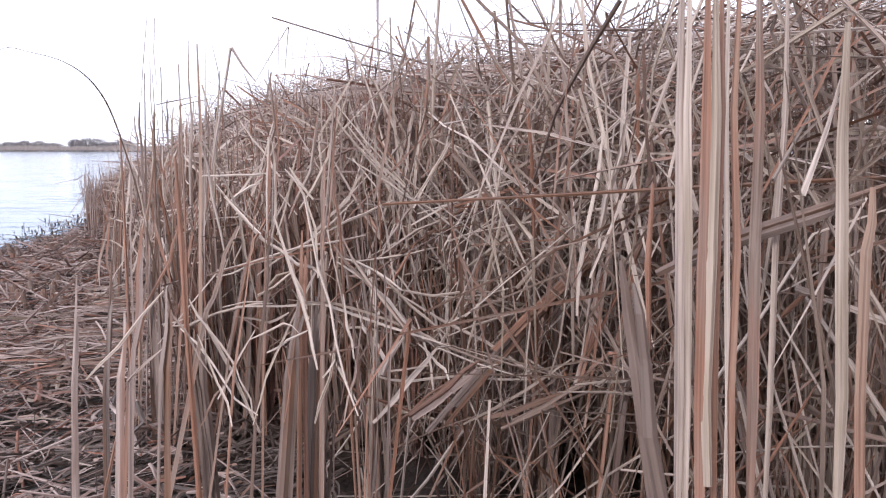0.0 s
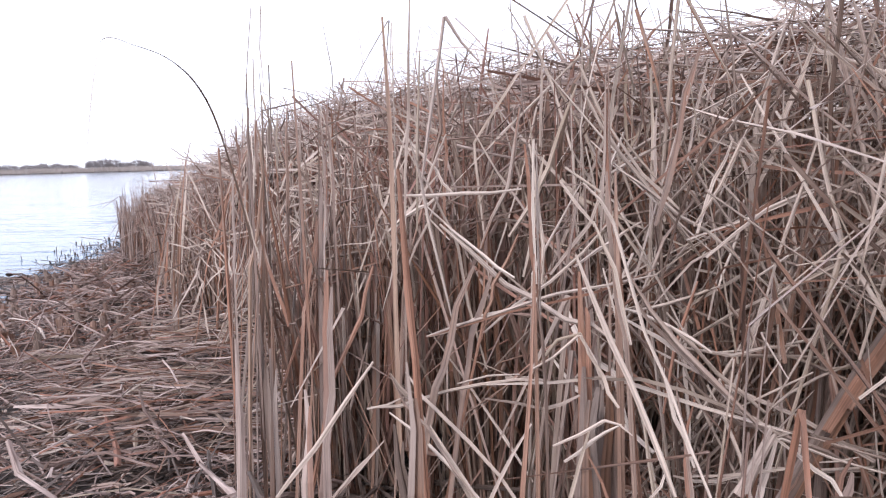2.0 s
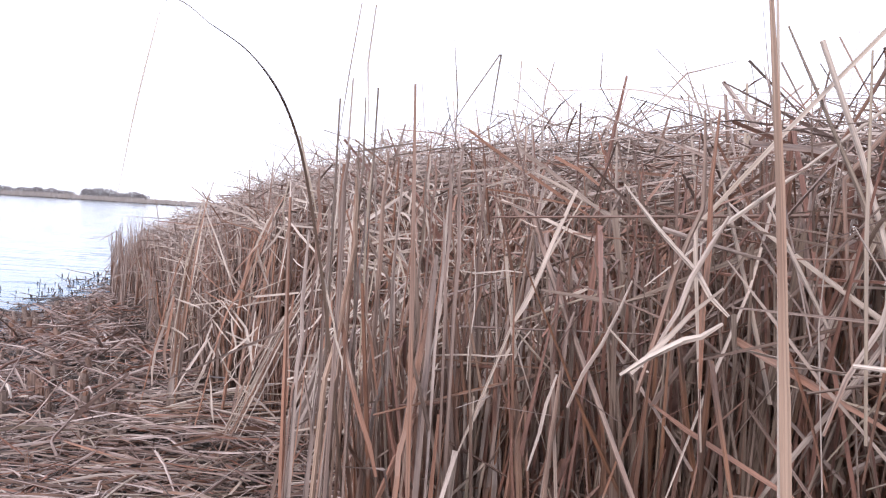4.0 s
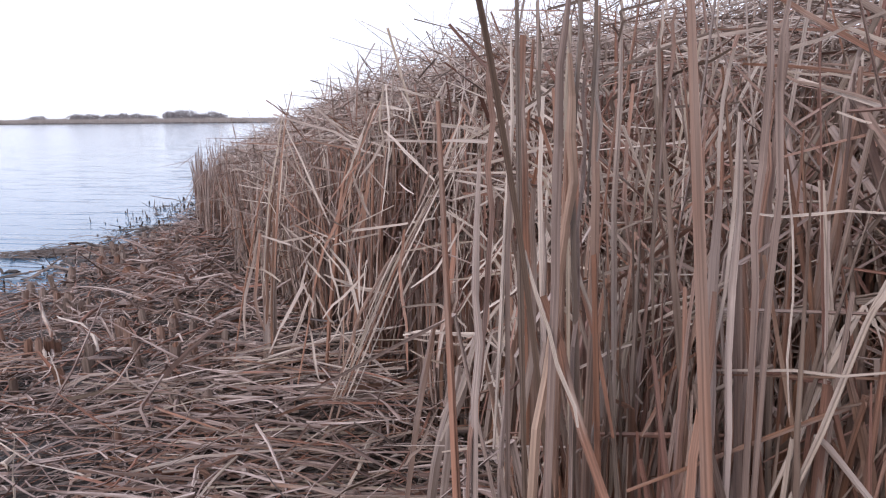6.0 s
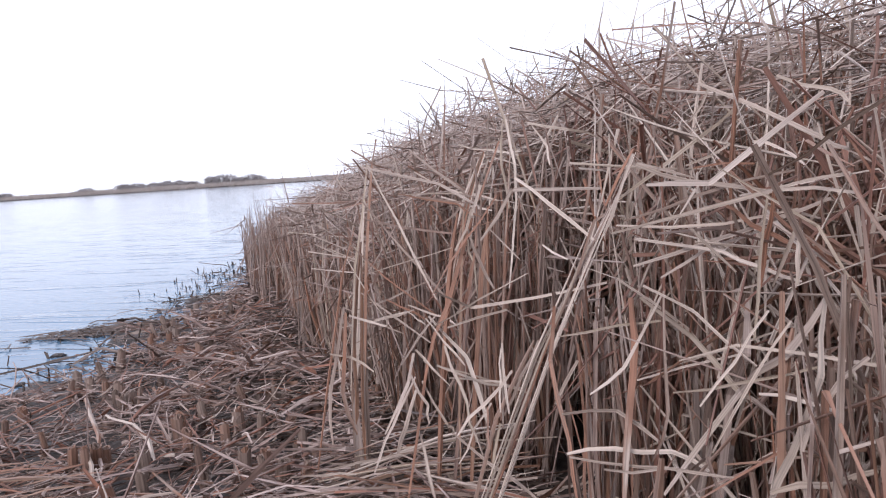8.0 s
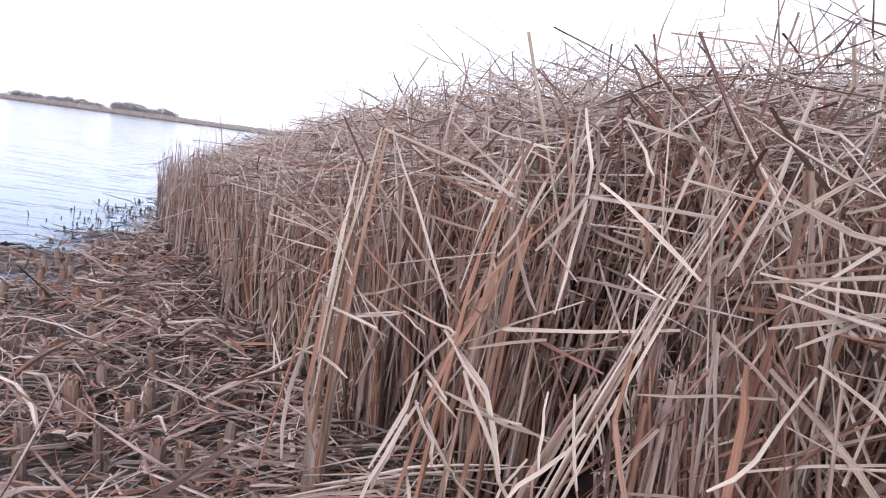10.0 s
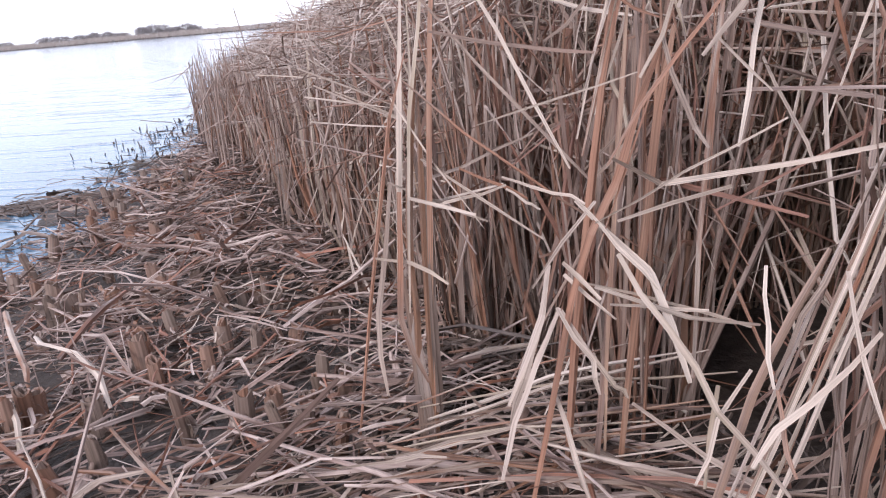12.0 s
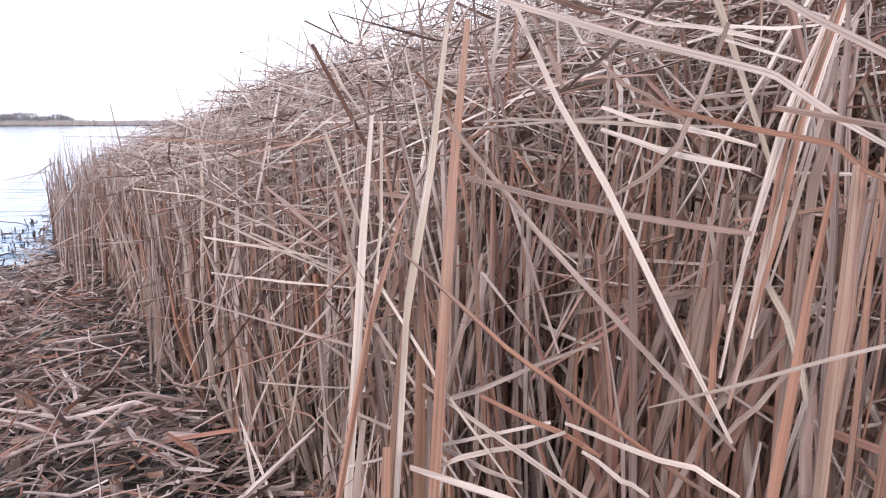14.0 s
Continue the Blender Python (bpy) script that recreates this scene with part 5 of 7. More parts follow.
lone_leaf(0.0030, leaf_mat, (-0.880, 2.788, 0.621), (-0.797, 2.787, 0.629))
lone_leaf(0.0031, leaf_mat, (-1.305, 2.867, 0.085), (-1.109, 2.887, 0.152), (-0.926, 2.896, 0.192))
lone_leaf(0.0050, thatch_mat, (-1.257, 2.785, 0.055), (-1.025, 2.808, 0.113), (-0.810, 2.820, 0.146))
lone_leaf(0.0042, rust_mat, (-1.191, 2.811, 0.080), (-1.067, 2.809, 0.114), (-0.952, 2.798, 0.126))
lone_leaf(0.0042, leaf_mat, (-1.252, 2.814, 0.086), (-1.077, 2.820, 0.120), (-0.916, 2.816, 0.131))
lone_leaf(0.0028, pale_mat, (-1.258, 2.753, 0.060), (-1.036, 2.766, 0.093), (-0.831, 2.769, 0.105))
lone_leaf(0.0054, thatch_mat, (-1.193, 2.891, 0.086), (-1.025, 2.904, 0.143), (-0.868, 2.906, 0.172))
lone_leaf(0.0053, leaf_mat, (-1.242, 2.855, 0.072), (-1.031, 2.879, 0.141), (-0.835, 2.891, 0.183))
lone_leaf(0.0034, rust_mat, (-1.292, 2.825, 0.091), (-1.099, 2.837, 0.134), (-0.920, 2.838, 0.151))
lone_leaf(0.0033, leaf_mat, (-1.258, 2.777, 0.067), (-1.105, 2.786, 0.121), (-0.963, 2.786, 0.151))
lone_leaf(0.0030, thatch_mat, (-1.196, 2.845, 0.085), (-1.064, 2.851, 0.137), (-0.942, 2.847, 0.164))
lone_leaf(0.0052, rust_mat, (-1.209, 2.838, 0.065), (-1.021, 2.851, 0.113), (-0.848, 2.853, 0.136))
lone_leaf(0.0045, leaf_mat, (-1.201, 2.892, 0.104), (-0.992, 2.903, 0.137), (-0.797, 2.904, 0.145))
lone_leaf(0.0042, leaf_mat, (-1.201, 2.804, 0.058), (-1.046, 2.811, 0.102), (-0.902, 2.808, 0.121))
lone_leaf(0.0032, pale_mat, (-1.179, 2.768, 0.043), (-0.992, 2.784, 0.099), (-0.818, 2.789, 0.130))
lone_leaf(0.0035, rust_mat, (-1.268, 2.835, 0.080), (-1.037, 2.851, 0.116), (-0.823, 2.855, 0.127))
lone_leaf(0.0034, pale_mat, (-1.269, 2.809, 0.069), (-1.136, 2.810, 0.106), (-1.013, 2.801, 0.120))
lone_leaf(0.0072, leaf_mat, (-1.221, 2.948, 0.398), (-1.242, 2.891, 0.239), (-1.233, 2.859, 0.142))
# ---- leaves caught on the face above the mat ----
lone_leaf(0.0043, leaf_mat, (-1.033, 2.840, 0.703), (-0.935, 2.781, 0.631), (-0.909, 2.781, 0.614))
lone_leaf(0.0042, leaf_mat, (-1.012, 2.786, 0.621), (-0.913, 2.770, 0.605))
lone_leaf(0.0042, leaf_mat, (-0.866, 2.801, 0.706), (-0.885, 2.763, 0.650), (-0.912, 2.761, 0.595))
lone_leaf(0.0051, pale_mat, (-0.851, 2.787, 0.741), (-0.836, 2.743, 0.664), (-0.844, 2.744, 0.555), (-0.855, 2.734, 0.465))
lone_leaf(0.0041, leaf_mat, (-0.857, 2.794, 0.741), (-0.859, 2.756, 0.665), (-0.850, 2.754, 0.594))
lone_leaf(0.0039, pale_mat, (-0.805, 2.716, 0.725), (-0.781, 2.693, 0.690), (-0.776, 2.650, 0.662))
lone_leaf(0.0048, pale_mat, (-0.810, 2.717, 0.728), (-0.748, 2.662, 0.711), (-0.705, 2.659, 0.696))
lone_leaf(0.0055, pale_mat, (-0.831, 2.681, 0.645), (-0.778, 2.626, 0.605), (-0.718, 2.593, 0.554))
lone_leaf(0.0058, pale_mat, (-0.894, 2.709, 0.548), (-0.840, 2.711, 0.626), (-0.705, 2.622, 0.624))
lone_leaf(0.0043, leaf_mat, (-0.705, 2.555, 0.591), (-0.717, 2.556, 0.583), (-0.742, 2.551, 0.513))
lone_leaf(0.0036, pale_mat, (-0.791, 2.622, 0.547), (-0.755, 2.580, 0.530))
lone_leaf(0.0051, leaf_mat, (-0.920, 2.748, 0.565), (-0.900, 2.742, 0.504), (-0.880, 2.736, 0.465))
lone_leaf(0.0043, pale_mat, (-0.920, 2.829, 0.698), (-0.867, 2.827, 0.707))
lone_leaf(0.0110, rust_mat, (-0.951, 2.836, 0.586), (-0.974, 2.821, 0.450))
lone_leaf(0.0077, rust_mat, (-0.940, 2.834, 0.591), (-0.951, 2.819, 0.450))
lone_leaf(0.0085, rust_mat, (-0.896, 2.826, 0.569), (-0.912, 2.818, 0.484), (-0.958, 2.794, 0.012))
lone_leaf(0.0058, pale_mat, (-0.579, 2.570, 0.753), (-0.463, 2.479, 0.674), (-0.438, 2.463, 0.658))
lone_leaf(0.0048, pale_mat, (-0.508, 2.478, 0.746), (-0.459, 2.450, 0.724), (-0.445, 2.442, 0.709))
lone_leaf(0.0058, pale_mat, (-0.663, 2.533, 0.655), (-0.601, 2.531, 0.630), (-0.522, 2.465, 0.616))
lone_leaf(0.0045, pale_mat, (-0.529, 2.412, 0.621), (-0.467, 2.372, 0.635))
lone_leaf(0.0047, pale_mat, (-0.698, 2.503, 0.571), (-0.523, 2.430, 0.619), (-0.457, 2.389, 0.614))
lone_leaf(0.0048, pale_mat, (-0.672, 2.507, 0.528), (-0.583, 2.503, 0.555), (-0.520, 2.440, 0.586), (-0.472, 2.413, 0.608))
lone_leaf(0.0041, leaf_mat, (-0.638, 2.519, 0.510), (-0.581, 2.516, 0.546), (-0.518, 2.454, 0.578))
lone_leaf(0.0065, leaf_mat, (-0.524, 2.429, 0.618), (-0.533, 2.435, 0.559), (-0.539, 2.435, 0.510))
lone_leaf(0.0048, pale_mat, (-0.668, 2.513, 0.562), (-0.570, 2.493, 0.545), (-0.531, 2.449, 0.529), (-0.499, 2.422, 0.517))
lone_leaf(0.0061, leaf_mat, (-0.578, 2.490, 0.609), (-0.543, 2.452, 0.579), (-0.501, 2.412, 0.552), (-0.476, 2.393, 0.528))
lone_leaf(0.0060, leaf_mat, (-0.531, 2.414, 0.514), (-0.509, 2.407, 0.576))
lone_leaf(0.0060, leaf_mat, (-0.507, 2.399, 0.575), (-0.511, 2.393, 0.518))
lone_leaf(0.0052, leaf_mat, (-0.507, 2.389, 0.574), (-0.468, 2.359, 0.543))
lone_leaf(0.0043, leaf_mat, (-0.659, 2.548, 0.595), (-0.629, 2.542, 0.531), (-0.615, 2.536, 0.492))
lone_leaf(0.0043, leaf_mat, (-0.599, 2.556, 0.649), (-0.540, 2.560, 0.675))
lone_leaf(0.0033, leaf_mat, (-0.594, 2.529, 0.646), (-0.534, 2.475, 0.648))
lone_leaf(0.0053, leaf_mat, (-0.533, 2.562, 0.721), (-0.579, 2.605, 0.681), (-0.689, 2.567, 0.607))
lone_leaf(0.0046, leaf_mat, (-0.560, 2.607, 0.749), (-0.584, 2.624, 0.707))
lone_leaf(0.0040, leaf_mat, (-0.529, 2.506, 0.674), (-0.506, 2.484, 0.665), (-0.492, 2.432, 0.644))
lone_leaf(0.0060, leaf_mat, (-0.487, 2.445, 0.671), (-0.460, 2.382, 0.641))
lone_leaf(0.0053, leaf_mat, (-0.660, 2.610, 0.676), (-0.701, 2.572, 0.602))
lone_leaf(0.0083, leaf_mat, (-1.202, 2.907, 0.396), (-1.210, 2.876, 0.242), (-1.176, 2.845, 0.169))
lone_leaf(0.0179, sheath_mat, (-1.215, 2.953, 0.285), (-1.195, 2.898, 0.111), (-1.189, 2.882, 0.012))
lone_leaf(0.0078, leaf_mat, (-1.035, 2.776, 0.280), (-1.056, 2.764, 0.216), (-1.073, 2.752, 0.163))
lone_leaf(0.0071, leaf_mat, (-1.015, 2.742, 0.307), (-0.966, 2.704, 0.242), (-0.955, 2.699, 0.232))
lone_leaf(0.0062, pale_mat, (-1.011, 2.751, 0.342), (-0.963, 2.724, 0.304))
lone_leaf(0.0075, pale_mat, (-0.998, 2.752, 0.418), (-0.931, 2.725, 0.352), (-0.898, 2.695, 0.250))
lone_leaf(0.0061, pale_mat, (-0.983, 2.722, 0.340), (-0.898, 2.705, 0.313), (-0.838, 2.697, 0.308))
lone_leaf(0.0051, pale_mat, (-0.961, 2.726, 0.403), (-0.860, 2.731, 0.430))
lone_leaf(0.0062, leaf_mat, (-1.027, 2.738, 0.227), (-1.005, 2.705, 0.154), (-0.988, 2.681, 0.111))
lone_leaf(0.0060, leaf_mat, (-0.876, 2.682, 0.255), (-0.892, 2.649, 0.166))
lone_leaf(0.0065, leaf_mat, (-0.954, 2.672, 0.243), (-0.893, 2.655, 0.199), (-0.813, 2.610, 0.161))
lone_leaf(0.0059, pale_mat, (-1.186, 2.880, 0.395), (-1.105, 2.855, 0.378))
lone_leaf(0.0064, pale_mat, (-1.543, 3.215, 0.040), (-1.575, 3.491, 0.048))
lone_leaf(0.0067, pale_mat, (-1.338, 3.189, 0.045), (-1.260, 3.127, 0.045))
lone_leaf(0.0063, pale_mat, (-1.329, 3.011, 0.039), (-1.194, 2.944, 0.055), (-1.060, 2.880, 0.098))
lone_leaf(0.0062, pale_mat, (-1.307, 2.822, 0.044), (-1.242, 2.929, 0.044))
lone_leaf(0.0073, leaf_mat, (-0.665, 2.501, 0.489), (-0.605, 2.491, 0.439), (-0.562, 2.446, 0.385), (-0.547, 2.351, 0.391))
lone_leaf(0.0041, pale_mat, (-0.673, 2.497, 0.383), (-0.552, 2.470, 0.423))
lone_leaf(0.0078, leaf_mat, (-0.483, 2.385, 0.510), (-0.539, 2.335, 0.458), (-0.565, 2.426, 0.390), (-0.652, 2.416, 0.270))
lone_leaf(0.0080, rust_mat, (-0.528, 2.349, 0.483), (-0.537, 2.343, 0.436), (-0.544, 2.337, 0.393), (-0.577, 2.310, 0.012))
lone_leaf(0.0085, stand_mat, (-0.542, 2.345, 0.390), (-0.555, 2.331, 0.316), (-0.583, 2.303, 0.012))
lone_leaf(0.0076, pale_mat, (-0.501, 2.338, 0.515), (-0.527, 2.267, 0.458), (-0.553, 2.261, 0.388), (-0.572, 2.266, 0.335))
lone_leaf(0.0051, leaf_mat, (-0.503, 2.225, 0.487), (-0.533, 2.236, 0.444), (-0.553, 2.234, 0.398))
lone_leaf(0.0060, pale_mat, (-0.771, 2.535, 0.324), (-0.699, 2.512, 0.338), (-0.647, 2.496, 0.301))
lone_leaf(0.0060, pale_mat, (-0.766, 2.511, 0.278), (-0.707, 2.495, 0.293), (-0.633, 2.490, 0.292), (-0.591, 2.481, 0.271))
lone_leaf(0.0052, leaf_mat, (-0.762, 2.503, 0.277), (-0.677, 2.482, 0.275), (-0.612, 2.480, 0.270))
lone_leaf(0.0091, leaf_mat, (-0.675, 2.533, 0.483), (-0.672, 2.522, 0.429), (-0.684, 2.498, 0.338), (-0.696, 2.461, 0.237))
lone_leaf(0.0276, sheath_mat, (-0.579, 2.591, 0.366), (-0.590, 2.554, 0.250), (-0.602, 2.515, 0.012))
lone_leaf(0.0327, sheath_mat, (-0.564, 2.540, 0.283), (-0.582, 2.529, 0.218), (-0.609, 2.511, 0.012))
lone_leaf(0.0061, pale_mat, (-0.747, 2.548, 0.395), (-0.781, 2.561, 0.329))
lone_leaf(0.0065, leaf_mat, (-0.777, 2.592, 0.462), (-0.786, 2.585, 0.384), (-0.763, 2.530, 0.288), (-0.754, 2.490, 0.218))
lone_leaf(0.0101, stand_mat, (-0.535, 2.519, 0.481), (-0.552, 2.448, 0.428), (-0.559, 2.511, 0.357))
lone_leaf(0.0035, leaf_mat, (-0.772, 2.563, 0.425), (-0.691, 2.539, 0.445), (-0.630, 2.538, 0.451))
lone_leaf(0.0069, rust_mat, (-0.578, 2.450, 0.293), (-0.516, 2.332, 0.355), (-0.475, 2.309, 0.373))
lone_leaf(0.0062, leaf_mat, (-0.575, 2.251, 0.354), (-0.532, 2.218, 0.378), (-0.504, 2.203, 0.398))
lone_leaf(0.0040, pale_mat, (-0.574, 2.293, 0.433), (-0.548, 2.261, 0.438), (-0.518, 2.238, 0.433))
lone_leaf(0.0063, leaf_mat, (-0.963, 2.704, 0.379), (-0.927, 2.635, 0.332), (-0.905, 2.566, 0.299), (-0.876, 2.493, 0.281))
lone_leaf(0.0048, pale_mat, (-0.831, 2.497, 0.397), (-0.868, 2.490, 0.355), (-0.906, 2.477, 0.315))
lone_leaf(0.0036, leaf_mat, (-0.845, 2.518, 0.429), (-0.841, 2.493, 0.380), (-0.835, 2.471, 0.347))
lone_leaf(0.0043, pale_mat, (-0.860, 2.623, 0.394), (-0.861, 2.604, 0.350), (-0.861, 2.582, 0.309))
lone_leaf(0.0035, leaf_mat, (-0.873, 2.540, 0.333), (-0.872, 2.522, 0.305), (-0.868, 2.506, 0.285))
lone_leaf(0.0038, pale_mat, (-0.875, 2.593, 0.320), (-0.901, 2.580, 0.285), (-0.922, 2.555, 0.242))
lone_leaf(0.0042, pale_mat, (-0.992, 2.781, 0.321), (-0.898, 2.761, 0.301), (-0.833, 2.738, 0.286))
lone_leaf(0.0040, pale_mat, (-0.967, 2.742, 0.312), (-0.914, 2.735, 0.310), (-0.876, 2.727, 0.310))
lone_leaf(0.0048, leaf_mat, (-1.020, 2.689, 0.334), (-0.989, 2.667, 0.290), (-0.985, 2.652, 0.264))
lone_leaf(0.0062, leaf_mat, (-1.017, 2.708, 0.325), (-1.040, 2.686, 0.280), (-1.063, 2.656, 0.232), (-1.075, 2.627, 0.191))
lone_leaf(0.0069, leaf_mat, (-1.026, 2.742, 0.356), (-1.034, 2.723, 0.310), (-1.069, 2.681, 0.235))
lone_leaf(0.0061, pale_mat, (-1.013, 2.705, 0.372), (-0.980, 2.690, 0.340))
lone_leaf(0.0045, pale_mat, (-1.256, 2.703, 0.146), (-1.198, 2.720, 0.143), (-1.143, 2.731, 0.141))
lone_leaf(0.0044, pale_mat, (-1.205, 2.704, 0.159), (-1.135, 2.725, 0.166), (-1.062, 2.739, 0.176), (-1.015, 2.733, 0.165))
lone_leaf(0.0043, leaf_mat, (-0.777, 2.946, 0.522), (-0.748, 2.929, 0.459), (-0.724, 2.908, 0.398))
lone_leaf(0.0070, rust_mat, (-0.811, 2.632, 0.403), (-0.839, 2.621, 0.351), (-0.871, 2.600, 0.293), (-0.949, 2.561, 0.012))
lone_leaf(0.0050, leaf_mat, (-0.804, 2.629, 0.404), (-0.832, 2.619, 0.352), (-0.859, 2.600, 0.298))
lone_leaf(0.0034, pale_mat, (-1.251, 3.049, 0.667), (-1.225, 3.054, 0.622))
lone_leaf(0.0036, leaf_mat, (-1.128, 3.094, 0.615), (-1.019, 3.076, 0.614), (-0.916, 3.040, 0.610))
lone_leaf(0.0050, pale_mat, (-1.024, 3.056, 0.608), (-0.972, 3.040, 0.589), (-0.912, 3.014, 0.576))
lone_leaf(0.0046, pale_mat, (-1.019, 3.076, 0.627), (-0.958, 3.056, 0.610), (-0.900, 3.032, 0.594))
lone_leaf(0.0040, leaf_mat, (-1.026, 3.055, 0.663), (-0.987, 3.045, 0.635), (-0.957, 3.035, 0.614))
lone_leaf(0.0048, leaf_mat, (-0.943, 3.003, 0.688), (-0.957, 3.013, 0.634), (-0.971, 3.018, 0.595), (-1.020, 3.031, 0.553))
lone_leaf(0.0040, pale_mat, (-0.996, 3.145, 0.717), (-0.913, 3.120, 0.699), (-0.860, 3.098, 0.684))
lone_leaf(0.0033, pale_mat, (-0.914, 3.079, 0.684), (-0.857, 3.053, 0.663))
lone_leaf(0.0038, pale_mat, (-0.911, 3.076, 0.695), (-0.849, 3.046, 0.692))
lone_leaf(0.0075, rust_mat, (-0.916, 2.903, 0.654), (-0.919, 2.906, 0.623), (-0.922, 2.906, 0.573), (-0.940, 2.916, 0.012))
lone_leaf(0.0065, rust_mat, (-0.902, 2.963, 0.567), (-0.904, 2.958, 0.522), (-0.920, 2.931, 0.012))
lone_leaf(0.0052, stand_mat, (-0.925, 2.881, 0.685), (-0.921, 2.884, 0.619), (-0.922, 2.877, 0.536))
lone_leaf(0.0056, rust_mat, (-0.902, 2.871, 0.593), (-0.905, 2.865, 0.525), (-0.921, 2.840, 0.012))
lone_leaf(0.0054, leaf_mat, (-0.920, 2.860, 0.606), (-0.923, 2.855, 0.540), (-0.936, 2.838, 0.457), (-0.953, 2.822, 0.401))
lone_leaf(0.0029, rust_mat, (-0.964, 2.925, 0.548), (-0.888, 2.884, 0.567))
lone_leaf(0.0054, leaf_mat, (-0.948, 2.914, 0.530), (-0.936, 2.897, 0.484), (-0.929, 2.869, 0.421))
lone_leaf(0.0059, leaf_mat, (-0.951, 2.961, 0.479), (-0.963, 2.944, 0.414), (-0.979, 2.927, 0.365))
lone_leaf(0.0043, leaf_mat, (-0.897, 2.904, 0.509), (-0.925, 2.911, 0.472), (-0.979, 2.914, 0.410))
lone_leaf(0.0043, leaf_mat, (-0.921, 2.902, 0.455), (-0.948, 2.904, 0.422), (-0.978, 2.904, 0.390))
lone_leaf(0.0043, pale_mat, (-1.164, 2.935, 0.367), (-1.131, 2.938, 0.376), (-1.073, 2.936, 0.391))
lone_leaf(0.0038, pale_mat, (-1.077, 2.921, 0.405), (-1.040, 2.906, 0.394), (-0.996, 2.886, 0.387), (-0.973, 2.869, 0.375))
lone_leaf(0.0044, pale_mat, (-1.071, 2.893, 0.397), (-1.048, 2.879, 0.383), (-1.032, 2.870, 0.376))
lone_leaf(0.0041, leaf_mat, (-1.203, 2.978, 0.386), (-1.131, 2.984, 0.406), (-1.037, 2.981, 0.445))
lone_leaf(0.0044, leaf_mat, (-1.133, 2.964, 0.409), (-1.071, 2.944, 0.385), (-1.047, 2.932, 0.373))
lone_leaf(0.0080, stand_mat, (-0.936, 2.860, 0.448), (-0.948, 2.839, 0.391), (-0.988, 2.768, 0.012))
# ---- stems and leaves of the near end ----
lone_leaf(0.0055, stand_mat, (-0.498, 1.694, 0.739), (-0.503, 1.703, 0.650), (-0.503, 1.699, 0.572), (-0.512, 1.707, 0.012))
lone_leaf(0.0047, rust_mat, (-0.497, 1.743, 0.660), (-0.498, 1.741, 0.581), (-0.503, 1.730, 0.012))
lone_leaf(0.0057, stand_mat, (-0.553, 1.759, 0.642), (-0.555, 1.752, 0.554), (-0.554, 1.737, 0.482), (-0.555, 1.704, 0.012))
lone_leaf(0.0077, sheath_mat, (-0.522, 1.796, 0.549), (-0.515, 1.780, 0.472), (-0.512, 1.731, 0.351), (-0.503, 1.676, 0.012))
lone_leaf(0.0054, rust_mat, (-0.507, 1.776, 0.494), (-0.506, 1.742, 0.396), (-0.503, 1.677, 0.012))
lone_leaf(0.0058, sheath_mat, (-0.537, 1.744, 0.432), (-0.529, 1.712, 0.359), (-0.511, 1.635, 0.012))
lone_leaf(0.0057, leaf_mat, (-0.510, 1.727, 0.559), (-0.492, 1.716, 0.500), (-0.472, 1.698, 0.445), (-0.447, 1.672, 0.387))
lone_leaf(0.0060, rust_mat, (-0.406, 1.734, 0.563), (-0.412, 1.721, 0.495), (-0.421, 1.700, 0.430), (-0.425, 1.680, 0.385), (-0.444, 1.622, 0.012))
lone_leaf(0.0073, stand_mat, (-0.401, 1.759, 0.623), (-0.404, 1.749, 0.534), (-0.405, 1.733, 0.469), (-0.412, 1.696, 0.012))
lone_leaf(0.0058, stand_mat, (-0.416, 1.775, 0.556), (-0.418, 1.755, 0.466), (-0.424, 1.705, 0.012))
lone_leaf(0.0051, stand_mat, (-0.394, 1.747, 0.666), (-0.394, 1.742, 0.562), (-0.395, 1.723, 0.473), (-0.396, 1.693, 0.012))
lone_leaf(0.0046, stand_mat, (-0.392, 1.717, 0.743), (-0.386, 1.726, 0.645), (-0.386, 1.721, 0.565), (-0.375, 1.727, 0.012))
lone_leaf(0.0043, stand_mat, (-0.377, 1.725, 0.744), (-0.378, 1.733, 0.686), (-0.376, 1.729, 0.565))
lone_leaf(0.0055, rust_mat, (-0.461, 1.857, 0.542), (-0.468, 1.845, 0.479), (-0.469, 1.823, 0.408), (-0.480, 1.774, 0.012))
lone_leaf(0.0058, leaf_mat, (-0.247, 1.734, 0.707), (-0.267, 1.745, 0.651), (-0.290, 1.751, 0.583), (-0.309, 1.752, 0.547))
lone_leaf(0.0045, pale_mat, (-0.326, 1.865, 0.695), (-0.266, 1.850, 0.672), (-0.197, 1.825, 0.647))
lone_leaf(0.0052, leaf_mat, (-0.316, 1.873, 0.772), (-0.267, 1.866, 0.737), (-0.193, 1.844, 0.683))
lone_leaf(0.0058, leaf_mat, (-0.261, 1.861, 0.755), (-0.197, 1.843, 0.715))
lone_leaf(0.0030, leaf_mat, (-0.350, 1.930, 0.711), (-0.274, 1.914, 0.702), (-0.185, 1.883, 0.692))
lone_leaf(0.0063, stand_mat, (-0.267, 1.909, 0.727), (-0.273, 1.916, 0.632), (-0.282, 1.912, 0.542), (-0.304, 1.916, 0.012))
lone_leaf(0.0057, pale_mat, (-0.263, 1.673, 0.510), (-0.279, 1.660, 0.450), (-0.290, 1.649, 0.414))
lone_leaf(0.0057, rust_mat, (-0.253, 1.723, 0.504), (-0.262, 1.701, 0.425), (-0.287, 1.642, 0.012))
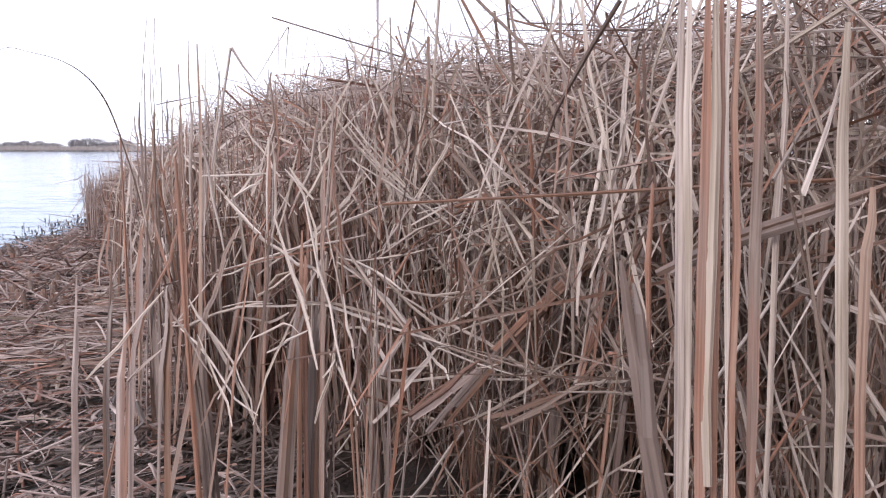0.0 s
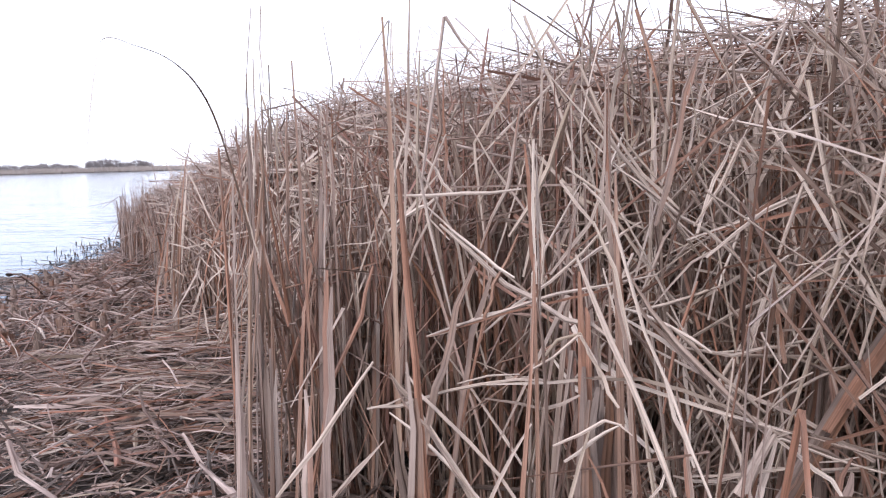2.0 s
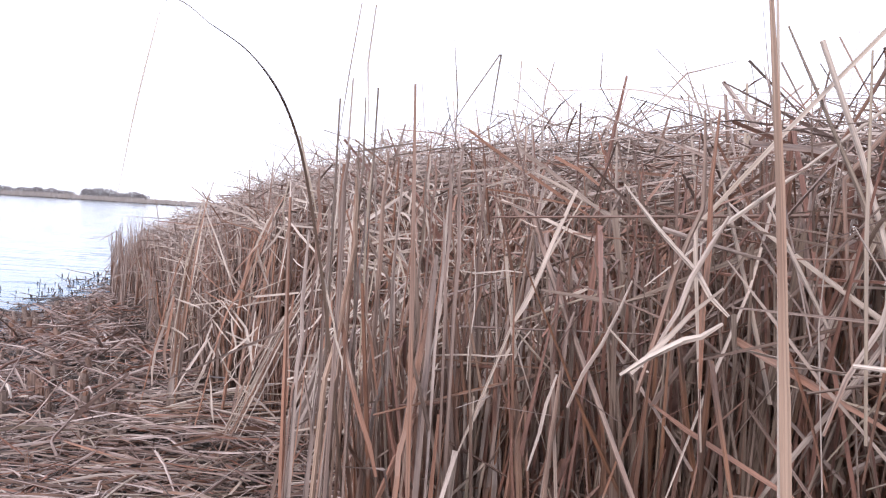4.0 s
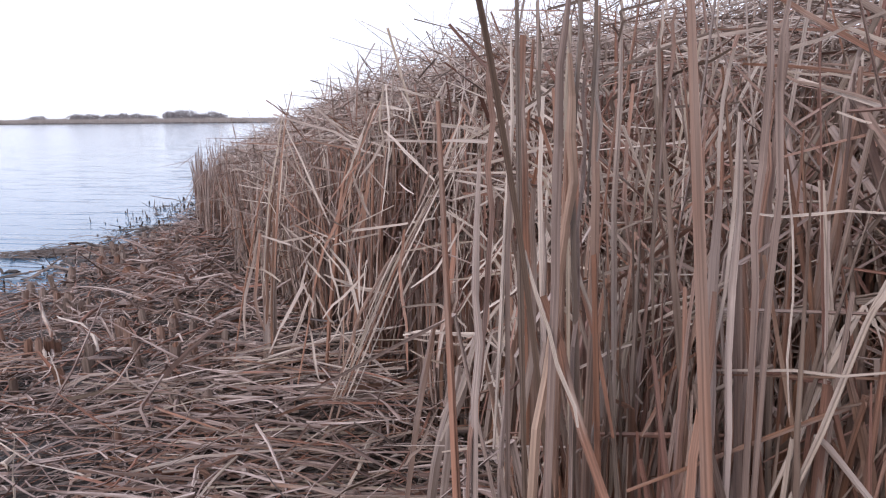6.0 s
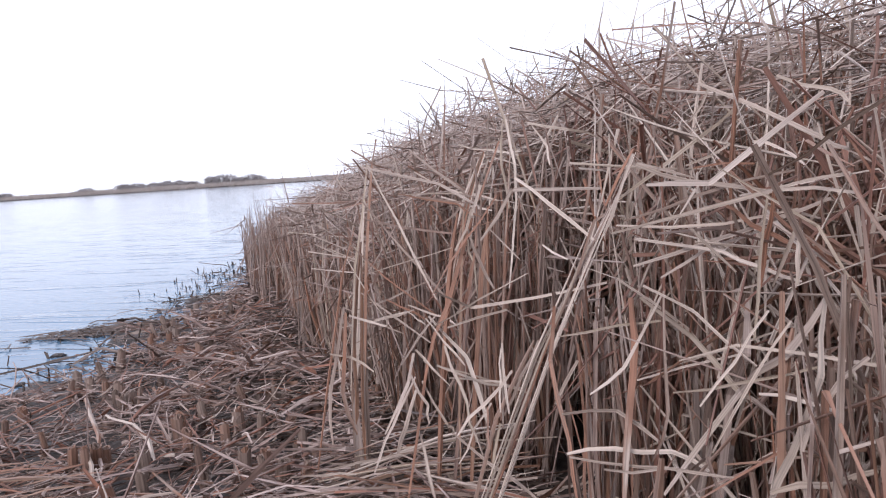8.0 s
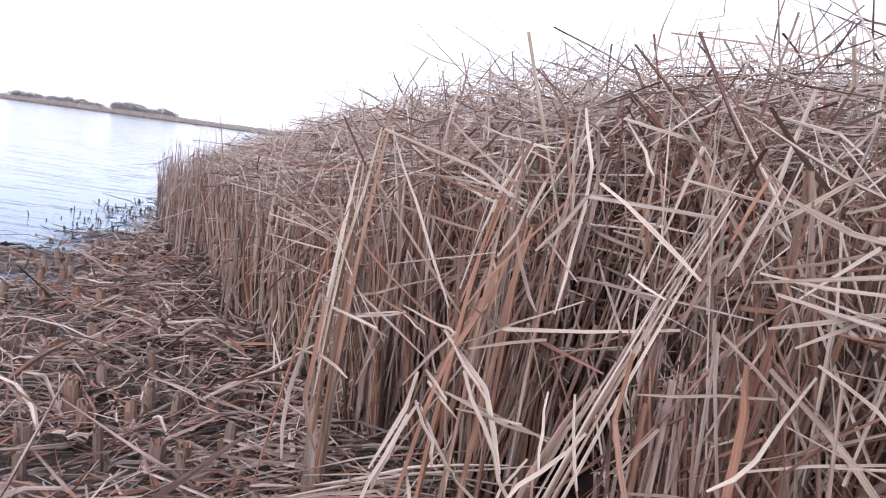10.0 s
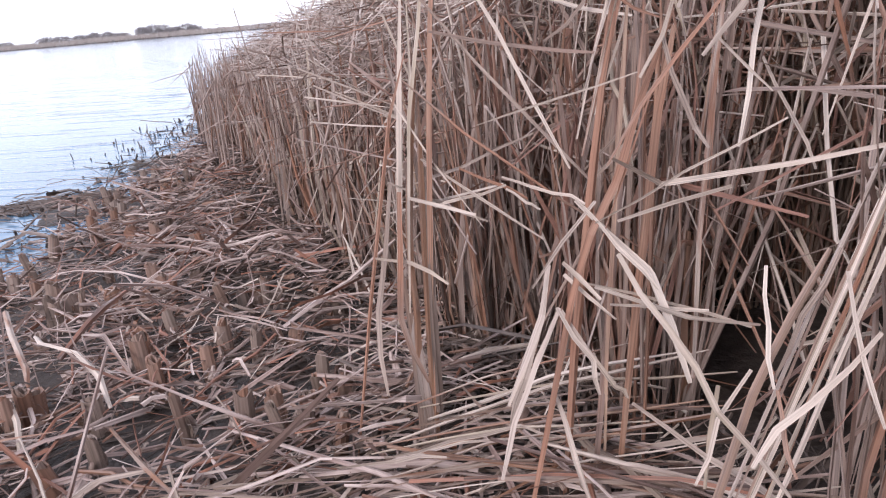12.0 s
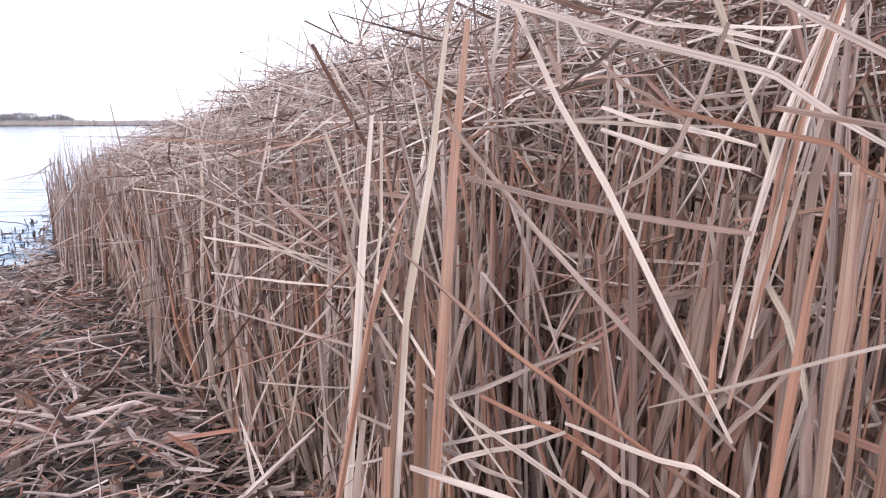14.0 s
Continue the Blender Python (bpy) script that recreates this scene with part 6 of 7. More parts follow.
lone_leaf(0.0053, stand_mat, (-0.241, 1.731, 0.570), (-0.250, 1.726, 0.520), (-0.294, 1.700, 0.012))
lone_leaf(0.0074, sheath_mat, (-0.307, 1.785, 0.503), (-0.295, 1.765, 0.442), (-0.290, 1.733, 0.370), (-0.265, 1.662, 0.012))
lone_leaf(0.0067, sheath_mat, (-0.319, 1.817, 0.448), (-0.325, 1.777, 0.344), (-0.334, 1.713, 0.012))
lone_leaf(0.0060, sheath_mat, (-0.311, 1.798, 0.429), (-0.316, 1.766, 0.350), (-0.325, 1.697, 0.012))
lone_leaf(0.0048, leaf_mat, (-0.270, 1.805, 0.558), (-0.240, 1.797, 0.580), (-0.209, 1.786, 0.600))
lone_leaf(0.0025, stalk_mat, (-0.511, 1.795, 0.740), (-0.467, 1.794, 0.749), (-0.422, 1.790, 0.757))
lone_leaf(0.0030, stalk_mat, (-0.492, 1.942, 0.690), (-0.450, 1.940, 0.711), (-0.372, 1.930, 0.738))
lone_leaf(0.0020, stalk_mat, (-0.463, 1.799, 0.718), (-0.463, 1.796, 0.738), (-0.394, 1.788, 0.752))
lone_leaf(0.0028, stand_mat, (-0.429, 1.969, 0.786), (-0.436, 1.979, 0.717), (-0.446, 1.983, 0.675))
lone_leaf(0.0100, sheath_mat, (-0.185, 1.066, 0.503), (-0.181, 1.032, 0.415), (-0.171, 0.954, 0.012))
lone_leaf(0.0085, rust_mat, (-0.051, 1.137, 0.556), (-0.051, 1.120, 0.481), (-0.053, 1.065, 0.012))
lone_leaf(0.0171, sheath_mat, (-0.048, 1.110, 0.484), (-0.056, 1.075, 0.394), (-0.072, 1.000, 0.012))
lone_leaf(0.0092, stand_mat, (-0.270, 1.187, 0.552), (-0.269, 1.161, 0.446), (-0.270, 1.128, 0.367), (-0.270, 1.071, 0.012))
lone_leaf(0.0095, stand_mat, (-0.291, 1.178, 0.446), (-0.287, 1.147, 0.369), (-0.279, 1.077, 0.012))
lone_leaf(0.0095, sheath_mat, (-0.338, 1.243, 0.499), (-0.329, 1.189, 0.338), (-0.319, 1.134, 0.012))
lone_leaf(0.0087, stand_mat, (-0.357, 1.191, 0.490), (-0.346, 1.146, 0.358), (-0.332, 1.087, 0.012))
lone_leaf(0.0063, rust_mat, (-0.138, 1.163, 0.558), (-0.160, 1.149, 0.493), (-0.173, 1.138, 0.458))
lone_leaf(0.0058, rust_mat, (-0.196, 1.126, 0.642), (-0.191, 1.119, 0.552), (-0.185, 1.105, 0.492))
lone_leaf(0.0042, rust_mat, (-0.093, 1.084, 0.578), (-0.107, 1.034, 0.414))
lone_leaf(0.0043, leaf_mat, (-0.144, 1.469, 0.692), (-0.093, 1.468, 0.602))
lone_leaf(0.0038, leaf_mat, (-0.185, 1.154, 0.776), (-0.190, 1.166, 0.688), (-0.196, 1.163, 0.584))
lone_leaf(0.0030, pale_mat, (-0.192, 1.187, 0.667), (-0.177, 1.186, 0.591), (-0.159, 1.174, 0.512))
lone_leaf(0.0063, leaf_mat, (0.055, 1.186, 0.737), (0.040, 1.197, 0.658), (0.022, 1.199, 0.585))
lone_leaf(0.0032, pale_mat, (0.096, 1.337, 0.642), (0.144, 1.319, 0.589))
lone_leaf(0.0036, pale_mat, (0.191, 1.410, 0.666), (0.299, 1.360, 0.674))
lone_leaf(0.0053, leaf_mat, (-0.010, 1.149, 0.548), (0.024, 1.129, 0.496), (0.074, 1.095, 0.443))
lone_leaf(0.0040, pale_mat, (-0.019, 1.165, 0.514), (0.045, 1.139, 0.474), (0.078, 1.115, 0.440))
lone_leaf(0.0040, pale_mat, (-0.066, 1.061, 0.580), (-0.045, 1.046, 0.523), (-0.023, 1.024, 0.468), (-0.011, 1.004, 0.430))
lone_leaf(0.0034, pale_mat, (0.097, 1.192, 0.421), (0.154, 1.180, 0.456))
lone_leaf(0.0038, pale_mat, (0.108, 1.304, 0.439), (0.207, 1.272, 0.464))
lone_leaf(0.0041, pale_mat, (0.090, 1.370, 0.467), (0.143, 1.361, 0.503), (0.187, 1.350, 0.536))
lone_leaf(0.0041, leaf_mat, (0.197, 1.347, 0.542), (0.224, 1.321, 0.467), (0.230, 1.306, 0.422))
lone_leaf(0.0036, pale_mat, (0.256, 1.374, 0.531), (0.284, 1.347, 0.466))
lone_leaf(0.0090, leaf_mat, (0.071, 1.055, 0.454), (0.045, 1.045, 0.409))
lone_leaf(0.0028, pale_mat, (0.150, 1.155, 0.385), (0.177, 1.145, 0.394))
lone_leaf(0.0024, pale_mat, (-0.086, 1.029, 0.454), (-0.051, 1.031, 0.471), (-0.034, 1.024, 0.463))
lone_leaf(0.0036, pale_mat, (-0.024, 1.187, 0.517), (0.026, 1.173, 0.502), (0.060, 1.158, 0.481))
lone_leaf(0.0026, pale_mat, (-0.181, 1.198, 0.488), (-0.134, 1.204, 0.505), (-0.093, 1.205, 0.517))
lone_leaf(0.0024, pale_mat, (-0.154, 1.140, 0.462), (-0.102, 1.142, 0.469))
lone_leaf(0.0025, pale_mat, (-0.232, 1.145, 0.439), (-0.198, 1.153, 0.448))
lone_leaf(0.0026, leaf_mat, (-0.204, 1.091, 0.487), (-0.174, 1.080, 0.446), (-0.140, 1.061, 0.401))
lone_leaf(0.0043, leaf_mat, (-0.224, 1.139, 0.482), (-0.268, 1.108, 0.421), (-0.296, 1.085, 0.389))
lone_leaf(0.0058, leaf_mat, (-0.214, 1.119, 0.421), (-0.253, 1.095, 0.384))
lone_leaf(0.0042, rust_mat, (-0.269, 1.185, 0.453), (-0.244, 1.205, 0.506), (-0.233, 1.215, 0.552))
lone_leaf(0.0046, leaf_mat, (0.230, 1.292, 0.790), (0.243, 1.293, 0.747), (0.261, 1.290, 0.660))
lone_leaf(0.0055, leaf_mat, (0.219, 1.335, 0.766), (0.264, 1.320, 0.711), (0.278, 1.314, 0.688))
lone_leaf(0.0061, leaf_mat, (0.239, 1.329, 0.747), (0.266, 1.321, 0.689), (0.276, 1.316, 0.655))
lone_leaf(0.0115, stand_mat, (0.284, 1.434, 0.703), (0.281, 1.429, 0.530), (0.278, 1.421, 0.012))
lone_leaf(0.0069, leaf_mat, (0.173, 1.373, 0.696), (0.170, 1.375, 0.609), (0.164, 1.370, 0.539))
lone_leaf(0.0065, leaf_mat, (0.236, 1.384, 0.761), (0.215, 1.400, 0.690), (0.190, 1.410, 0.607))
lone_leaf(0.0051, leaf_mat, (0.209, 1.393, 0.776), (0.190, 1.410, 0.691))
lone_leaf(0.0036, pale_mat, (0.277, 1.372, 0.631), (0.297, 1.354, 0.539))
lone_leaf(0.0055, leaf_mat, (-0.030, 1.320, 0.721), (-0.060, 1.327, 0.635), (-0.102, 1.325, 0.564))
lone_leaf(0.0049, leaf_mat, (-0.065, 1.320, 0.751), (-0.068, 1.327, 0.659))
lone_leaf(0.0053, leaf_mat, (-0.085, 1.387, 0.705), (-0.099, 1.389, 0.616), (-0.133, 1.383, 0.544))
lone_leaf(0.0038, pale_mat, (0.248, 1.439, 0.588), (0.280, 1.419, 0.532))
lone_leaf(0.0030, pale_mat, (0.029, 1.112, 0.393), (0.096, 1.094, 0.407))
lone_leaf(0.0034, pale_mat, (0.084, 1.088, 0.435), (0.106, 1.071, 0.418), (0.120, 1.057, 0.403))
lone_leaf(0.0026, pale_mat, (-0.003, 1.056, 0.425), (-0.016, 1.050, 0.406))
lone_leaf(0.0046, leaf_mat, (-0.186, 1.496, 0.762), (-0.181, 1.499, 0.686), (-0.197, 1.503, 0.635), (-0.223, 1.495, 0.537))
lone_leaf(0.0040, pale_mat, (-0.243, 1.500, 0.701), (-0.188, 1.478, 0.636), (-0.167, 1.465, 0.606))
lone_leaf(0.0050, pale_mat, (-0.248, 1.444, 0.561), (-0.208, 1.436, 0.590), (-0.184, 1.428, 0.605))
lone_leaf(0.0042, pale_mat, (-0.184, 1.432, 0.629), (-0.217, 1.440, 0.591), (-0.241, 1.442, 0.563))
lone_leaf(0.0044, leaf_mat, (-0.173, 1.463, 0.680), (-0.195, 1.470, 0.632), (-0.216, 1.470, 0.581))
lone_leaf(0.0042, leaf_mat, (-0.176, 1.492, 0.762), (-0.175, 1.496, 0.655), (-0.179, 1.480, 0.547))
lone_leaf(0.0038, leaf_mat, (-0.156, 1.509, 0.725), (-0.172, 1.517, 0.694))
lone_leaf(0.0042, leaf_mat, (-0.191, 1.679, 0.613), (-0.218, 1.676, 0.545), (-0.251, 1.668, 0.477))
lone_leaf(0.0035, leaf_mat, (-0.219, 1.649, 0.567), (-0.180, 1.629, 0.527))
lone_leaf(0.0046, pale_mat, (-0.283, 1.904, 0.736), (-0.205, 1.892, 0.698), (-0.158, 1.881, 0.674))
lone_leaf(0.0046, leaf_mat, (-0.375, 1.907, 0.789), (-0.313, 1.907, 0.748), (-0.190, 1.889, 0.671))

# ---- the tall stems that the lane brushes past ----
lone_leaf(0.0048, stand_mat, (-0.548, 1.775, 0.716), (-0.546, 1.780, 0.667), (-0.546, 1.777, 0.603), (-0.549, 1.764, 0.539), (-0.557, 1.732, 0.456), (-0.565, 1.694, 0.012))
lone_leaf(0.0041, stand_mat, (-0.537, 1.789, 0.668), (-0.534, 1.785, 0.603), (-0.535, 1.778, 0.557), (-0.530, 1.751, 0.012))
lone_leaf(0.0034, leaf_mat, (-0.546, 1.798, 0.617), (-0.548, 1.793, 0.573), (-0.551, 1.780, 0.520))
lone_leaf(0.0037, leaf_mat, (-0.506, 1.782, 0.688), (-0.503, 1.783, 0.638), (-0.502, 1.780, 0.599))
lone_leaf(0.0035, stand_mat, (-0.491, 1.801, 0.661), (-0.488, 1.799, 0.618), (-0.487, 1.794, 0.578), (-0.472, 1.769, 0.012))
lone_leaf(0.0056, rust_mat, (-0.497, 1.732, 0.706), (-0.495, 1.735, 0.658), (-0.497, 1.732, 0.601), (-0.503, 1.720, 0.541), (-0.513, 1.698, 0.481), (-0.529, 1.662, 0.012))
lone_leaf(0.0029, stand_mat, (-0.491, 1.743, 0.724), (-0.488, 1.748, 0.683), (-0.486, 1.748, 0.635), (-0.488, 1.739, 0.565), (-0.491, 1.728, 0.525), (-0.491, 1.708, 0.012))
lone_leaf(0.0028, leaf_mat, (-0.481, 1.761, 0.727), (-0.479, 1.766, 0.685), (-0.477, 1.767, 0.640))
lone_leaf(0.0023, leaf_mat, (-0.499, 1.745, 0.724), (-0.496, 1.750, 0.680))
lone_leaf(0.0047, leaf_mat, (-0.518, 1.795, 0.620), (-0.517, 1.788, 0.570), (-0.517, 1.770, 0.506), (-0.524, 1.748, 0.452))
lone_leaf(0.0041, stand_mat, (-0.511, 1.781, 0.598), (-0.510, 1.770, 0.541), (-0.512, 1.753, 0.492), (-0.514, 1.738, 0.458), (-0.518, 1.669, 0.012))
lone_leaf(0.0026, leaf_mat, (-0.521, 1.710, 0.591), (-0.512, 1.701, 0.561), (-0.501, 1.688, 0.528), (-0.489, 1.671, 0.498))
lone_leaf(0.0024, leaf_mat, (-0.511, 1.774, 0.628), (-0.493, 1.765, 0.586), (-0.476, 1.750, 0.538))
lone_leaf(0.0032, rust_mat, (-0.504, 1.757, 0.539), (-0.507, 1.743, 0.497), (-0.511, 1.729, 0.464), (-0.533, 1.643, 0.012))
lone_leaf(0.0028, leaf_mat, (-0.546, 1.789, 0.517), (-0.554, 1.775, 0.478), (-0.560, 1.758, 0.441))
lone_leaf(0.0031, rust_mat, (-0.551, 1.806, 0.541), (-0.555, 1.793, 0.496), (-0.575, 1.720, 0.012))
lone_leaf(0.0036, stand_mat, (-0.536, 1.800, 0.492), (-0.538, 1.775, 0.435), (-0.544, 1.681, 0.012))
lone_leaf(0.0040, leaf_mat, (-0.571, 1.932, 0.467), (-0.583, 1.916, 0.423), (-0.602, 1.894, 0.376))
lone_leaf(0.0091, sheath_mat, (-0.579, 1.989, 0.448), (-0.592, 1.967, 0.390), (-0.602, 1.940, 0.336), (-0.634, 1.870, 0.012))
lone_leaf(0.0052, sheath_mat, (-0.483, 1.837, 0.539), (-0.485, 1.823, 0.489), (-0.487, 1.810, 0.455), (-0.499, 1.738, 0.012))
lone_leaf(0.0060, sheath_mat, (-0.459, 1.842, 0.501), (-0.464, 1.828, 0.458), (-0.471, 1.813, 0.424), (-0.501, 1.737, 0.012))
lone_leaf(0.0032, leaf_mat, (-0.426, 1.887, 0.657), (-0.427, 1.887, 0.626), (-0.429, 1.884, 0.590))
lone_leaf(0.0035, leaf_mat, (-0.405, 1.932, 0.691), (-0.401, 1.932, 0.637))
lone_leaf(0.0032, leaf_mat, (-0.424, 1.878, 0.750), (-0.425, 1.883, 0.721), (-0.424, 1.886, 0.684))
lone_leaf(0.0034, stand_mat, (-0.414, 1.875, 0.749), (-0.414, 1.879, 0.721), (-0.417, 1.883, 0.688))
lone_leaf(0.0026, leaf_mat, (-0.356, 1.914, 0.675), (-0.380, 1.924, 0.639), (-0.405, 1.931, 0.603))
lone_leaf(0.0027, leaf_mat, (-0.346, 1.932, 0.664), (-0.366, 1.940, 0.635), (-0.384, 1.945, 0.607))
lone_leaf(0.0027, thatch_mat, (-0.350, 1.933, 0.690), (-0.370, 1.942, 0.669), (-0.388, 1.948, 0.637))
lone_leaf(0.0028, leaf_mat, (-0.337, 1.950, 0.649), (-0.351, 1.956, 0.631), (-0.368, 1.961, 0.616))
lone_leaf(0.0027, leaf_mat, (-0.345, 1.931, 0.628), (-0.363, 1.938, 0.609), (-0.390, 1.945, 0.584))
lone_leaf(0.0023, pale_mat, (-0.348, 1.910, 0.608), (-0.370, 1.918, 0.605), (-0.397, 1.928, 0.599))
lone_leaf(0.0029, stalk_mat, (-0.363, 1.914, 0.722), (-0.390, 1.925, 0.710), (-0.423, 1.937, 0.693))
lone_leaf(0.0024, stalk_mat, (-0.349, 1.933, 0.680), (-0.382, 1.946, 0.678), (-0.411, 1.956, 0.673))
lone_leaf(0.0027, leaf_mat, (-0.324, 2.006, 0.723), (-0.350, 2.016, 0.723), (-0.373, 2.024, 0.721))
lone_leaf(0.0026, leaf_mat, (-0.374, 1.917, 0.577), (-0.391, 1.923, 0.572), (-0.409, 1.927, 0.563))
lone_leaf(0.0026, leaf_mat, (-0.363, 1.852, 0.547), (-0.389, 1.859, 0.527), (-0.424, 1.865, 0.503))
lone_leaf(0.0027, leaf_mat, (-0.358, 1.857, 0.531), (-0.394, 1.867, 0.508), (-0.427, 1.870, 0.482))
lone_leaf(0.0026, leaf_mat, (-0.362, 1.845, 0.519), (-0.388, 1.851, 0.502), (-0.413, 1.854, 0.482))
lone_leaf(0.0026, leaf_mat, (-0.370, 1.842, 0.499), (-0.400, 1.848, 0.478), (-0.426, 1.848, 0.454))
lone_leaf(0.0032, stand_mat, (-0.349, 1.908, 0.589), (-0.359, 1.907, 0.551), (-0.367, 1.902, 0.517))
lone_leaf(0.0033, leaf_mat, (-0.358, 1.934, 0.589), (-0.368, 1.931, 0.544), (-0.377, 1.927, 0.508))
lone_leaf(0.0034, leaf_mat, (-0.392, 1.792, 0.491), (-0.400, 1.786, 0.467), (-0.406, 1.781, 0.450))
lone_leaf(0.0035, stand_mat, (-0.401, 1.817, 0.486), (-0.407, 1.809, 0.459), (-0.413, 1.802, 0.438), (-0.467, 1.732, 0.012))
lone_leaf(0.0030, leaf_mat, (-0.419, 1.820, 0.475), (-0.425, 1.812, 0.451), (-0.435, 1.807, 0.432))
lone_leaf(0.0037, rust_mat, (-0.387, 1.845, 0.484), (-0.394, 1.836, 0.455), (-0.440, 1.771, 0.012))
lone_leaf(0.0022, pale_mat, (-0.496, 1.819, 0.472), (-0.473, 1.818, 0.485), (-0.444, 1.816, 0.501))
lone_leaf(0.0058, thatch_mat, (-0.665, 2.359, 0.635), (-0.602, 2.362, 0.633), (-0.552, 2.361, 0.672), (-0.496, 2.356, 0.716))
lone_leaf(0.0031, stalk_mat, (-0.594, 2.162, 0.645), (-0.547, 2.161, 0.675), (-0.482, 2.152, 0.722))
lone_leaf(0.0046, pale_mat, (-0.659, 2.560, 0.656), (-0.586, 2.562, 0.632))
lone_leaf(0.0046, pale_mat, (-0.664, 2.560, 0.669), (-0.688, 2.557, 0.607), (-0.704, 2.553, 0.568))
lone_leaf(0.0039, leaf_mat, (-0.682, 2.506, 0.586), (-0.585, 2.511, 0.615), (-0.482, 2.507, 0.637))
lone_leaf(0.0039, pale_mat, (-0.691, 2.505, 0.581), (-0.564, 2.509, 0.576), (-0.477, 2.505, 0.591))
lone_leaf(0.0034, leaf_mat, (-0.547, 2.361, 0.619), (-0.557, 2.356, 0.551), (-0.566, 2.345, 0.472))
lone_leaf(0.0040, leaf_mat, (-0.570, 2.405, 0.533), (-0.616, 2.409, 0.583))
lone_leaf(0.0032, pale_mat, (-0.562, 2.301, 0.512), (-0.595, 2.293, 0.464), (-0.629, 2.283, 0.424))
lone_leaf(0.0032, leaf_mat, (-0.653, 2.285, 0.437), (-0.586, 2.289, 0.446), (-0.521, 2.290, 0.460))
lone_leaf(0.0030, pale_mat, (-0.628, 2.225, 0.402), (-0.587, 2.243, 0.468), (-0.556, 2.250, 0.513))
lone_leaf(0.0034, pale_mat, (-0.721, 2.306, 0.349), (-0.658, 2.312, 0.349), (-0.594, 2.312, 0.340))
lone_leaf(0.0034, leaf_mat, (-0.710, 2.298, 0.323), (-0.661, 2.297, 0.305), (-0.625, 2.296, 0.297))
lone_leaf(0.0042, pale_mat, (-0.732, 2.420, 0.390), (-0.691, 2.432, 0.419), (-0.645, 2.450, 0.500))
lone_leaf(0.0040, leaf_mat, (-0.669, 2.359, 0.334), (-0.649, 2.375, 0.383), (-0.647, 2.401, 0.515))
lone_leaf(0.0035, pale_mat, (-0.669, 2.401, 0.522), (-0.616, 2.399, 0.492), (-0.554, 2.388, 0.432))
lone_leaf(0.0028, pale_mat, (-0.607, 1.934, 0.345), (-0.569, 1.938, 0.353), (-0.531, 1.940, 0.362))
lone_leaf(0.0027, pale_mat, (-0.577, 2.009, 0.385), (-0.541, 2.013, 0.399))
lone_leaf(0.0029, leaf_mat, (-0.551, 1.974, 0.408), (-0.546, 1.960, 0.377))
lone_leaf(0.0023, pale_mat, (-0.572, 1.938, 0.485), (-0.539, 1.942, 0.507), (-0.515, 1.946, 0.537))
lone_leaf(0.0024, pale_mat, (-0.563, 1.951, 0.462), (-0.536, 1.955, 0.479))
lone_leaf(0.0024, leaf_mat, (-0.532, 1.888, 0.504), (-0.516, 1.895, 0.539), (-0.510, 1.898, 0.560))
lone_leaf(0.0038, leaf_mat, (-0.635, 2.090, 0.324), (-0.654, 2.067, 0.280), (-0.670, 2.056, 0.263))
lone_leaf(0.0120, sheath_mat, (-0.612, 2.110, 0.371), (-0.622, 2.089, 0.320), (-0.634, 2.060, 0.265), (-0.662, 2.000, 0.012))
lone_leaf(0.0121, sheath_mat, (-0.667, 2.268, 0.378), (-0.678, 2.242, 0.307), (-0.686, 2.215, 0.247), (-0.703, 2.168, 0.012))
lone_leaf(0.0020, pale_mat, (-0.375, 1.794, 0.604), (-0.336, 1.782, 0.605), (-0.299, 1.767, 0.608))
lone_leaf(0.0022, pale_mat, (-0.400, 1.755, 0.505), (-0.355, 1.744, 0.511), (-0.307, 1.727, 0.518))
lone_leaf(0.0014, pale_mat, (-0.358, 1.771, 0.635), (-0.354, 1.766, 0.600), (-0.353, 1.757, 0.557), (-0.357, 1.734, 0.484))
lone_leaf(0.0043, leaf_mat, (-0.294, 1.796, 0.541), (-0.320, 1.790, 0.486), (-0.354, 1.767, 0.410))
lone_leaf(0.0023, pale_mat, (-0.278, 1.832, 0.532), (-0.299, 1.828, 0.490), (-0.311, 1.820, 0.457))
lone_leaf(0.0023, pale_mat, (-0.278, 1.832, 0.532), (-0.266, 1.822, 0.514))
lone_leaf(0.0026, pale_mat, (-0.278, 1.832, 0.532), (-0.266, 1.831, 0.550))
lone_leaf(0.0021, leaf_mat, (-0.325, 1.773, 0.468), (-0.302, 1.769, 0.481), (-0.288, 1.766, 0.489))
lone_leaf(0.0028, pale_mat, (-0.388, 1.799, 0.713), (-0.393, 1.802, 0.678), (-0.393, 1.800, 0.621))
lone_leaf(0.0024, stand_mat, (-0.405, 1.784, 0.678), (-0.406, 1.782, 0.615), (-0.415, 1.764, 0.523), (-0.426, 1.726, 0.429))
lone_leaf(0.0026, leaf_mat, (-0.387, 1.780, 0.671), (-0.388, 1.775, 0.598), (-0.400, 1.757, 0.510), (-0.411, 1.737, 0.456))
lone_leaf(0.0031, leaf_mat, (-0.396, 1.782, 0.652), (-0.398, 1.774, 0.579), (-0.407, 1.758, 0.510))
lone_leaf(0.0039, rust_mat, (-0.403, 1.783, 0.565), (-0.408, 1.775, 0.528), (-0.414, 1.761, 0.484), (-0.445, 1.696, 0.012))
lone_leaf(0.0029, rust_mat, (-0.412, 1.751, 0.489), (-0.419, 1.725, 0.430))
lone_leaf(0.0036, stand_mat, (-0.356, 1.813, 0.685), (-0.357, 1.812, 0.632), (-0.362, 1.806, 0.573), (-0.380, 1.789, 0.012))
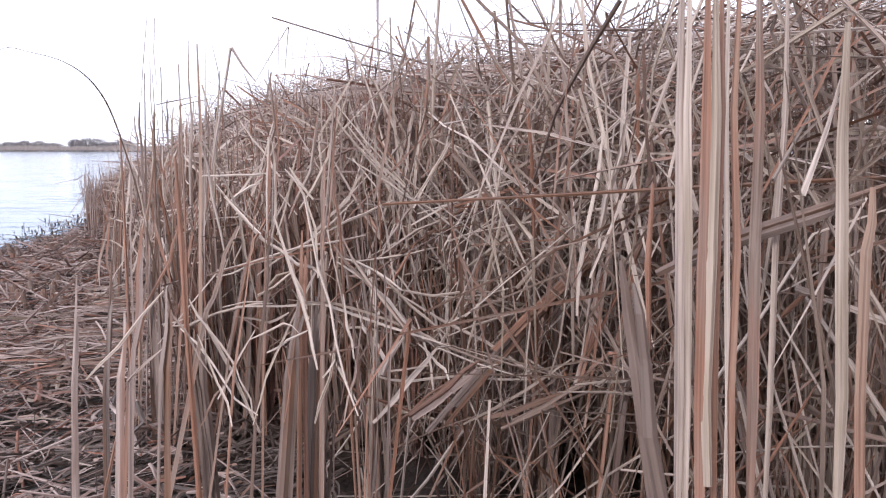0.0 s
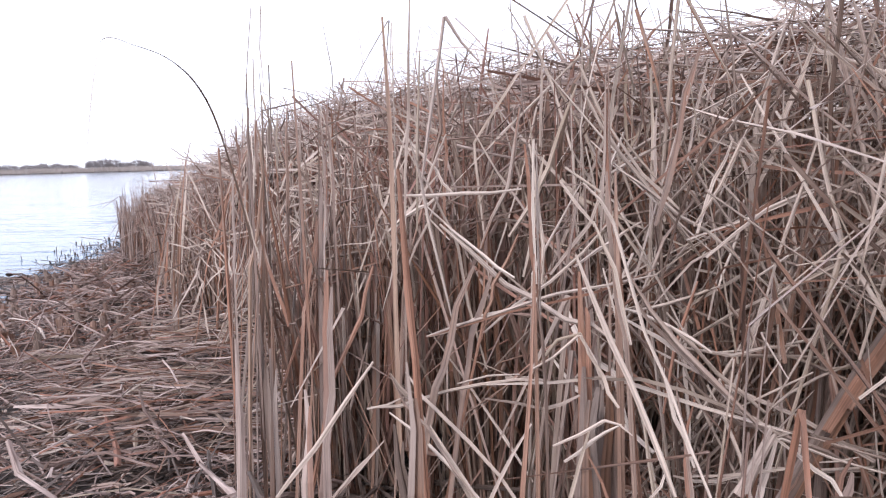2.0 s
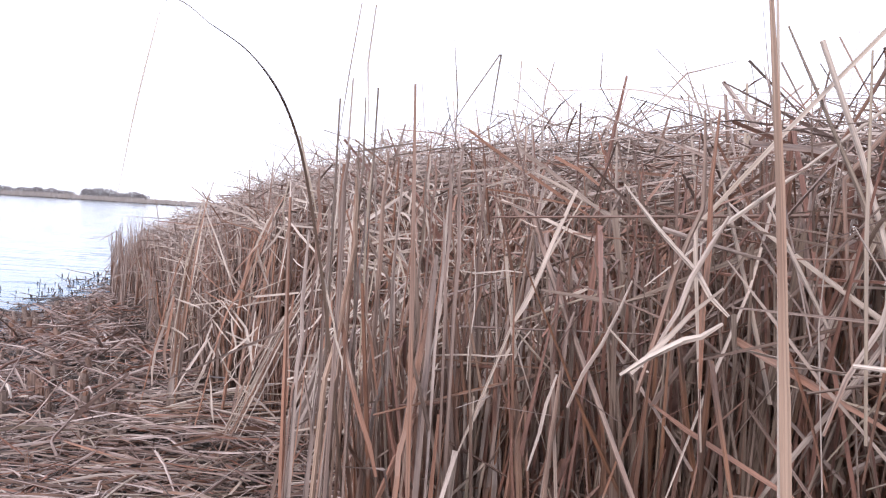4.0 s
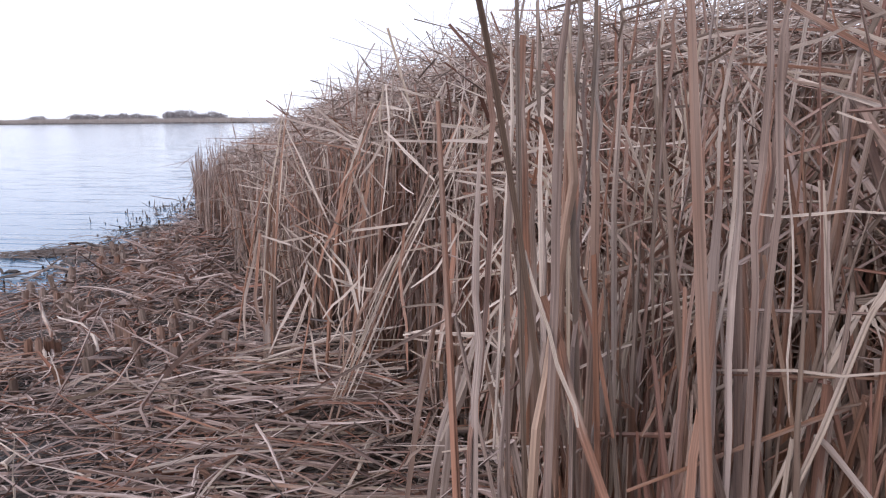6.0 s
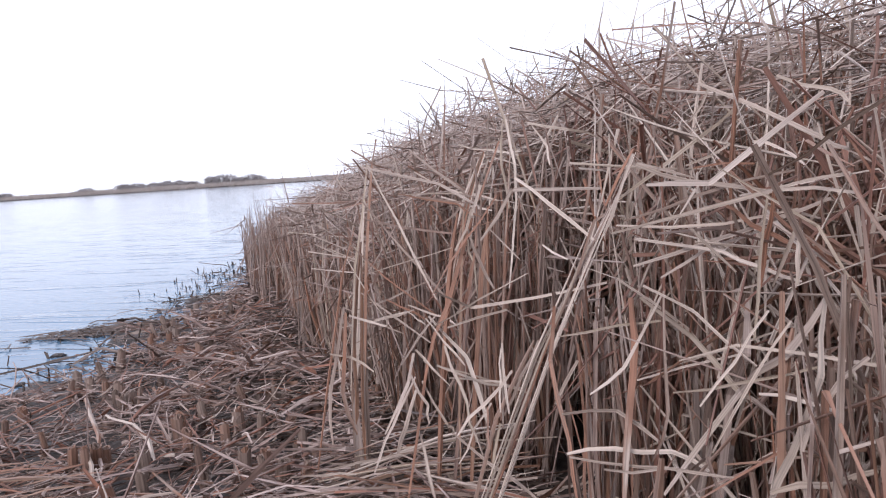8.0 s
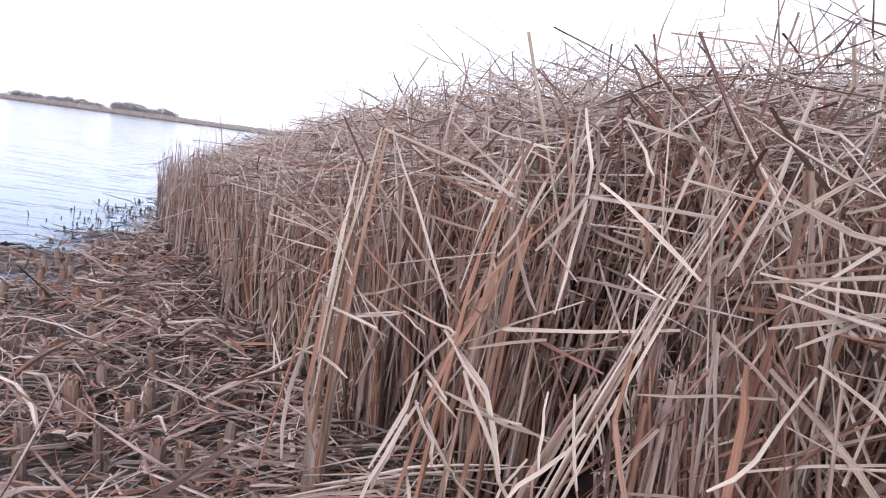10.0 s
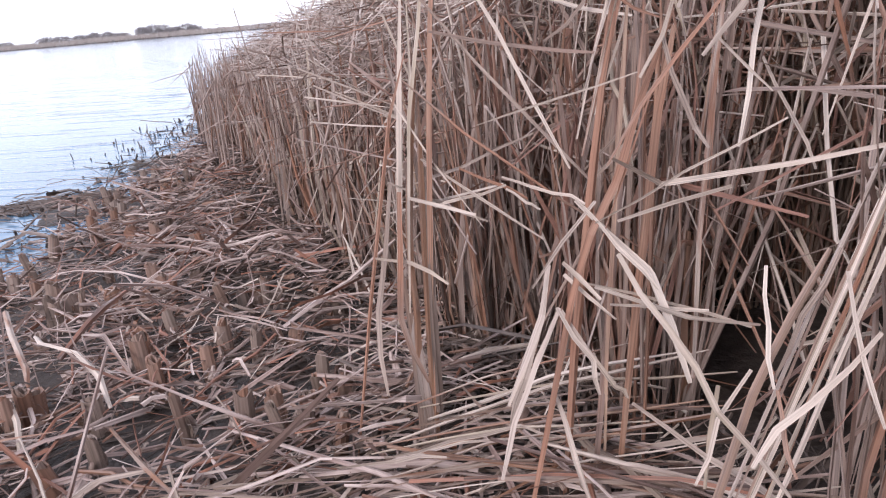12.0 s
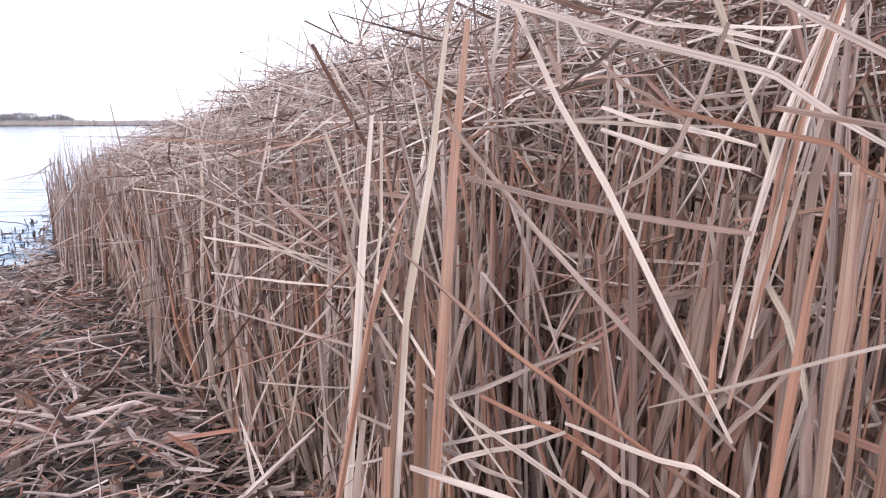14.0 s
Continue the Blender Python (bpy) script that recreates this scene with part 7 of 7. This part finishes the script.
lone_leaf(0.0034, stand_mat, (-0.351, 1.818, 0.734), (-0.350, 1.821, 0.686), (-0.352, 1.821, 0.639))
lone_leaf(0.0059, rust_mat, (-0.345, 1.826, 0.599), (-0.355, 1.819, 0.542), (-0.366, 1.808, 0.494), (-0.415, 1.765, 0.012))
lone_leaf(0.0060, rust_mat, (-0.281, 1.871, 0.703), (-0.284, 1.872, 0.636), (-0.292, 1.866, 0.563), (-0.306, 1.856, 0.498), (-0.337, 1.838, 0.012))
lone_leaf(0.0034, leaf_mat, (-0.305, 1.960, 0.747), (-0.352, 1.974, 0.740), (-0.423, 1.987, 0.728))
lone_leaf(0.0027, leaf_mat, (-0.271, 1.863, 0.741), (-0.309, 1.879, 0.724), (-0.352, 1.894, 0.710))
lone_leaf(0.0026, leaf_mat, (-0.338, 1.870, 0.700), (-0.305, 1.859, 0.688), (-0.272, 1.847, 0.676))
lone_leaf(0.0021, pale_mat, (-0.332, 1.889, 0.703), (-0.299, 1.878, 0.699), (-0.266, 1.865, 0.696))
lone_leaf(0.0023, pale_mat, (-0.300, 1.858, 0.671), (-0.271, 1.846, 0.660))

# ---- leaves crossing one another at the near end ----
lone_leaf(0.0037, leaf_mat, (-0.040, 1.220, 0.711), (0.000, 1.242, 0.648), (0.070, 1.260, 0.566))
lone_leaf(0.0033, pale_mat, (-0.014, 1.236, 0.678), (0.023, 1.254, 0.629), (0.061, 1.265, 0.594))
lone_leaf(0.0034, pale_mat, (-0.014, 1.214, 0.640), (0.035, 1.241, 0.607), (0.088, 1.263, 0.572), (0.157, 1.283, 0.511))
lone_leaf(0.0035, leaf_mat, (0.004, 1.268, 0.669), (0.049, 1.285, 0.617))
lone_leaf(0.0036, leaf_mat, (0.010, 1.289, 0.649), (0.053, 1.300, 0.598), (0.098, 1.306, 0.536))
lone_leaf(0.0039, pale_mat, (0.068, 1.204, 0.555), (0.145, 1.267, 0.592), (0.221, 1.309, 0.612))
lone_leaf(0.0040, pale_mat, (0.115, 1.281, 0.658), (0.144, 1.297, 0.634))
lone_leaf(0.0038, pale_mat, (0.115, 1.281, 0.658), (0.092, 1.262, 0.621), (0.069, 1.234, 0.574))
lone_leaf(0.0034, pale_mat, (0.068, 1.263, 0.643), (0.117, 1.268, 0.572))
lone_leaf(0.0041, pale_mat, (0.169, 1.279, 0.601), (0.223, 1.297, 0.528), (0.283, 1.305, 0.463))
lone_leaf(0.0034, pale_mat, (0.113, 1.213, 0.533), (0.182, 1.275, 0.554))
lone_leaf(0.0031, leaf_mat, (0.182, 1.275, 0.554), (0.222, 1.289, 0.517))
lone_leaf(0.0042, pale_mat, (0.278, 1.346, 0.535), (0.349, 1.365, 0.497), (0.420, 1.378, 0.473))
lone_leaf(0.0068, pale_mat, (0.369, 1.310, 0.688), (0.353, 1.289, 0.620), (0.334, 1.256, 0.537))
lone_leaf(0.0084, leaf_mat, (0.322, 1.233, 0.540), (0.293, 1.172, 0.434), (0.269, 1.128, 0.377))
lone_leaf(0.0062, leaf_mat, (0.458, 1.376, 0.618), (0.396, 1.351, 0.593), (0.341, 1.325, 0.570))
lone_leaf(0.0120, rust_mat, (0.347, 1.304, 0.542), (0.263, 1.257, 0.465), (0.175, 1.192, 0.395))
lone_leaf(0.0049, rust_mat, (0.380, 1.366, 0.579), (0.313, 1.317, 0.508), (0.256, 1.268, 0.456))
lone_leaf(0.0073, rust_mat, (0.317, 1.154, 0.388), (0.338, 1.197, 0.450), (0.359, 1.236, 0.524))
lone_leaf(0.0116, stand_mat, (0.395, 1.302, 0.614), (0.379, 1.272, 0.535), (0.359, 1.236, 0.462), (0.306, 1.139, 0.012))
lone_leaf(0.0035, pale_mat, (0.237, 1.062, 0.389), (0.298, 1.095, 0.378), (0.359, 1.122, 0.366))
lone_leaf(0.0041, pale_mat, (0.262, 1.096, 0.386), (0.320, 1.127, 0.380), (0.374, 1.154, 0.381))
lone_leaf(0.0066, rust_mat, (0.279, 1.127, 0.377), (0.223, 1.083, 0.371), (0.157, 1.026, 0.373))
lone_leaf(0.0061, leaf_mat, (0.327, 1.155, 0.389), (0.259, 1.112, 0.374), (0.190, 1.053, 0.360))
lone_leaf(0.0046, pale_mat, (0.414, 1.251, 0.412), (0.359, 1.218, 0.387), (0.302, 1.174, 0.360))
lone_leaf(0.0035, pale_mat, (0.270, 1.182, 0.390), (0.210, 1.133, 0.366), (0.136, 1.065, 0.350))
lone_leaf(0.0039, leaf_mat, (0.273, 1.192, 0.386), (0.298, 1.202, 0.382))
lone_leaf(0.0034, pale_mat, (0.143, 1.157, 0.409), (0.202, 1.189, 0.383), (0.290, 1.224, 0.342))
lone_leaf(0.0039, leaf_mat, (0.028, 1.122, 0.472), (0.080, 1.151, 0.422), (0.146, 1.178, 0.393), (0.193, 1.191, 0.367))
lone_leaf(0.0032, pale_mat, (-0.058, 1.077, 0.486), (-0.010, 1.107, 0.475), (0.064, 1.137, 0.442), (0.116, 1.150, 0.411))
lone_leaf(0.0039, pale_mat, (0.027, 1.165, 0.502), (0.070, 1.173, 0.458), (0.114, 1.177, 0.420))
lone_leaf(0.0033, leaf_mat, (-0.017, 1.125, 0.544), (0.018, 1.136, 0.498), (0.059, 1.142, 0.456), (0.100, 1.143, 0.415))
lone_leaf(0.0028, pale_mat, (-0.058, 1.081, 0.629), (-0.037, 1.078, 0.601), (-0.019, 1.057, 0.525), (0.006, 1.022, 0.448), (0.033, 0.983, 0.390))
lone_leaf(0.0030, pale_mat, (-0.057, 1.100, 0.514), (-0.043, 1.084, 0.485), (-0.034, 1.071, 0.465))
lone_leaf(0.0031, leaf_mat, (-0.057, 1.100, 0.514), (-0.085, 1.098, 0.497), (-0.097, 1.095, 0.485))
lone_leaf(0.0031, pale_mat, (-0.181, 1.166, 0.496), (-0.123, 1.172, 0.513), (-0.069, 1.174, 0.530), (0.016, 1.165, 0.547))
lone_leaf(0.0034, pale_mat, (0.021, 1.206, 0.510), (0.071, 1.256, 0.543), (0.139, 1.299, 0.563))
lone_leaf(0.0033, leaf_mat, (-0.005, 1.182, 0.511), (0.065, 1.233, 0.514), (0.101, 1.256, 0.520))
lone_leaf(0.0033, pale_mat, (0.038, 1.168, 0.483), (0.093, 1.206, 0.464), (0.172, 1.253, 0.460))
lone_leaf(0.0035, pale_mat, (0.071, 1.208, 0.468), (0.144, 1.255, 0.449), (0.223, 1.297, 0.434))
lone_leaf(0.0040, leaf_mat, (0.151, 1.229, 0.457), (0.204, 1.261, 0.432), (0.258, 1.294, 0.433))
lone_leaf(0.0031, pale_mat, (0.115, 1.185, 0.417), (0.190, 1.250, 0.428), (0.251, 1.290, 0.434))
lone_leaf(0.0055, leaf_mat, (0.104, 1.129, 0.418), (0.078, 1.092, 0.394), (0.041, 1.031, 0.364))
lone_leaf(0.0030, pale_mat, (0.103, 1.127, 0.419), (0.120, 1.141, 0.417))
lone_leaf(0.0099, stand_mat, (0.154, 1.108, 0.406), (0.120, 1.063, 0.390), (0.081, 1.007, 0.379))
lone_leaf(0.0035, leaf_mat, (-0.010, 1.064, 0.412), (0.022, 1.077, 0.378), (0.089, 1.100, 0.344))
lone_leaf(0.0033, pale_mat, (0.025, 1.141, 0.380), (0.067, 1.162, 0.365), (0.129, 1.194, 0.362), (0.236, 1.229, 0.347))
lone_leaf(0.0030, leaf_mat, (0.049, 1.166, 0.438), (0.030, 1.126, 0.398), (0.026, 1.095, 0.370))
lone_leaf(0.0037, leaf_mat, (0.072, 1.206, 0.437), (0.094, 1.180, 0.379), (0.099, 1.163, 0.346))
lone_leaf(0.0041, pale_mat, (0.171, 1.293, 0.503), (0.189, 1.281, 0.444))
lone_leaf(0.0035, leaf_mat, (0.096, 1.272, 0.523), (0.133, 1.267, 0.470), (0.146, 1.260, 0.424))
lone_leaf(0.0033, pale_mat, (0.037, 1.216, 0.503), (0.072, 1.216, 0.458))
lone_leaf(0.0036, leaf_mat, (0.071, 1.236, 0.528), (0.038, 1.192, 0.474), (0.018, 1.149, 0.431))
lone_leaf(0.0040, pale_mat, (0.355, 1.372, 0.466), (0.295, 1.335, 0.433), (0.240, 1.281, 0.389))
lone_leaf(0.0047, leaf_mat, (0.292, 1.327, 0.435), (0.361, 1.340, 0.407), (0.409, 1.346, 0.380))
lone_leaf(0.0043, pale_mat, (0.322, 1.232, 0.385), (0.353, 1.241, 0.378), (0.404, 1.251, 0.357))
lone_leaf(0.0044, leaf_mat, (0.279, 1.296, 0.404), (0.316, 1.289, 0.363), (0.340, 1.281, 0.323))
lone_leaf(0.0050, stand_mat, (0.258, 1.362, 0.424), (0.247, 1.330, 0.372), (0.236, 1.296, 0.324))
lone_leaf(0.0044, leaf_mat, (0.171, 1.149, 0.329), (0.223, 1.197, 0.336), (0.275, 1.250, 0.358))
lone_leaf(0.0037, leaf_mat, (0.059, 1.055, 0.351), (0.094, 1.108, 0.367), (0.144, 1.163, 0.388))
lone_leaf(0.0030, pale_mat, (0.001, 1.089, 0.490), (0.007, 1.075, 0.456), (0.017, 1.058, 0.425))
lone_leaf(0.0030, leaf_mat, (0.019, 1.114, 0.464), (0.017, 1.063, 0.404), (0.011, 1.022, 0.366))
lone_leaf(0.0034, leaf_mat, (-0.009, 1.101, 0.446), (-0.010, 1.061, 0.403), (-0.018, 1.016, 0.368))
lone_leaf(0.0032, leaf_mat, (-0.097, 1.080, 0.450), (-0.120, 1.076, 0.411), (-0.139, 1.070, 0.373))
lone_leaf(0.0032, pale_mat, (-0.198, 1.149, 0.470), (-0.169, 1.124, 0.443), (-0.122, 1.082, 0.409), (-0.093, 1.043, 0.384), (-0.077, 1.010, 0.368))
lone_leaf(0.0034, pale_mat, (-0.215, 1.160, 0.430), (-0.164, 1.120, 0.402), (-0.119, 1.069, 0.374), (-0.084, 1.039, 0.367))
lone_leaf(0.0035, pale_mat, (-0.233, 1.176, 0.429), (-0.187, 1.159, 0.442), (-0.136, 1.137, 0.462), (-0.083, 1.106, 0.475))
lone_leaf(0.0032, leaf_mat, (-0.176, 1.114, 0.436), (-0.137, 1.065, 0.395), (-0.104, 1.013, 0.365))
lone_leaf(0.0037, leaf_mat, (-0.130, 1.075, 0.391), (-0.149, 1.069, 0.363), (-0.162, 1.062, 0.334))
lone_leaf(0.0030, pale_mat, (-0.076, 1.051, 0.433), (-0.055, 1.059, 0.445), (-0.033, 1.065, 0.455))
lone_leaf(0.0030, leaf_mat, (-0.056, 1.063, 0.453), (-0.074, 1.038, 0.410), (-0.081, 1.010, 0.368))
lone_leaf(0.0032, leaf_mat, (-0.132, 1.123, 0.455), (-0.086, 1.100, 0.454), (-0.060, 1.088, 0.469))
lone_leaf(0.0029, leaf_mat, (-0.059, 1.054, 0.437), (-0.046, 1.030, 0.406), (-0.045, 0.999, 0.376))
lone_leaf(0.0032, pale_mat, (-0.203, 1.226, 0.616), (-0.148, 1.196, 0.618), (-0.097, 1.163, 0.622))
lone_leaf(0.0046, leaf_mat, (-0.169, 1.206, 0.590), (-0.112, 1.173, 0.540), (-0.064, 1.147, 0.514), (-0.026, 1.124, 0.500))
lone_leaf(0.0035, pale_mat, (-0.180, 1.209, 0.606), (-0.131, 1.167, 0.567), (-0.105, 1.144, 0.550))
lone_leaf(0.0036, leaf_mat, (-0.095, 1.153, 0.659), (-0.092, 1.139, 0.606), (-0.088, 1.114, 0.540))
lone_leaf(0.0029, pale_mat, (-0.091, 1.153, 0.659), (-0.085, 1.139, 0.606), (-0.085, 1.117, 0.549))
lone_leaf(0.0041, rust_mat, (-0.083, 1.124, 0.568), (-0.086, 1.099, 0.504), (-0.087, 1.059, 0.429))
lone_leaf(0.0062, rust_mat, (-0.122, 1.194, 0.548), (-0.142, 1.183, 0.493), (-0.151, 1.171, 0.440))
lone_leaf(0.0039, rust_mat, (-0.100, 1.172, 0.583), (-0.122, 1.172, 0.540), (-0.130, 1.170, 0.513))
lone_leaf(0.0035, leaf_mat, (-0.074, 1.210, 0.650), (-0.083, 1.198, 0.602), (-0.096, 1.178, 0.545))
lone_leaf(0.0038, rust_mat, (-0.029, 1.150, 0.635), (-0.028, 1.128, 0.568), (-0.023, 1.099, 0.506))
lone_leaf(0.0034, leaf_mat, (-0.021, 1.194, 0.701), (-0.024, 1.175, 0.630), (-0.026, 1.147, 0.556))
lone_leaf(0.0034, rust_mat, (-0.023, 1.185, 0.624), (-0.016, 1.170, 0.563))
lone_leaf(0.0034, leaf_mat, (-0.045, 1.116, 0.598), (-0.031, 1.103, 0.562), (-0.024, 1.078, 0.510))
lone_leaf(0.0033, pale_mat, (-0.131, 1.205, 0.489), (-0.066, 1.231, 0.532), (-0.011, 1.248, 0.583))
lone_leaf(0.0039, pale_mat, (0.004, 1.299, 0.628), (-0.024, 1.273, 0.581), (-0.067, 1.236, 0.537))
lone_leaf(0.0035, leaf_mat, (0.035, 1.308, 0.579), (-0.000, 1.280, 0.563), (-0.044, 1.240, 0.543))
lone_leaf(0.0035, leaf_mat, (0.091, 1.321, 0.597), (0.054, 1.293, 0.562), (0.025, 1.257, 0.518))
lone_leaf(0.0036, pale_mat, (0.148, 1.336, 0.597), (0.128, 1.307, 0.549), (0.103, 1.278, 0.510))
lone_leaf(0.0038, leaf_mat, (0.134, 1.327, 0.604), (0.156, 1.329, 0.547), (0.183, 1.326, 0.497))
lone_leaf(0.0041, pale_mat, (0.231, 1.406, 0.601), (0.223, 1.378, 0.529), (0.208, 1.355, 0.479))
lone_leaf(0.0040, leaf_mat, (0.124, 1.413, 0.773), (0.099, 1.394, 0.693), (0.074, 1.365, 0.608))
lone_leaf(0.0040, pale_mat, (0.132, 1.415, 0.753), (0.113, 1.399, 0.687), (0.100, 1.382, 0.634))
lone_leaf(0.0037, leaf_mat, (0.058, 1.345, 0.696), (0.053, 1.328, 0.628), (0.042, 1.305, 0.561))
lone_leaf(0.0038, leaf_mat, (0.077, 1.354, 0.691), (0.066, 1.335, 0.621))
lone_leaf(0.0042, pale_mat, (0.296, 1.385, 0.773), (0.319, 1.391, 0.712), (0.346, 1.391, 0.649), (0.386, 1.381, 0.578))
lone_leaf(0.0045, leaf_mat, (0.324, 1.428, 0.675), (0.379, 1.436, 0.601), (0.407, 1.434, 0.588))
lone_leaf(0.0045, pale_mat, (0.256, 1.450, 0.784), (0.305, 1.466, 0.732), (0.363, 1.480, 0.663))
lone_leaf(0.0041, leaf_mat, (0.225, 1.432, 0.794), (0.199, 1.410, 0.714), (0.172, 1.377, 0.628))
lone_leaf(0.0046, leaf_mat, (0.373, 1.495, 0.776), (0.340, 1.473, 0.663), (0.324, 1.444, 0.572))
lone_leaf(0.0040, pale_mat, (0.304, 1.432, 0.605), (0.386, 1.455, 0.604), (0.511, 1.479, 0.603))
lone_leaf(0.0036, leaf_mat, (0.167, 1.362, 0.666), (0.258, 1.400, 0.671), (0.366, 1.434, 0.677))
lone_leaf(0.0046, pale_mat, (0.348, 1.327, 0.758), (0.390, 1.338, 0.725), (0.436, 1.347, 0.691))
lone_leaf(0.0060, leaf_mat, (0.427, 1.331, 0.701), (0.409, 1.315, 0.649), (0.395, 1.298, 0.602))
lone_leaf(0.0045, leaf_mat, (0.402, 1.306, 0.567), (0.434, 1.315, 0.560))
for (kind, k), rows in far_leaves.items():
    P, W, hint = (np.array(c) for c in zip(*rows))
    stuff("caught_leaves", ribbons("caught_leaves", P, W, hint, bpy.data.materials[kind], 0.36, 0.35), "single dry leaves caught among the stems of the reed bed", "reeds")
